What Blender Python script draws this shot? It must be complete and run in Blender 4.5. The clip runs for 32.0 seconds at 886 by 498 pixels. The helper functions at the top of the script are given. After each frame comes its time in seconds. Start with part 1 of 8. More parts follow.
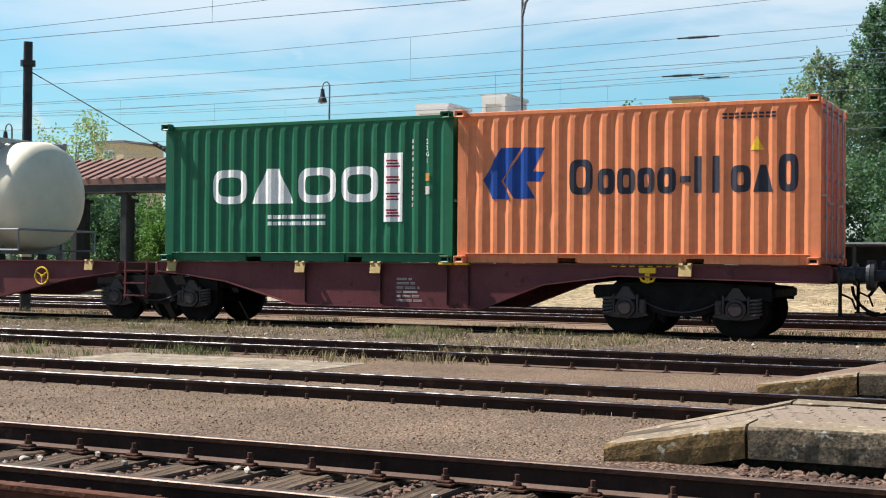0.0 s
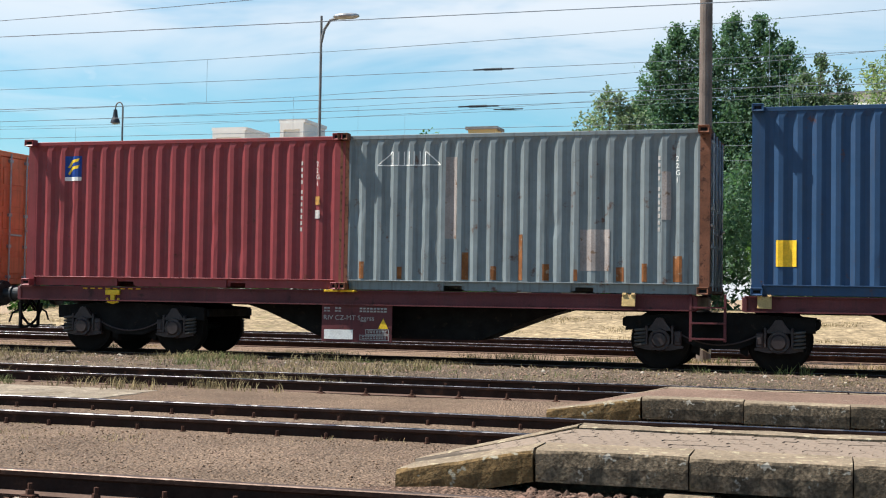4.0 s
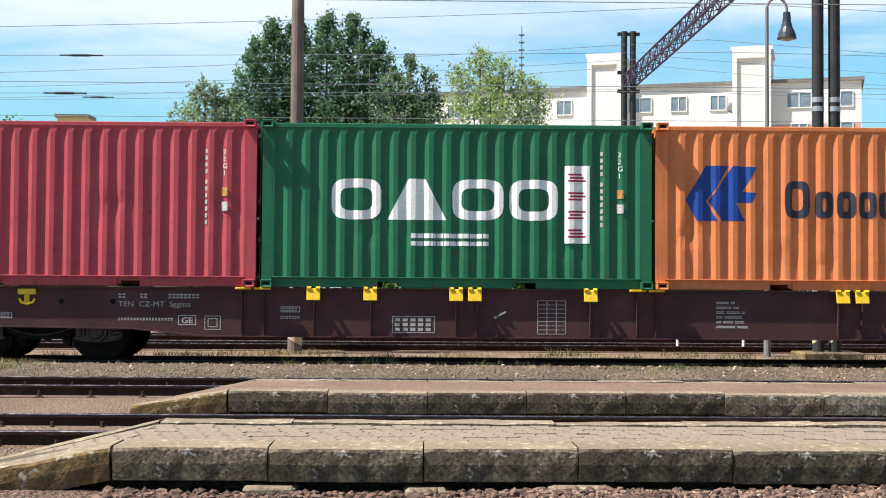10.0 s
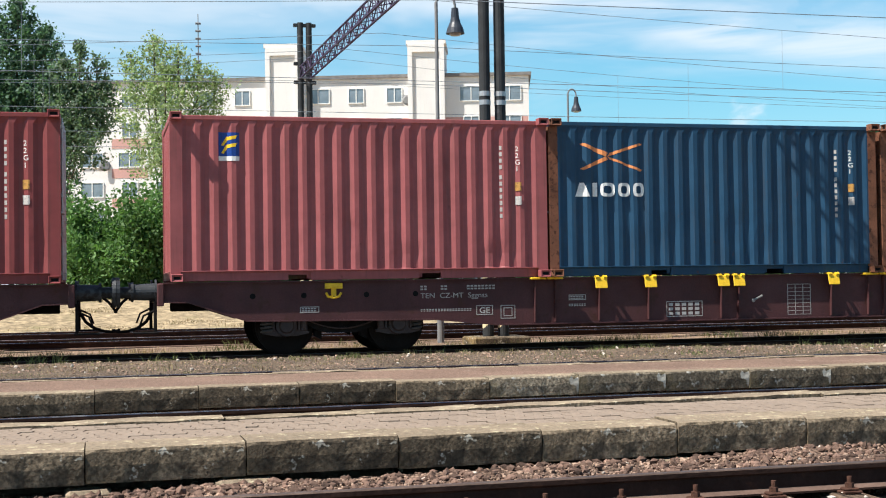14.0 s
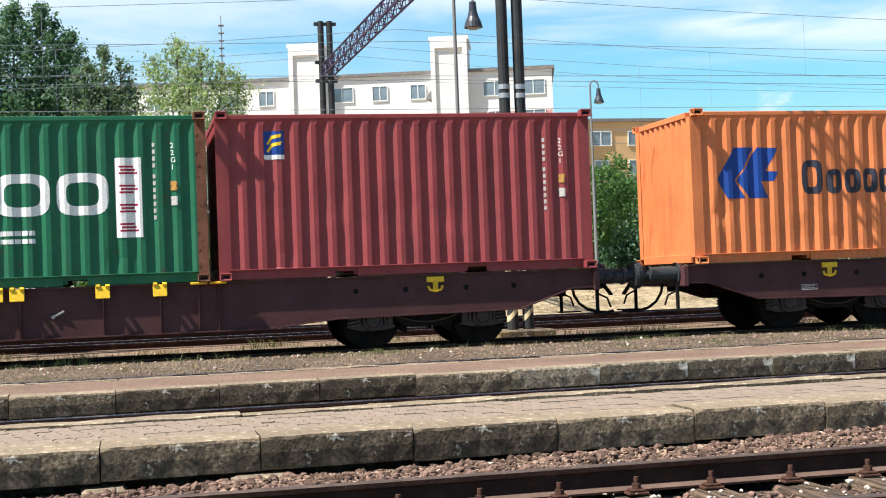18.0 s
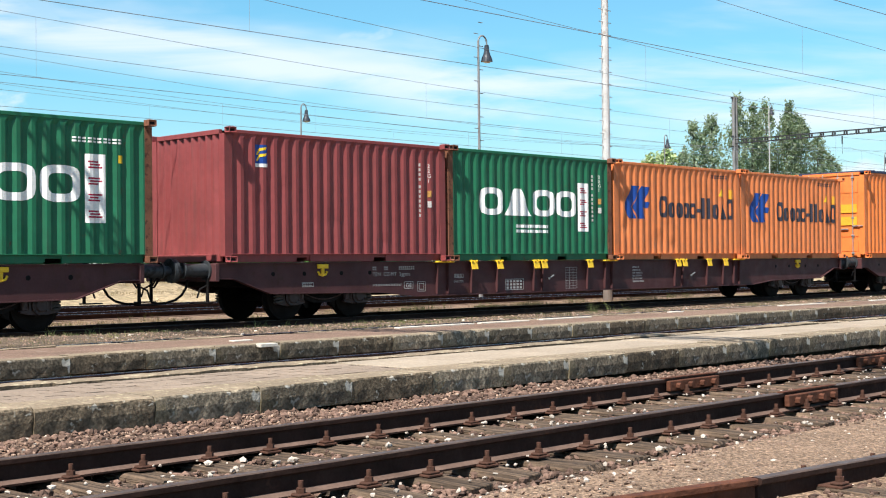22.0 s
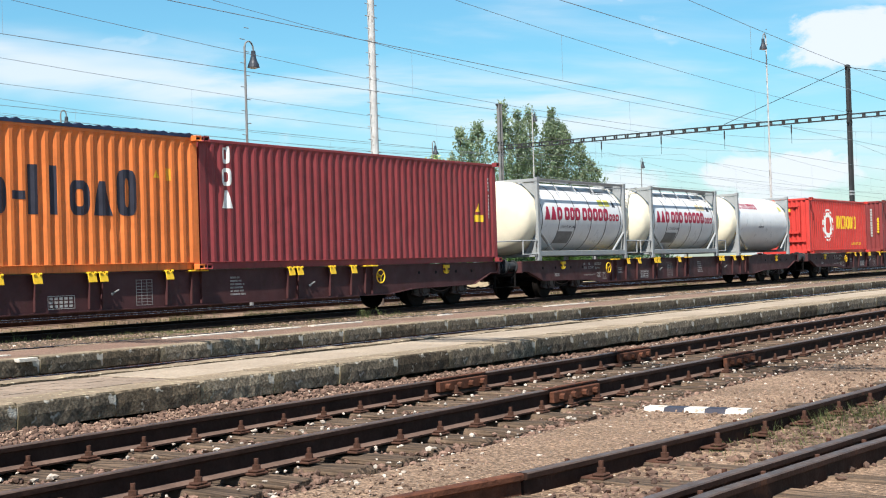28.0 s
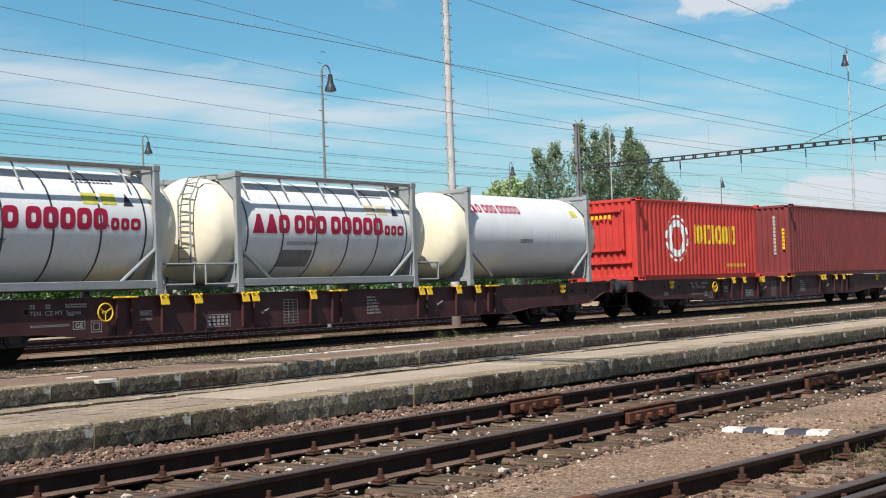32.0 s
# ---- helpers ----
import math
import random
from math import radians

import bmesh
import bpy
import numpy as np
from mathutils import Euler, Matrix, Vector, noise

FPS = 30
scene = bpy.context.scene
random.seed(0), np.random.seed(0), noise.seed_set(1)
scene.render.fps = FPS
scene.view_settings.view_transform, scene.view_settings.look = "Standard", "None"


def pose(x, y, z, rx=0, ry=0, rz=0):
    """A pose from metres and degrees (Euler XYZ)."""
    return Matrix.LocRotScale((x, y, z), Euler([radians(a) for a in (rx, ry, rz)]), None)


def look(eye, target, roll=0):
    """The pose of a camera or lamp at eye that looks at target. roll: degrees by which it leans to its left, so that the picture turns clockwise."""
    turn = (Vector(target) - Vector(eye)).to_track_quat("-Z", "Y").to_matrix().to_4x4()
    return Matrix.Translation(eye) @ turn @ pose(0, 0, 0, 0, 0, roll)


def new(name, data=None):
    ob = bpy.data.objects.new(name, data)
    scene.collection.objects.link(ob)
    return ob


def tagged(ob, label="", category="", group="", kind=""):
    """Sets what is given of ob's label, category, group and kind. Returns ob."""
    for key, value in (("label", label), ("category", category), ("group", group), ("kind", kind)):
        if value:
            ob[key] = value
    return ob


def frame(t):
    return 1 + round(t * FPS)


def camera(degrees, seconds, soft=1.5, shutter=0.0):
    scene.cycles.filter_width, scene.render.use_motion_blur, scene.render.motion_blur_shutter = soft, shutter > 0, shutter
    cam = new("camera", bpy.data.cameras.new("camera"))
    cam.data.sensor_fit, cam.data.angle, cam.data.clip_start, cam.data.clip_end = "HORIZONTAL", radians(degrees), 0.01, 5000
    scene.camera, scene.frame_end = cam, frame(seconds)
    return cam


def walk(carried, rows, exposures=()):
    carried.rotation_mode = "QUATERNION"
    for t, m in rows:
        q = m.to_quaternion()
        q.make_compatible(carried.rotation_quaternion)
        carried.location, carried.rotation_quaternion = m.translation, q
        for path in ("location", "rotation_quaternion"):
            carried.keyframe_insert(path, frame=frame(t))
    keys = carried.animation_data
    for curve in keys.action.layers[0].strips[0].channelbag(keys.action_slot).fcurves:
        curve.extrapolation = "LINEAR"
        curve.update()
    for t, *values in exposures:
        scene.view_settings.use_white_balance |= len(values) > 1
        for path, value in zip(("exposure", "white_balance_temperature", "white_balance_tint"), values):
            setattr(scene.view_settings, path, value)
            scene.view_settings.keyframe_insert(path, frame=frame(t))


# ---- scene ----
# World: x along the tracks, y away from the camera, z up; z = 0 at the rail tops.
# camera rows: seconds, x, z, turn to the right, tilt up, lean to the right
PATH = [
    (0, -0.271, 1.122, -25.44, 0.71, -0.47), (0.5, -0.283, 1.114, -25.76, 0.33, 0.20), (1, -0.275, 1.105, -25.67, 0.90, -0.26),
    (1.5, -0.277, 1.115, -25.56, 1.55, 0.37), (2, -0.270, 1.110, -26.17, 1.77, 0.20), (2.5, -0.266, 1.106, -25.61, 2.50, -0.92),
    (3, -0.258, 1.109, -24.28, 2.17, -1.35), (3.5, -0.253, 1.112, -20.10, 2.12, -1.15), (5.5, -0.244, 1.126, -11.45, 1.79, -0.58),
    (6, -0.200, 1.125, -9.37, 2.36, -0.61), (6.5, -0.201, 1.123, -8.10, 2.50, -0.75), (7, -0.208, 1.116, -8.01, 2.02, -0.58),
    (7.5, -0.205, 1.116, -6.71, 2.45, -0.65), (8, -0.196, 1.091, -6.24, 3.01, -0.31), (8.5, -0.184, 1.106, -5.56, 1.24, -0.13),
    (9, -0.181, 1.112, -3.67, 1.53, -0.03), (9.5, -0.174, 1.111, -1.94, 2.44, 0.65), (10, -0.143, 1.117, 0.74, 1.85, -0.38),
    (10.5, -0.131, 1.103, 5.38, 0.85, -0.89), (11, -0.102, 1.116, 8.71, 0.67, -0.83), (11.5, -0.088, 1.114, 11.70, 0.62, -1.15),
    (12, -0.081, 1.121, 13.79, 0.61, -1.58), (12.5, -0.057, 1.137, 15.77, 1.53, -1.21), (13, -0.049, 1.127, 15.78, 1.80, 0.07),
    (13.5, -0.061, 1.132, 15.28, 1.82, 0.41), (14, -0.041, 1.123, 14.52, 1.40, 0.83), (14.5, -0.019, 1.118, 17.13, 1.39, -0.27),
    (16.5, 0.060, 1.101, 12.84, 0.84, 1.66), (17, 0.080, 1.090, 12.24, 1.23, 0.58), (17.5, 0.063, 1.081, 13.31, 2.05, 0.50),
    (18, 0.076, 1.087, 13.28, 1.27, 2.12), (18.5, 0.057, 1.081, 15.34, 1.81, 1.06), (19, 0.054, 1.092, 20.30, 0.88, 0.16),
    (19.5, 0.083, 1.089, 24.70, 0.51, -0.29), (20, 0.107, 1.088, 28.97, -0.02, -0.37), (20.5, 0.110, 1.066, 33.89, 1.13, -1.49),
    (21, 0.131, 1.064, 38.93, 0.10, -1.32), (21.5, 0.172, 1.067, 42.04, 0.22, 0.21), (22, 0.188, 1.084, 45.91, 0.68, 0.59),
    (22.5, 0.211, 1.079, 49.14, 0.73, 0.17), (23, 0.212, 1.051, 51.44, 1.64, 0.90), (23.5, 0.224, 1.055, 52.25, 0.01, -0.14),
    (24, 0.252, 1.070, 51.79, 0.76, 1.06), (24.5, 0.274, 1.066, 50.29, 2.04, 2.34), (25, 0.303, 1.063, 53.23, 1.58, 0.07),
    (25.5, 0.248, 1.061, 51.62, 3.56, 0.49), (26, 0.247, 1.058, 52.49, 0.89, -0.23), (26.5, 0.270, 1.054, 53.20, 0.42, 1.35),
    (28.5, 0.233, 1.064, 56.13, 0.90, 1.66), (29, 0.234, 1.059, 56.19, 0.92, 1.76), (29.5, 0.216, 1.072, 54.31, 0.76, 1.27),
    (30, 0.251, 1.057, 53.35, 0.98, 1.09), (30.5, 0.245, 1.057, 52.19, 1.56, 1.30), (31, 0.236, 1.056, 51.46, 1.24, 2.90),
    (31.5, 0.276, 1.050, 51.74, 1.50, 3.03), (32, 0.320, 1.044, 52.44, 1.84, 2.02),
]
ROLL = [
    (0, -0.00), (0.5, -1.42), (1, -2.88), (1.5, -4.34), (2, -5.85), (2.5, -7.27), (3, -8.76), (3.5, -10.31),
    (5.5, -16.74), (6, -18.40), (6.5, -20.13), (7, -21.87), (7.5, -23.57), (8, -25.38), (8.5, -27.21), (9, -29.08),
    (9.5, -30.98), (10, -32.90), (10.5, -34.85), (11, -36.84), (11.5, -38.82), (12, -40.81), (12.5, -42.82), (13, -44.87),
    (13.5, -46.98), (14, -49.13), (14.5, -51.34), (16.5, -60.34), (17, -62.66), (17.5, -64.84), (18, -67.20), (18.5, -69.63),
    (19, -72.20), (19.5, -74.76), (20, -77.30), (20.5, -79.84), (21, -82.37), (21.5, -84.89), (22, -87.49), (22.5, -89.97),
    (23, -92.62), (23.5, -95.28), (24, -97.96), (24.5, -100.66), (25, -103.38), (25.5, -106.21), (26, -108.96), (26.5, -111.78),
    (28.5, -123.10), (29, -125.98), (29.5, -128.96), (30, -132.03), (30.5, -135.11), (31, -138.17), (31.5, -141.22), (32, -144.28),
]


def aim(x, z, turn, tilt, lean):
    return pose(x, 0, z, 90 + tilt, 0, -turn) @ pose(0, 0, 0, 0, 0, -lean)


cam = camera(37.17, 32.0, soft=1.1)
walk(cam, [(t, aim(*row)) for t, *row in PATH], [(0, 0.74), (6, 0.82), (7, 0.91), (8, 0.92), (9, 1.0), (10, 0.94), (11, 0.92), (12, 1.0), (13, 0.86), (14, 0.84), (17, 0.83), (18, 1.0), (19, 0.81), (20, 0.88), (24, 0.91), (25, 0.81), (26, 0.84), (29, 0.72), (32, 0.42)])
# ---------------------------------------------------------------- light
SUN_EL, SUN_AZ = 55.5, 75.0  # height over the horizon; swing to the left of straight behind the camera
world = bpy.data.worlds.new("sky")
scene.world = world
world.use_nodes = True
wn, wl = world.node_tree.nodes, world.node_tree.links
sky = wn.new("ShaderNodeTexSky")
sky.sky_type, sky.sun_disc = "NISHITA", False
sky.sun_elevation, sky.sun_rotation = radians(SUN_EL), radians(180 + SUN_AZ)
sky.air_density, sky.dust_density, sky.ozone_density = 1.2, 0.6, 1.5
wtc = wn.new("ShaderNodeTexCoord")
wsep = wn.new("ShaderNodeSeparateXYZ")
wl.new(wtc.outputs["Generated"], wsep.inputs[0])


def wmath(op, a, b=None):
    k = wn.new("ShaderNodeMath")
    k.operation = op
    for i, v in enumerate((a, b)):
        if v is None:
            continue
        if isinstance(v, (int, float)):
            k.inputs[i].default_value = v
        else:
            wl.new(v, k.inputs[i])
    return k.outputs[0]


def wnoise(scale, detail, stretch, rough_=0.55, distort=0.4):
    mp = wn.new("ShaderNodeMapping")
    mp.inputs["Scale"].default_value = stretch
    wl.new(wtc.outputs["Generated"], mp.inputs["Vector"])
    k = wn.new("ShaderNodeTexNoise")
    k.inputs["Scale"].default_value, k.inputs["Detail"].default_value = scale, detail
    k.inputs["Roughness"].default_value, k.inputs["Distortion"].default_value = rough_, distort
    wl.new(mp.outputs[0], k.inputs["Vector"])
    return k.outputs["Fac"]


def wrange(v, a, b, c=0.0, d=1.0):
    k = wn.new("ShaderNodeMapRange")
    k.interpolation_type = "SMOOTHSTEP"
    for key, val in zip(("From Min", "From Max", "To Min", "To Max"), (a, b, c, d)):
        k.inputs[key].default_value = val
    wl.new(v, k.inputs["Value"])
    return k.outputs[0]


# a long bright cloud streak that sinks to the right, thin veils, and small puffs low over the horizon
w_az = wmath("ARCTAN2", wsep.outputs[0], wsep.outputs[1])
w_el = wmath("ARCSINE", wsep.outputs[2])
mid = wmath("MINIMUM", wmath("SUBTRACT", 0.246, wmath("MULTIPLY", w_az, 0.132)), 0.235)
w_off = wmath("ABSOLUTE", wmath("SUBTRACT", wmath("ADD", w_el, wmath("MULTIPLY", wmath("SUBTRACT", wnoise(3.0, 4, (1, 1, 3)), 0.5), 0.09)), mid))
streak = wmath("MULTIPLY", wrange(w_off, 0.008, 0.038, 0.84, 0.0), wrange(wnoise(4.5, 6, (1.0, 1.0, 7.0)), 0.34, 0.62))
veil = wmath("MULTIPLY", wrange(wnoise(2.2, 6, (1.2, 1.2, 8.0)), 0.50, 0.78), wrange(w_el, 0.30, 0.60, 0.6, 0.06))
puff = wmath("MULTIPLY", wrange(wnoise(7.0, 6, (1.0, 1.0, 1.9), 0.5), 0.585, 0.66), wrange(w_el, 0.30, 0.0, 0.0, 1.0))


def cumulus(az, el, wide, high):
    """A ragged heap cloud round one direction of the sky."""
    u = wmath("DIVIDE", wmath("SUBTRACT", w_az, az), wide)
    v = wmath("DIVIDE", wmath("SUBTRACT", w_el, el), high)
    r = wmath("SQRT", wmath("ADD", wmath("MULTIPLY", u, u), wmath("MULTIPLY", v, v)))
    return wrange(wmath("ADD", r, wmath("MULTIPLY", wmath("SUBTRACT", wnoise(16.0, 7, (1, 1, 1.5), 0.6), 0.5), 2.6)), 0.75, 1.15, 1.0, 0.0)


heaps = wmath("MAXIMUM", wmath("MAXIMUM", cumulus(1.29, 0.155, 0.055, 0.024), cumulus(1.22, 0.062, 0.075, 0.016)), wmath("MAXIMUM", cumulus(1.145, 0.205, 0.05, 0.012), cumulus(1.36, 0.07, 0.05, 0.022)))
haze = wmath("MULTIPLY", wmath("MULTIPLY", wmath("MULTIPLY", wrange(w_az, -0.1, 0.45, 0.95, 0.0), wrange(w_az, -1.1, -0.6)), wmath("MULTIPLY", wrange(w_el, 0.10, 0.22), wrange(w_el, 0.34, 0.55, 1.0, 0.0))), wrange(wnoise(3.2, 5, (1.0, 1.0, 4.0)), 0.30, 0.60))
cloud = wmath("MINIMUM", wmath("MAXIMUM", wmath("MAXIMUM", wmath("MAXIMUM", streak, veil), haze), wmath("MAXIMUM", puff, heaps)), 1.0)
tint = wn.new("ShaderNodeMixRGB")
tint.blend_type, tint.inputs["Fac"].default_value = "MULTIPLY", 1
tint.inputs["Color2"].default_value = (0.63, 1.0, 1.11, 1)
low = wn.new("ShaderNodeMixRGB")    # paler, less green haze along the horizon; deeper blue overhead
low.inputs["Color1"].default_value, low.inputs["Color2"].default_value = (0.75, 0.95, 1.14, 1), (0.54, 0.99, 1.13, 1)
wl.new(wrange(w_el, 0.02, 0.16), low.inputs["Fac"])
high = wn.new("ShaderNodeMixRGB")
high.inputs["Color2"].default_value = (0.46, 0.52, 0.62, 1)
wl.new(wrange(w_el, 0.34, 0.60), high.inputs["Fac"])
wl.new(low.outputs[0], high.inputs["Color1"])
wl.new(high.outputs[0], tint.inputs["Color2"])
wl.new(sky.outputs[0], tint.inputs["Color1"])
cm = wn.new("ShaderNodeMixRGB")
cm.inputs["Color2"].default_value = (6.9, 7.3, 7.8, 1)
wl.new(wmath("MULTIPLY", cloud, 0.9), cm.inputs["Fac"])
wl.new(tint.outputs[0], cm.inputs["Color1"])
wbg = wn["Background"]
wbg.inputs["Strength"].default_value = 0.078
wl.new(cm.outputs[0], wbg.inputs["Color"])

sun = new("sun", bpy.data.lights.new("sun", "SUN"))
sun.data.energy, sun.data.angle, sun.data.color = 5.0, radians(0.53), (1.0, 0.955, 0.885)
el, az = radians(SUN_EL), radians(SUN_AZ)
SUN = Vector((-math.sin(az) * math.cos(el), -math.cos(az) * math.cos(el), math.sin(el)))
sun.matrix_world = look(SUN * 100, (0, 0, 0))


# ---------------------------------------------------------------- materials
def mat(name, rgb, rough=0.7, metal=0.0, vary=0.25, scale=3.0, grain=0.15, fine=40.0, bump=0.2, bump_scale=30.0, spots=None,
        spot_scale=4.0, spot_cut=0.62, patch=None, patch_scale=1.3, patch_cut=0.52, streak=None, streak_amount=0.0, island=0.0, spec=0.25, lichen=None, lichen_scale=30.0, lichen_cut=0.66, soft=0.07, pebble=0.0, pebble_scale=40.0):
    """A worn surface: two scales of tone, blotches of a second colour, vertical streaks, relief."""
    m = bpy.data.materials.new(name)
    m.use_nodes = True
    n, l = m.node_tree.nodes, m.node_tree.links
    b = n["Principled BSDF"]
    tc = n.new("ShaderNodeTexCoord")
    src = tc.outputs["Object"]

    def noise_at(s, detail=4, vec=None, rough_=0.55):
        k = n.new("ShaderNodeTexNoise")
        k.inputs["Scale"].default_value, k.inputs["Detail"].default_value = s, detail
        k.inputs["Roughness"].default_value = rough_
        l.new(vec or src, k.inputs["Vector"])
        return k.outputs["Fac"]

    def mapr(v, a, b2, c, d):
        k = n.new("ShaderNodeMapRange")
        k.inputs["From Min"].default_value, k.inputs["From Max"].default_value = a, b2
        k.inputs["To Min"].default_value, k.inputs["To Max"].default_value = c, d
        l.new(v, k.inputs["Value"])
        return k.outputs[0]

    def mult(a, b2):
        k = n.new("ShaderNodeMath")
        k.operation = "MULTIPLY"
        l.new(a, k.inputs[0])
        l.new(b2, k.inputs[1])
        return k.outputs[0]

    tone = mult(mapr(noise_at(scale), 0.3, 0.7, 1 - vary, 1 + vary), mapr(noise_at(fine, 2), 0.25, 0.75, 1 - grain, 1 + grain))
    if island:
        gi = n.new("ShaderNodeNewGeometry")
        tone = mult(tone, mapr(gi.outputs["Random Per Island"], 0, 1, 1 - island, 1 + island))
        oi = n.new("ShaderNodeObjectInfo")
        tone = mult(tone, mapr(oi.outputs["Random"], 0, 1, 1 - island * 0.6, 1 + island * 0.6))
    height = None
    if pebble:   # small stones lying close: each a tone of its own, with dark gaps
        for size, amount in ((pebble_scale, pebble), (pebble_scale * 2.7, pebble * 0.7)):
            vo = n.new("ShaderNodeTexVoronoi")
            vo.inputs["Scale"].default_value = size
            l.new(src, vo.inputs["Vector"])
            vs = n.new("ShaderNodeSeparateColor")
            l.new(vo.outputs["Color"], vs.inputs[0])
            tone = mult(tone, mapr(vs.outputs[0], 0, 1, 1 - amount, 1 + amount))
            tone = mult(tone, mapr(vo.outputs["Distance"], 0.35, 0.75, 1.0, 1 - amount * 0.8))
            height = height or mapr(vo.outputs["Distance"], 0, 0.7, 1, 0)
    base = n.new("ShaderNodeMixRGB")
    base.blend_type, base.inputs["Fac"].default_value = "MULTIPLY", 1
    base.inputs["Color1"].default_value = (*rgb, 1)
    comb = n.new("ShaderNodeCombineColor")
    for i in range(3):
        l.new(tone, comb.inputs[i])
    l.new(comb.outputs[0], base.inputs["Color2"])
    col = base.outputs[0]
    if patch:   # broad stains of another colour
        pt = n.new("ShaderNodeMixRGB")
        pt.inputs["Color2"].default_value = (*patch, 1)
        l.new(mapr(noise_at(patch_scale, 5, None, 0.6), patch_cut, patch_cut + 0.10, 0, 0.9), pt.inputs["Fac"])
        l.new(col, pt.inputs["Color1"])
        pm = n.new("ShaderNodeMixRGB")
        pm.blend_type, pm.inputs["Fac"].default_value = "MULTIPLY", 0.8
        l.new(pt.outputs[0], pm.inputs["Color1"])
        l.new(comb.outputs[0], pm.inputs["Color2"])
        col = pm.outputs[0]
    if streak:
        mp = n.new("ShaderNodeMapping")
        mp.inputs["Scale"].default_value = (14, 14, 0.7)
        l.new(src, mp.inputs["Vector"])
        sk = n.new("ShaderNodeMixRGB")
        sk.inputs["Color2"].default_value = (*streak, 1)
        l.new(mapr(noise_at(1.0, 5, mp.outputs[0]), 0.52, 0.78, 0, streak_amount), sk.inputs["Fac"])
        l.new(col, sk.inputs["Color1"])
        col = sk.outputs[0]
    if spots:
        sp = n.new("ShaderNodeMixRGB")
        sp.inputs["Color2"].default_value = (*spots, 1)
        l.new(mapr(noise_at(spot_scale, 6, None, 0.65), spot_cut, spot_cut + soft, 0, 0.85), sp.inputs["Fac"])
        l.new(col, sp.inputs["Color1"])
        col = sp.outputs[0]
    if lichen:
        lc = n.new("ShaderNodeMixRGB")
        lc.inputs["Color2"].default_value = (*lichen, 1)
        l.new(mapr(noise_at(lichen_scale, 3, None, 0.5), lichen_cut, lichen_cut + 0.04, 0, 0.9), lc.inputs["Fac"])
        l.new(col, lc.inputs["Color1"])
        col = lc.outputs[0]
    l.new(col, b.inputs["Base Color"])
    b.inputs["Metallic"].default_value = metal
    b.inputs["Specular IOR Level"].default_value = spec
    l.new(mapr(noise_at(scale * 2.3), 0.3, 0.7, max(rough - 0.12, 0.05), min(rough + 0.12, 1)), b.inputs["Roughness"])
    if bump:
        bp = n.new("ShaderNodeBump")
        bp.inputs["Strength"].default_value, bp.inputs["Distance"].default_value = bump, 0.02
        l.new(height if height is not None else noise_at(bump_scale, 4), bp.inputs["Height"])
        l.new(bp.outputs[0], b.inputs["Normal"])
    return m


RUST, DIRT = (0.10, 0.035, 0.015), (0.06, 0.05, 0.04)


def paint(name, rgb, fade=0.12, rust=0.64, dirty=0.38, rough=0.5):
    return mat(name, rgb, rough=rough, vary=fade, scale=1.3, grain=0.07, fine=9, bump=0.12, bump_scale=2.5, spots=RUST, spot_scale=3.2,
               spot_cut=rust, streak=DIRT, streak_amount=dirty, spec=0.28)


GREEN = paint("green_container_paint", (0.014, 0.131, 0.064))
ORANGE = paint("orange_container_paint", (0.635, 0.192, 0.066), rust=0.68)
ORANGE2 = paint("bright_orange_container_paint", (0.737, 0.198, 0.0495), rust=0.72)
SALMON = paint("faded_orange_container_paint", (0.76, 0.248, 0.108), rust=0.67, dirty=0.35)
MAROON = paint("maroon_container_paint", (0.240, 0.0415, 0.046))
REDBROWN = paint("red_brown_container_paint", (0.225, 0.050, 0.050), rust=0.67)
FADED = paint("faded_red_container_paint", (0.305, 0.087, 0.089), fade=0.16, rust=0.67)
CRIMSON = paint("crimson_container_paint", (0.42, 0.061, 0.077))
BRICK = paint("brick_red_container_paint", (0.255, 0.047, 0.050), rust=0.66)
PATCHPAINT = paint("dark_teal_touch_up_paint", (0.010, 0.070, 0.065), rust=0.7)
GREY = paint("grey_container_paint", (0.192, 0.226, 0.236), rust=0.62, dirty=0.6)
PRIMER = mat("faded_primer_patch", (0.33, 0.29, 0.27), rough=0.7, vary=0.25, scale=3, spots=(0.16, 0.09, 0.05), spot_cut=0.58, spot_scale=6, bump=0)
ORANGERUST = mat("bare_orange_rust", (0.22, 0.085, 0.03), rough=0.85, vary=0.4, scale=6, bump=0.2, spots=(0.30, 0.25, 0.19), spot_cut=0.57, spot_scale=9)
NAVY = paint("navy_container_paint", (0.0231, 0.0638, 0.1408))
BLUE = paint("dark_blue_container_paint", (0.013, 0.054, 0.106), rust=0.66)
SCARLET = paint("scarlet_container_paint", (0.56, 0.052, 0.042), rust=0.72)
DEEPRED = paint("deep_red_container_paint", (0.215, 0.042, 0.042), rust=0.70)
POSTRUST = mat("rusty_post_paint", (0.17, 0.07, 0.04), rough=0.75, vary=0.3, spots=(0.05, 0.02, 0.012), spot_cut=0.55, spot_scale=9)
WHITE = mat("white_marking_paint", (0.78, 0.78, 0.75), rough=0.55, vary=0.07, bump=0, spots=(0.45, 0.45, 0.43), spot_cut=0.68)
STENCIL = mat("dull_white_stencil_paint", (0.40, 0.38, 0.36), rough=0.6, vary=0.15, bump=0, spots=(0.2, 0.16, 0.14), spot_cut=0.6, spot_scale=12)
INKBLUE = mat("blue_marking_paint", (0.012, 0.055, 0.26), rough=0.5, vary=0.1, bump=0)
INKDARK = mat("dark_slate_marking_paint", (0.035, 0.035, 0.05), rough=0.55, vary=0.2, bump=0)
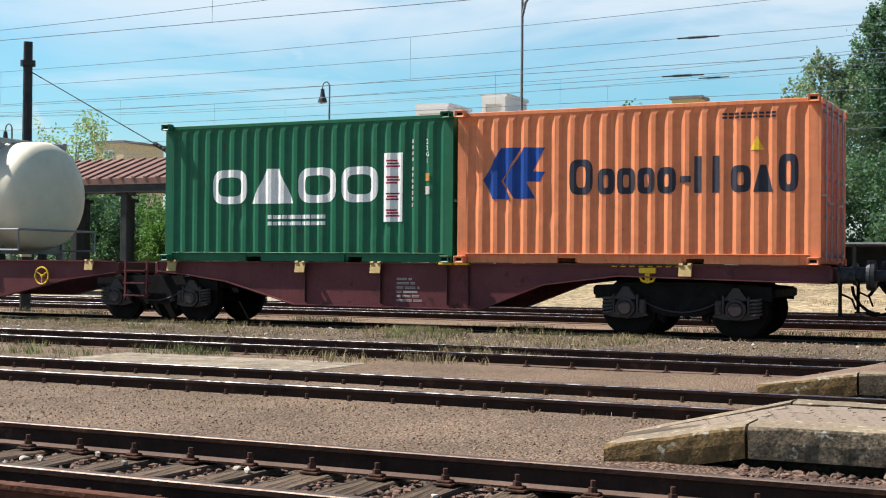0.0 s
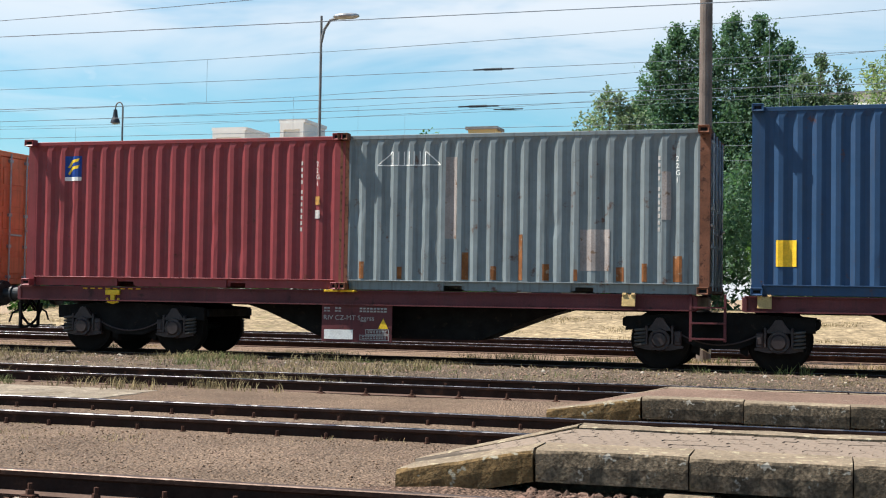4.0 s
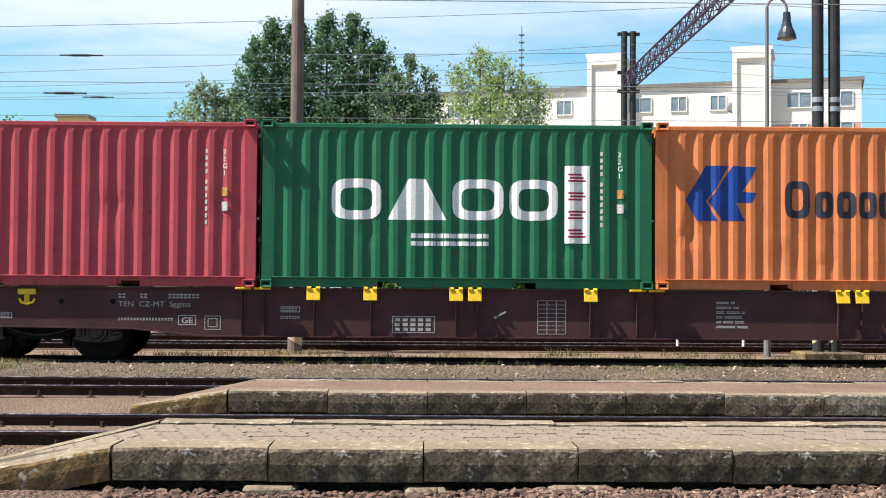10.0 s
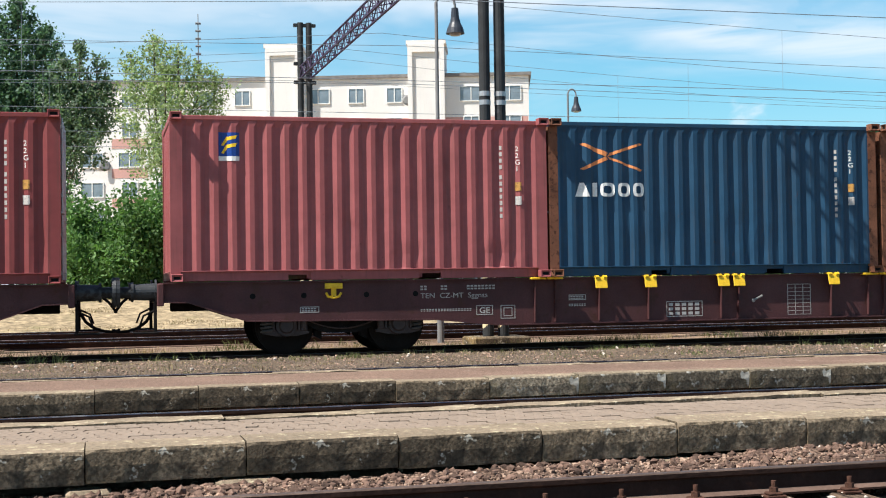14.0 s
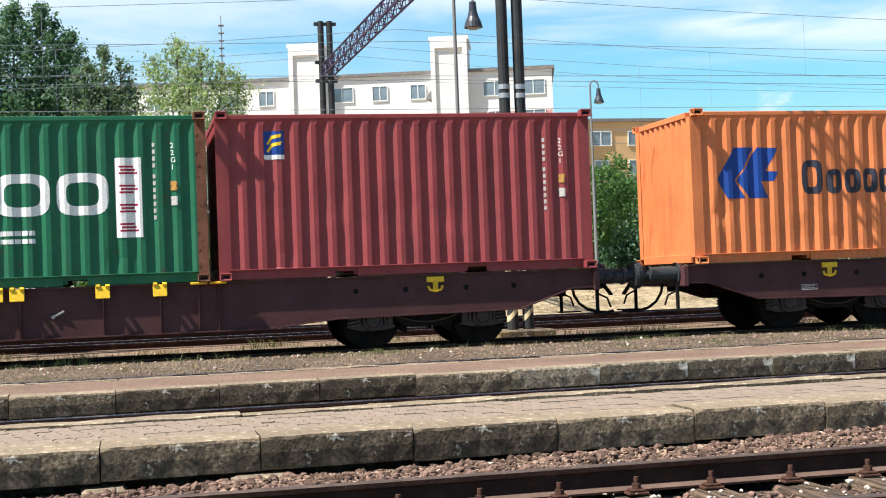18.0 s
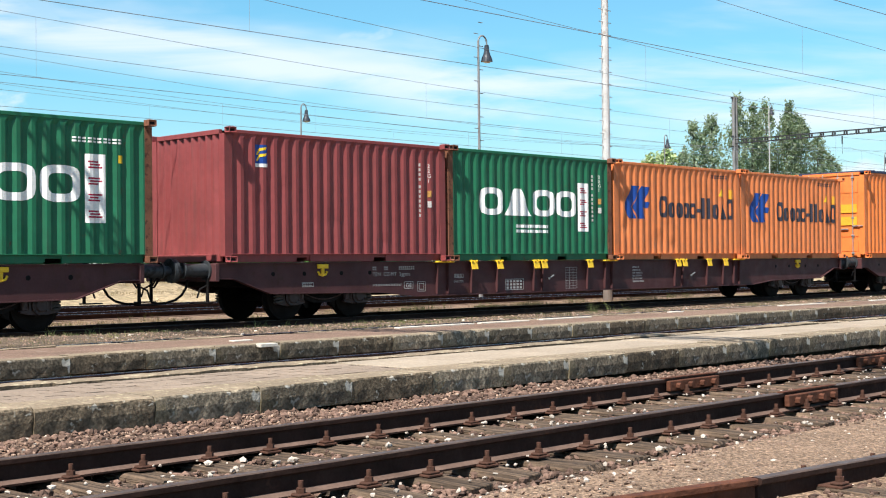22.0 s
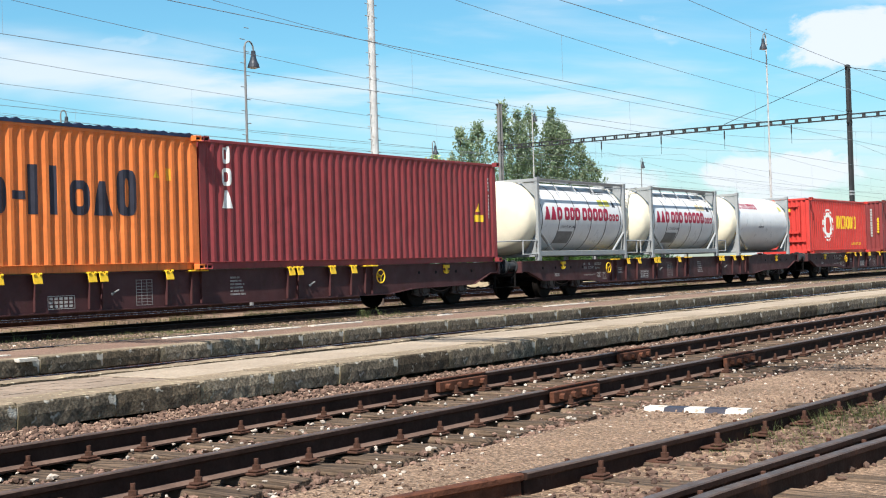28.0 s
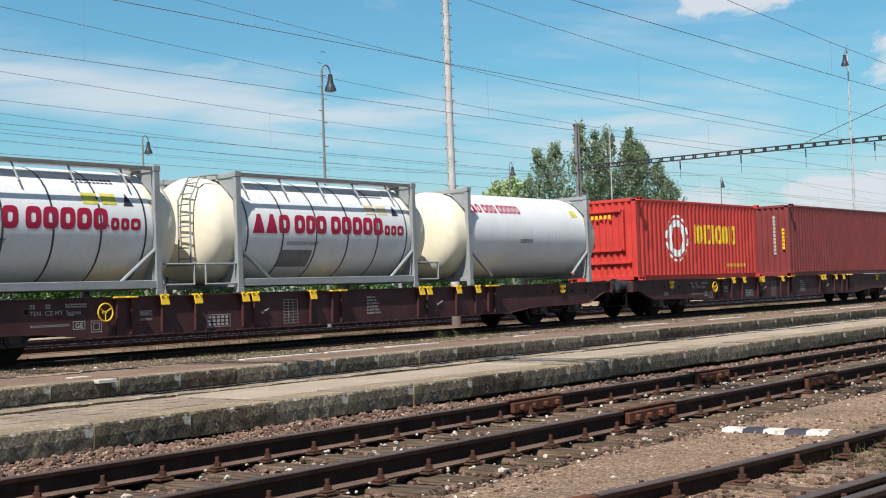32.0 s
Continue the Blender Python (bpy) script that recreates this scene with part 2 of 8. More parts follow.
INKRED = mat("red_marking_paint", (0.33, 0.012, 0.045), rough=0.5, vary=0.1, bump=0)
INKORANGE = mat("orange_marking_paint", (0.75, 0.27, 0.10), rough=0.5, bump=0)
YELLOW = mat("yellow_paint", (0.80, 0.50, 0.03), rough=0.5, vary=0.15, scale=8, spots=(0.25, 0.12, 0.03), spot_cut=0.66, spot_scale=14)
WORNYELLOW = mat("dusty_faded_yellow_paint", (0.50, 0.35, 0.15), rough=0.7, vary=0.25, scale=8, spots=(0.24, 0.15, 0.09), spot_cut=0.55, spot_scale=14)
PLATE = mat("dusty_amber_plate", (0.52, 0.27, 0.07), rough=0.6, vary=0.2, scale=12, spots=(0.12, 0.08, 0.05), spot_cut=0.56, spot_scale=30, bump=0)
DULLWHITE = mat("dusty_white_plate", (0.50, 0.47, 0.44), rough=0.6, vary=0.2, scale=12, spots=(0.16, 0.13, 0.12), spot_cut=0.56, spot_scale=30, bump=0)
LIME = mat("lime_sticker", (0.56, 0.52, 0.10), rough=0.4, bump=0)
WAGON = mat("wagon_brown_paint", (0.072, 0.028, 0.029), rough=0.6, vary=0.2, scale=1.6, spots=(0.06, 0.025, 0.018), spot_cut=0.58, spot_scale=5,
            streak=(0.04, 0.022, 0.02), streak_amount=0.3)
WAGONRED = mat("wagon_maroon_paint", (0.126, 0.034, 0.037), rough=0.6, vary=0.2, scale=1.6, spots=(0.05, 0.02, 0.018), spot_cut=0.6, spot_scale=5,
               streak=(0.05, 0.03, 0.03), streak_amount=0.4)
# near-black base: grime, plus the shade under the wagons put into the colour
BLACK = mat("grimy_shade_black_steel", (0.006, 0.005, 0.005), rough=0.8, vary=0.3, spots=(0.02, 0.014, 0.01), spot_cut=0.6, spot_scale=8, spec=0.2)
DARK = mat("dark_recess", (0.005, 0.005, 0.005), rough=0.9, bump=0)
# wheels darker than bare steel: underframe shade is part of the base colour
WHEEL = mat("shade_dark_wheel_steel", (0.010, 0.008, 0.007), rough=0.85, metal=0.0, vary=0.2, spec=0.1)
SHINY = mat("worn_running_steel", (0.45, 0.43, 0.42), rough=0.25, metal=1.0, vary=0.1, bump=0.05)
RAIL = mat("rail_rust", (0.036, 0.019, 0.0145), rough=0.85, vary=0.3, scale=4, bump=0.3, spots=(0.085, 0.04, 0.025), spot_cut=0.60, spec=0.15)
BOGIE = mat("brown_bogie_steel", (0.046, 0.032, 0.031), rough=0.5, vary=0.3, scale=5, spec=0.3)
SPRING = mat("dusty_spring_steel", (0.075, 0.066, 0.06), rough=0.7, vary=0.2)
BUFFER = mat("greasy_grey_buffer_steel", (0.038, 0.042, 0.046), rough=0.5, vary=0.3, scale=4, spots=(0.012, 0.011, 0.010), spot_cut=0.52, spot_scale=5)
BAND = mat("dark_steel_band", (0.075, 0.075, 0.078), rough=0.5, metal=0.4, vary=0.2)
# lighter than the web: sunlight on the foot's top put into the colour
RAILFOOT = mat("lit_rail_foot", (0.125, 0.08, 0.062), rough=0.9, vary=0.25, scale=4, bump=0.3)
RUSTED = mat("fresh_orange_rust", (0.095, 0.036, 0.02), rough=0.85, vary=0.35, scale=9, bump=0.5)
CHAIRRUST = mat("brown_chair_rust", (0.075, 0.034, 0.022), rough=0.85, vary=0.35, scale=9, bump=0.5)
DULLTOP = mat("worn_rail_head", (0.15, 0.105, 0.083), rough=0.5, metal=0.6, vary=0.25, scale=5, bump=0.1)
TIMBER = mat("weathered_sleeper_timber", (0.1, 0.071, 0.051), rough=0.9, vary=0.3, scale=2, streak=(0.05, 0.04, 0.035), streak_amount=0.7,
             bump=0.6, bump_scale=18, island=0.3)


def long_grain(m, across, along, dark, strength):
    """Cracks and silvered fibres running along the timber."""
    n, l = m.node_tree.nodes, m.node_tree.links
    b = n["Principled BSDF"]
    tc, mp, tx, rp, mx, bp = (n.new("ShaderNode" + k) for k in ("TexCoord", "Mapping", "TexNoise", "ValToRGB", "MixRGB", "Bump"))
    mp.inputs["Scale"].default_value = (across, along, across)
    tx.inputs["Scale"].default_value, tx.inputs["Detail"].default_value = 1.0, 6
    l.new(tc.outputs["Object"], mp.inputs["Vector"])
    l.new(mp.outputs["Vector"], tx.inputs["Vector"])
    rp.color_ramp.elements[0].position, rp.color_ramp.elements[1].position = 0.38, 0.62
    rp.color_ramp.elements[0].color, rp.color_ramp.elements[1].color = (dark, dark, dark, 1), (1.35, 1.3, 1.22, 1)
    l.new(tx.outputs["Fac"], rp.inputs["Fac"])
    mx.blend_type = "MULTIPLY"
    mx.inputs["Fac"].default_value = 1.0
    l.new(b.inputs["Base Color"].links[0].from_socket, mx.inputs["Color1"])
    l.new(rp.outputs["Color"], mx.inputs["Color2"])
    l.new(mx.outputs["Color"], b.inputs["Base Color"])
    bp.inputs["Strength"].default_value, bp.inputs["Distance"].default_value = strength, 0.012
    l.new(rp.outputs["Color"], bp.inputs["Height"])
    if b.inputs["Normal"].links:
        l.new(b.inputs["Normal"].links[0].from_socket, bp.inputs["Normal"])
    l.new(bp.outputs["Normal"], b.inputs["Normal"])


long_grain(TIMBER, 34, 1.6, 0.32, 0.8)
BALLAST = mat("brown_ballast_stone", (0.148, 0.092, 0.069), rough=0.95, vary=0.3, scale=20, island=0.55, bump=0.4)
BALLAST2 = mat("grey_ballast_stone", (0.235, 0.16, 0.118), rough=0.95, vary=0.3, scale=20, island=0.5, bump=0.4)
TANSTONE = mat("tan_gravel_stone", (0.245, 0.168, 0.115), rough=0.95, vary=0.2, scale=20, island=0.3, bump=0.3)
PALE = mat("white_stone", (0.44, 0.38, 0.32), rough=0.9, vary=0.2, scale=15, island=0.3)
GRAVEL = mat("tan_gravel", (0.295, 0.200, 0.135), rough=0.95, vary=0.22, scale=0.9, grain=0.5, fine=38, bump=0.9, bump_scale=45,
             spots=(0.16, 0.10, 0.075), spot_cut=0.56, spot_scale=5, soft=0.2, pebble=0.30, pebble_scale=40)
DUSTGRAVEL = mat("dusty_brown_gravel", (0.215, 0.150, 0.104), rough=0.95, vary=0.22, scale=0.9, grain=0.5, fine=38, bump=0.9, bump_scale=45,
             spots=(0.16, 0.10, 0.075), spot_cut=0.56, spot_scale=5, soft=0.2, pebble=0.30, pebble_scale=40)
CINDER = mat("dark_brown_gravel", (0.155, 0.108, 0.080), rough=0.95, vary=0.25, scale=1.2, grain=0.55, fine=45, bump=1.0, bump_scale=50,
             spots=(0.24, 0.18, 0.14), spot_cut=0.60, spot_scale=9, soft=0.15, pebble=0.55, pebble_scale=30)
SHOULDER = mat("reddish_fine_gravel", (0.195, 0.125, 0.090), rough=0.95, vary=0.25, scale=1.5, grain=0.5, fine=45, bump=1.0, bump_scale=50,
               spots=(0.11, 0.075, 0.055), spot_cut=0.54, spot_scale=4, soft=0.2, pebble=0.5, pebble_scale=36)
BANK = mat("olive_grey_gravel", (0.185, 0.138, 0.101), rough=0.95, vary=0.25, scale=0.8, grain=0.5, fine=40, bump=0.9, bump_scale=45,
           spots=(0.13, 0.108, 0.066), spot_cut=0.53, spot_scale=2.2, soft=0.2, pebble=0.5, pebble_scale=40)
FIELD = mat("sunburnt_grass_field", (0.35, 0.27, 0.165), rough=0.95, vary=0.22, scale=0.25, grain=0.35, fine=5, bump=0.6, bump_scale=9,
            spots=(0.24, 0.215, 0.10), spot_cut=0.57, spot_scale=0.7, soft=0.18, pebble=0.25, pebble_scale=5)
SAND = mat("dry_sandy_soil", (0.3704, 0.2739, 0.1805), rough=0.95, vary=0.2, scale=0.35, grain=0.3, fine=6, bump=0.5, bump_scale=12,
           spots=(0.17, 0.15, 0.07), spot_cut=0.60, spot_scale=0.9, soft=0.15, pebble=0.2, pebble_scale=6)
# ballast darkened: the shade under the train is put into its colour
UNDERSHADE = mat("shade_dark_ballast", (0.045, 0.032, 0.027), rough=0.95, vary=0.3, scale=2, grain=0.5, fine=40, bump=0.8, bump_scale=40, spec=0.2, pebble=0.5, pebble_scale=26)
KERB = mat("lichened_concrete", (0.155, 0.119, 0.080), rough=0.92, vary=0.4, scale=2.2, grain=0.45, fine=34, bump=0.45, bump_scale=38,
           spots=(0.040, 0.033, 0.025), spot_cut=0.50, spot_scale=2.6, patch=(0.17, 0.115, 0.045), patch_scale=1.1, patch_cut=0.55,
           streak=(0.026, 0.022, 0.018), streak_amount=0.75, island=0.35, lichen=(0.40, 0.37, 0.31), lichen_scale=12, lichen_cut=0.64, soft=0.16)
KERBOCHRE = mat("ochre_stained_concrete", (0.155, 0.098, 0.042), rough=0.92, vary=0.35, scale=2.4, grain=0.45, fine=34, bump=0.45, bump_scale=38,
                spots=(0.060, 0.048, 0.032), spot_cut=0.54, spot_scale=3.0, streak=(0.05, 0.04, 0.025), streak_amount=0.6, lichen=(0.36, 0.33, 0.25), lichen_scale=9, lichen_cut=0.62, soft=0.16)
KERBLIME = mat("limed_concrete", (0.24, 0.197, 0.142), rough=0.92, vary=0.35, scale=2.4, grain=0.45, fine=34, bump=0.45, bump_scale=38,
               spots=(0.050, 0.042, 0.032), spot_cut=0.53, spot_scale=2.6, patch=(0.15, 0.12, 0.055), patch_scale=1.4, patch_cut=0.52,
               streak=(0.035, 0.03, 0.024), streak_amount=0.6, island=0.4, lichen=(0.44, 0.42, 0.37), lichen_scale=5.5, lichen_cut=0.585, soft=0.16)
# paler than the kerb faces: lichen, plus light on the tops put into colour
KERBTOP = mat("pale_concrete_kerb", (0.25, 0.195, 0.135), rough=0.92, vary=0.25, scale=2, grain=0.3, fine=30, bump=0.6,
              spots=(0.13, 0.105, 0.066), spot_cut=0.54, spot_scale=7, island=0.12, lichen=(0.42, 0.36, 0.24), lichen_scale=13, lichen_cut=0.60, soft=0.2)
PAVER = mat("grey_beige_paving", (0.245, 0.19, 0.145), rough=0.92, vary=0.14, scale=1.5, grain=0.2, fine=30, bump=0.4, island=0.09)
SLAB = mat("dusty_broken_concrete", (0.27, 0.225, 0.17), rough=0.92, vary=0.3, scale=1.2, grain=0.35, fine=25, bump=0.6, spots=(0.14, 0.11, 0.075), spot_cut=0.5, spot_scale=2.2, soft=0.15, lichen=(0.42, 0.37, 0.29), lichen_scale=8, lichen_cut=0.62)
SCREED = mat("pale_worn_screed", (0.33, 0.27, 0.205), rough=0.9, vary=0.15, scale=0.9, grain=0.2, fine=30, bump=0.3, spots=(0.22, 0.175, 0.125), spot_cut=0.56, spot_scale=2.5, soft=0.2, island=0.06)
JOINT = mat("dirty_paving_joint", (0.10, 0.078, 0.058), rough=0.95, vary=0.3, scale=3, grain=0.4, fine=30, bump=0.4)
ASPHALT = mat("reddish_worn_asphalt", (0.225, 0.148, 0.110), rough=0.95, vary=0.2, scale=0.8, grain=0.3, fine=40, bump=0.5,
              spots=(0.33, 0.27, 0.21), spot_cut=0.62, spot_scale=3, soft=0.15, pebble=0.25, pebble_scale=50)
DARKTOP = mat("dark_rail_head", (0.07, 0.06, 0.055), rough=0.75, metal=0.1, vary=0.2, bump=0.05, spec=0.2)


def leaf(name, rgb, thin=0.35):
    """A leaf that lets some light through."""
    m = mat(name, rgb, rough=0.6, vary=0.3, scale=0.6, island=0.4, bump=0)
    n, l = m.node_tree.nodes, m.node_tree.links
    tr, mx = n.new("ShaderNodeBsdfTranslucent"), n.new("ShaderNodeMixShader")
    tr.inputs["Color"].default_value = (rgb[0] * 1.2, rgb[1] * 1.5, rgb[2] * 0.8, 1)
    mx.inputs[0].default_value = thin
    l.new(n["Principled BSDF"].outputs[0], mx.inputs[1])
    l.new(tr.outputs[0], mx.inputs[2])
    l.new(mx.outputs[0], n["Material Output"].inputs["Surface"])
    return m


LEAF = leaf("broad_leaf", (0.105, 0.19, 0.062))
LEAF2 = leaf("dark_leaf", (0.094, 0.164, 0.104))
GREYLEAF = leaf("dusty_grey_green_leaf", (0.165, 0.225, 0.155))
LEAF3 = leaf("pale_leaf", (0.31, 0.365, 0.20))
SILVER = leaf("silvery_poplar_leaf", (0.225, 0.275, 0.195))
GRASS = mat("dry_grass", (0.265, 0.208, 0.108), rough=0.9, vary=0.4, scale=0.8, island=0.45, bump=0)
WEED = mat("dark_dusty_weed", (0.065, 0.068, 0.032), rough=0.9, vary=0.4, scale=0.8, island=0.45, bump=0)
GRASS2 = mat("green_weed", (0.125, 0.14, 0.05), rough=0.85, vary=0.4, scale=0.8, island=0.45, bump=0)
BARK = mat("grey_bark", (0.12, 0.10, 0.08), rough=0.95, vary=0.3, scale=5, bump=0.6)
PALEPOLE = mat("pale_grey_pole_paint", (0.46, 0.46, 0.45), rough=0.55, vary=0.15, scale=3, spots=(0.28, 0.26, 0.24), spot_cut=0.6)
GALV = mat("galvanised_steel", (0.42, 0.43, 0.44), rough=0.45, metal=0.7, vary=0.12, scale=6)
TANKFRAME = mat("grey_frame_paint", (0.272, 0.2856, 0.2924), rough=0.5, vary=0.12, spots=(0.2, 0.15, 0.12), spot_cut=0.7)
TANKSKIN = mat("white_tank_cladding", (0.693, 0.704, 0.714), rough=0.36, vary=0.06, scale=1.1, grain=0.03, bump=0.05, bump_scale=1.5,
               streak=(0.40, 0.40, 0.40), streak_amount=0.3)
TANKEND = mat("cream_tank_end", (0.74, 0.685, 0.54), rough=0.5, vary=0.06, grain=0.04, bump=0.05)
MAST = mat("dark_mast_paint", (0.030, 0.032, 0.034), rough=0.65, vary=0.3, spots=(0.055, 0.055, 0.06), spot_cut=0.62)
MASTGREY = mat("grey_mast_steel", (0.19, 0.19, 0.19), rough=0.6, vary=0.15)
BEAM = mat("violet_grey_beam_paint", (0.050, 0.036, 0.075), rough=0.6, vary=0.2)
WOODPOLE = mat("brown_concrete_pole", (0.17, 0.135, 0.115), rough=0.9, vary=0.25, scale=2, bump=0.4)
LAMPGREY = mat("blue_grey_lamp_enamel", (0.035, 0.042, 0.055), rough=0.45, vary=0.15)
WIRE = mat("wire", (0.20, 0.23, 0.26), rough=0.6, metal=0.1, bump=0)
PLASTERW = mat("white_render_wall", (0.74, 0.72, 0.69), rough=0.9, vary=0.05, scale=0.3, streak=(0.5, 0.46, 0.4), streak_amount=0.25, bump=0.1)
PLASTERP = mat("salmon_render_wall", (0.55, 0.32, 0.28), rough=0.9, vary=0.06, scale=0.3, bump=0.1)
PLASTERY = mat("yellow_render_wall", (0.62, 0.47, 0.24), rough=0.9, vary=0.06, scale=0.3, bump=0.1)
ROOFTILE = mat("red_brown_roof", (0.2, 0.115, 0.095), rough=0.85, vary=0.2, scale=1, bump=0.3)
HUTWALL = mat("weathered_beige_render", (0.30, 0.26, 0.20), rough=0.9, vary=0.15, scale=1.5, streak=(0.18, 0.15, 0.12), streak_amount=0.4, bump=0.2)
ROOFGREY = mat("grey_roof", (0.20, 0.19, 0.18), rough=0.9, vary=0.2)
# pale base: curtains, plus the reflected sky put into the colour
GLASS = mat("sky_toned_curtained_glass", (0.20, 0.25, 0.29), rough=0.12, vary=0.5, scale=0.4, bump=0, spec=0.8)
LINEWHITE = mat("worn_white_line", (0.58, 0.54, 0.47), rough=0.8, vary=0.15, scale=6, spots=(0.25, 0.19, 0.14), spot_cut=0.56, spot_scale=9)
OCHRE = mat("ochre_render_wall", (0.58, 0.38, 0.19), rough=0.9, vary=0.08, scale=0.3, bump=0.1)
AMBER = mat("amber_door_plate", (0.80, 0.36, 0.035), rough=0.45, vary=0.1, bump=0)
TARP = mat("dark_blue_tarpaulin", (0.022, 0.034, 0.075), rough=0.6, vary=0.25, scale=2, bump=0.5, bump_scale=6)
CREAM = mat("cream_stripe_paint", (0.62, 0.52, 0.33), rough=0.7, vary=0.15)


# ---------------------------------------------------------------- mesh helpers
def mesh_of(name, bm, material):
    me = bpy.data.meshes.new(name)
    bm.to_mesh(me)
    bm.free()
    for m in material if isinstance(material, (list, tuple)) else (material,):
        me.materials.append(m)
    return me


def put(name, me, parent=None, label="", at=None):
    ob = new(name, me)
    if parent:
        ob.parent = parent
    if at is not None:
        ob.matrix_basis = at
    if label:
        tagged(ob, label)
    return ob


def part(name, bm, material, parent=None, label="", smooth=False):
    me = mesh_of(name, bm, material)
    if smooth:
        me.shade_smooth()
    return put(name, me, parent, label)


def thing(name, label, category, at=None, group="", kind=""):
    ob = new(name)
    if at is not None:
        ob.matrix_basis = at
    return tagged(ob, label, category, group, kind)


def box(bm, x0, x1, y0, y1, z0, z1, bev=0.0, m=None, mi=0):
    r = bmesh.ops.create_cube(bm, size=1)
    for v in r["verts"]:
        v.co = Vector(((x0 + x1) / 2 + v.co.x * (x1 - x0), (y0 + y1) / 2 + v.co.y * (y1 - y0), (z0 + z1) / 2 + v.co.z * (z1 - z0)))
        if m is not None:
            v.co = m @ v.co
    if mi:
        for f in {f for v in r["verts"] for f in v.link_faces}:
            f.material_index = mi
    if bev:
        bmesh.ops.bevel(bm, geom=list({e for v in r["verts"] for e in v.link_edges}), offset=bev, segments=1, affect="EDGES")
    return bm


def cyl(bm, a, b, r, n=12, r2=None, caps=True):
    a, b = Vector(a), Vector(b)
    q = (b - a).to_track_quat("Z", "Y").to_matrix().to_4x4()
    bmesh.ops.create_cone(bm, cap_ends=caps, segments=n, radius1=r, radius2=r if r2 is None else r2, depth=(b - a).length,
                          matrix=Matrix.Translation((a + b) / 2) @ q)
    return bm


def tube(bm, pts, r, n=6):
    pts = [Vector(p) for p in pts]
    q, rings = None, []
    for k, p in enumerate(pts):
        d = (pts[min(k + 1, len(pts) - 1)] - pts[max(k - 1, 0)]).normalized()
        if q is None:
            q = d.to_track_quat("Z", "Y")
        else:
            q = (q @ Vector((0, 0, 1))).rotation_difference(d) @ q
        rings.append([bm.verts.new(p + q @ Vector((r * math.cos(6.28319 * i / n), r * math.sin(6.28319 * i / n), 0))) for i in range(n)])
    for a, b in zip(rings, rings[1:]):
        for i in range(n):
            bm.faces.new((a[i], a[(i + 1) % n], b[(i + 1) % n], b[i]))
    return bm


def prism(bm, pts, axis, a, b, mi=0):
    """A flat outline pushed from a to b along axis ('x': outline in y, z; 'y': in x, z; 'z': in x, y)."""
    def at(p, k):
        return {"x": (k, p[0], p[1]), "y": (p[0], k, p[1]), "z": (p[0], p[1], k)}[axis]
    lo, hi = [bm.verts.new(at(p, a)) for p in pts], [bm.verts.new(at(p, b)) for p in pts]
    fs = [bm.faces.new(lo), bm.faces.new(hi[::-1])]
    for i in range(len(pts)):
        j = (i + 1) % len(pts)
        fs.append(bm.faces.new((lo[j], lo[i], hi[i], hi[j])))
    for f in fs:
        f.material_index = mi
    bmesh.ops.recalc_face_normals(bm, faces=fs)
    return bm


def text_bm(words, size, bold=0.0):
    """The outline of words as flat faces in x, z, from the left foot at the origin."""
    c = bpy.data.curves.new("text", "FONT")
    c.body, c.size, c.offset, c.fill_mode = words, size, bold, "FRONT"
    o = bpy.data.objects.new("text", c)
    scene.collection.objects.link(o)
    bpy.context.view_layer.update()
    me = bpy.data.meshes.new_from_object(o.evaluated_get(bpy.context.evaluated_depsgraph_get()))
    bpy.data.objects.remove(o)
    bm = bmesh.new()
    bm.from_mesh(me)
    bpy.data.meshes.remove(me)
    for v in bm.verts:
        v.co = Vector((v.co.x, 0, v.co.y))
    return bm


def quad(bm, x0, z0, x1, z1, lean=0.0):
    f = bm.faces.new([bm.verts.new(p) for p in ((x0, 0, z0), (x1, 0, z0), (x1 + lean, 0, z1), (x0 + lean, 0, z1))])
    return f


def shape(bm, pts):
    return bm.faces.new([bm.verts.new((x, 0, z)) for x, z in pts])


def glyphs(bm, x, z, h, spec, gap, lean=0.0, stroke=0.22):
    """Plain shapes in the place of a lettered name: o open frame, t trapezoid, i bar, - dash. spec: (shape, width) pairs."""
    def at(u, v):
        return bm.verts.new((x + u + lean * v, 0, z + v * h))
    for kind, w in spec:
        k = min(stroke * h, w * 0.36)
        if kind == "o":
            def rim(inset, n=20):
                out = []
                for i in range(n):
                    a = 2 * math.pi * (i + 0.5) / n
                    c, q = math.cos(a), math.sin(a)
                    out.append(at(w / 2 + (w / 2 - inset) * math.copysign(abs(c) ** 0.55, c), 0.5 + (0.5 - inset / h) * math.copysign(abs(q) ** 0.55, q)))
                return out
            outer, inner = rim(0), rim(k)
            for i in range(20):
                j = (i + 1) % 20
                bm.faces.new((outer[i], outer[j], inner[j], inner[i]))
        elif kind == "t":
            bm.faces.new([at(0, 0), at(w, 0), at(w * 0.64, 1), at(w * 0.36, 1)])
        elif kind == "i":
            bm.faces.new([at(0, 0), at(w, 0), at(w, 1), at(0, 1)])
        elif kind == "-":
            bm.faces.new([at(0, 0.28), at(w, 0.28), at(w, 0.44), at(0, 0.44)])
        x += w + gap
    return bm


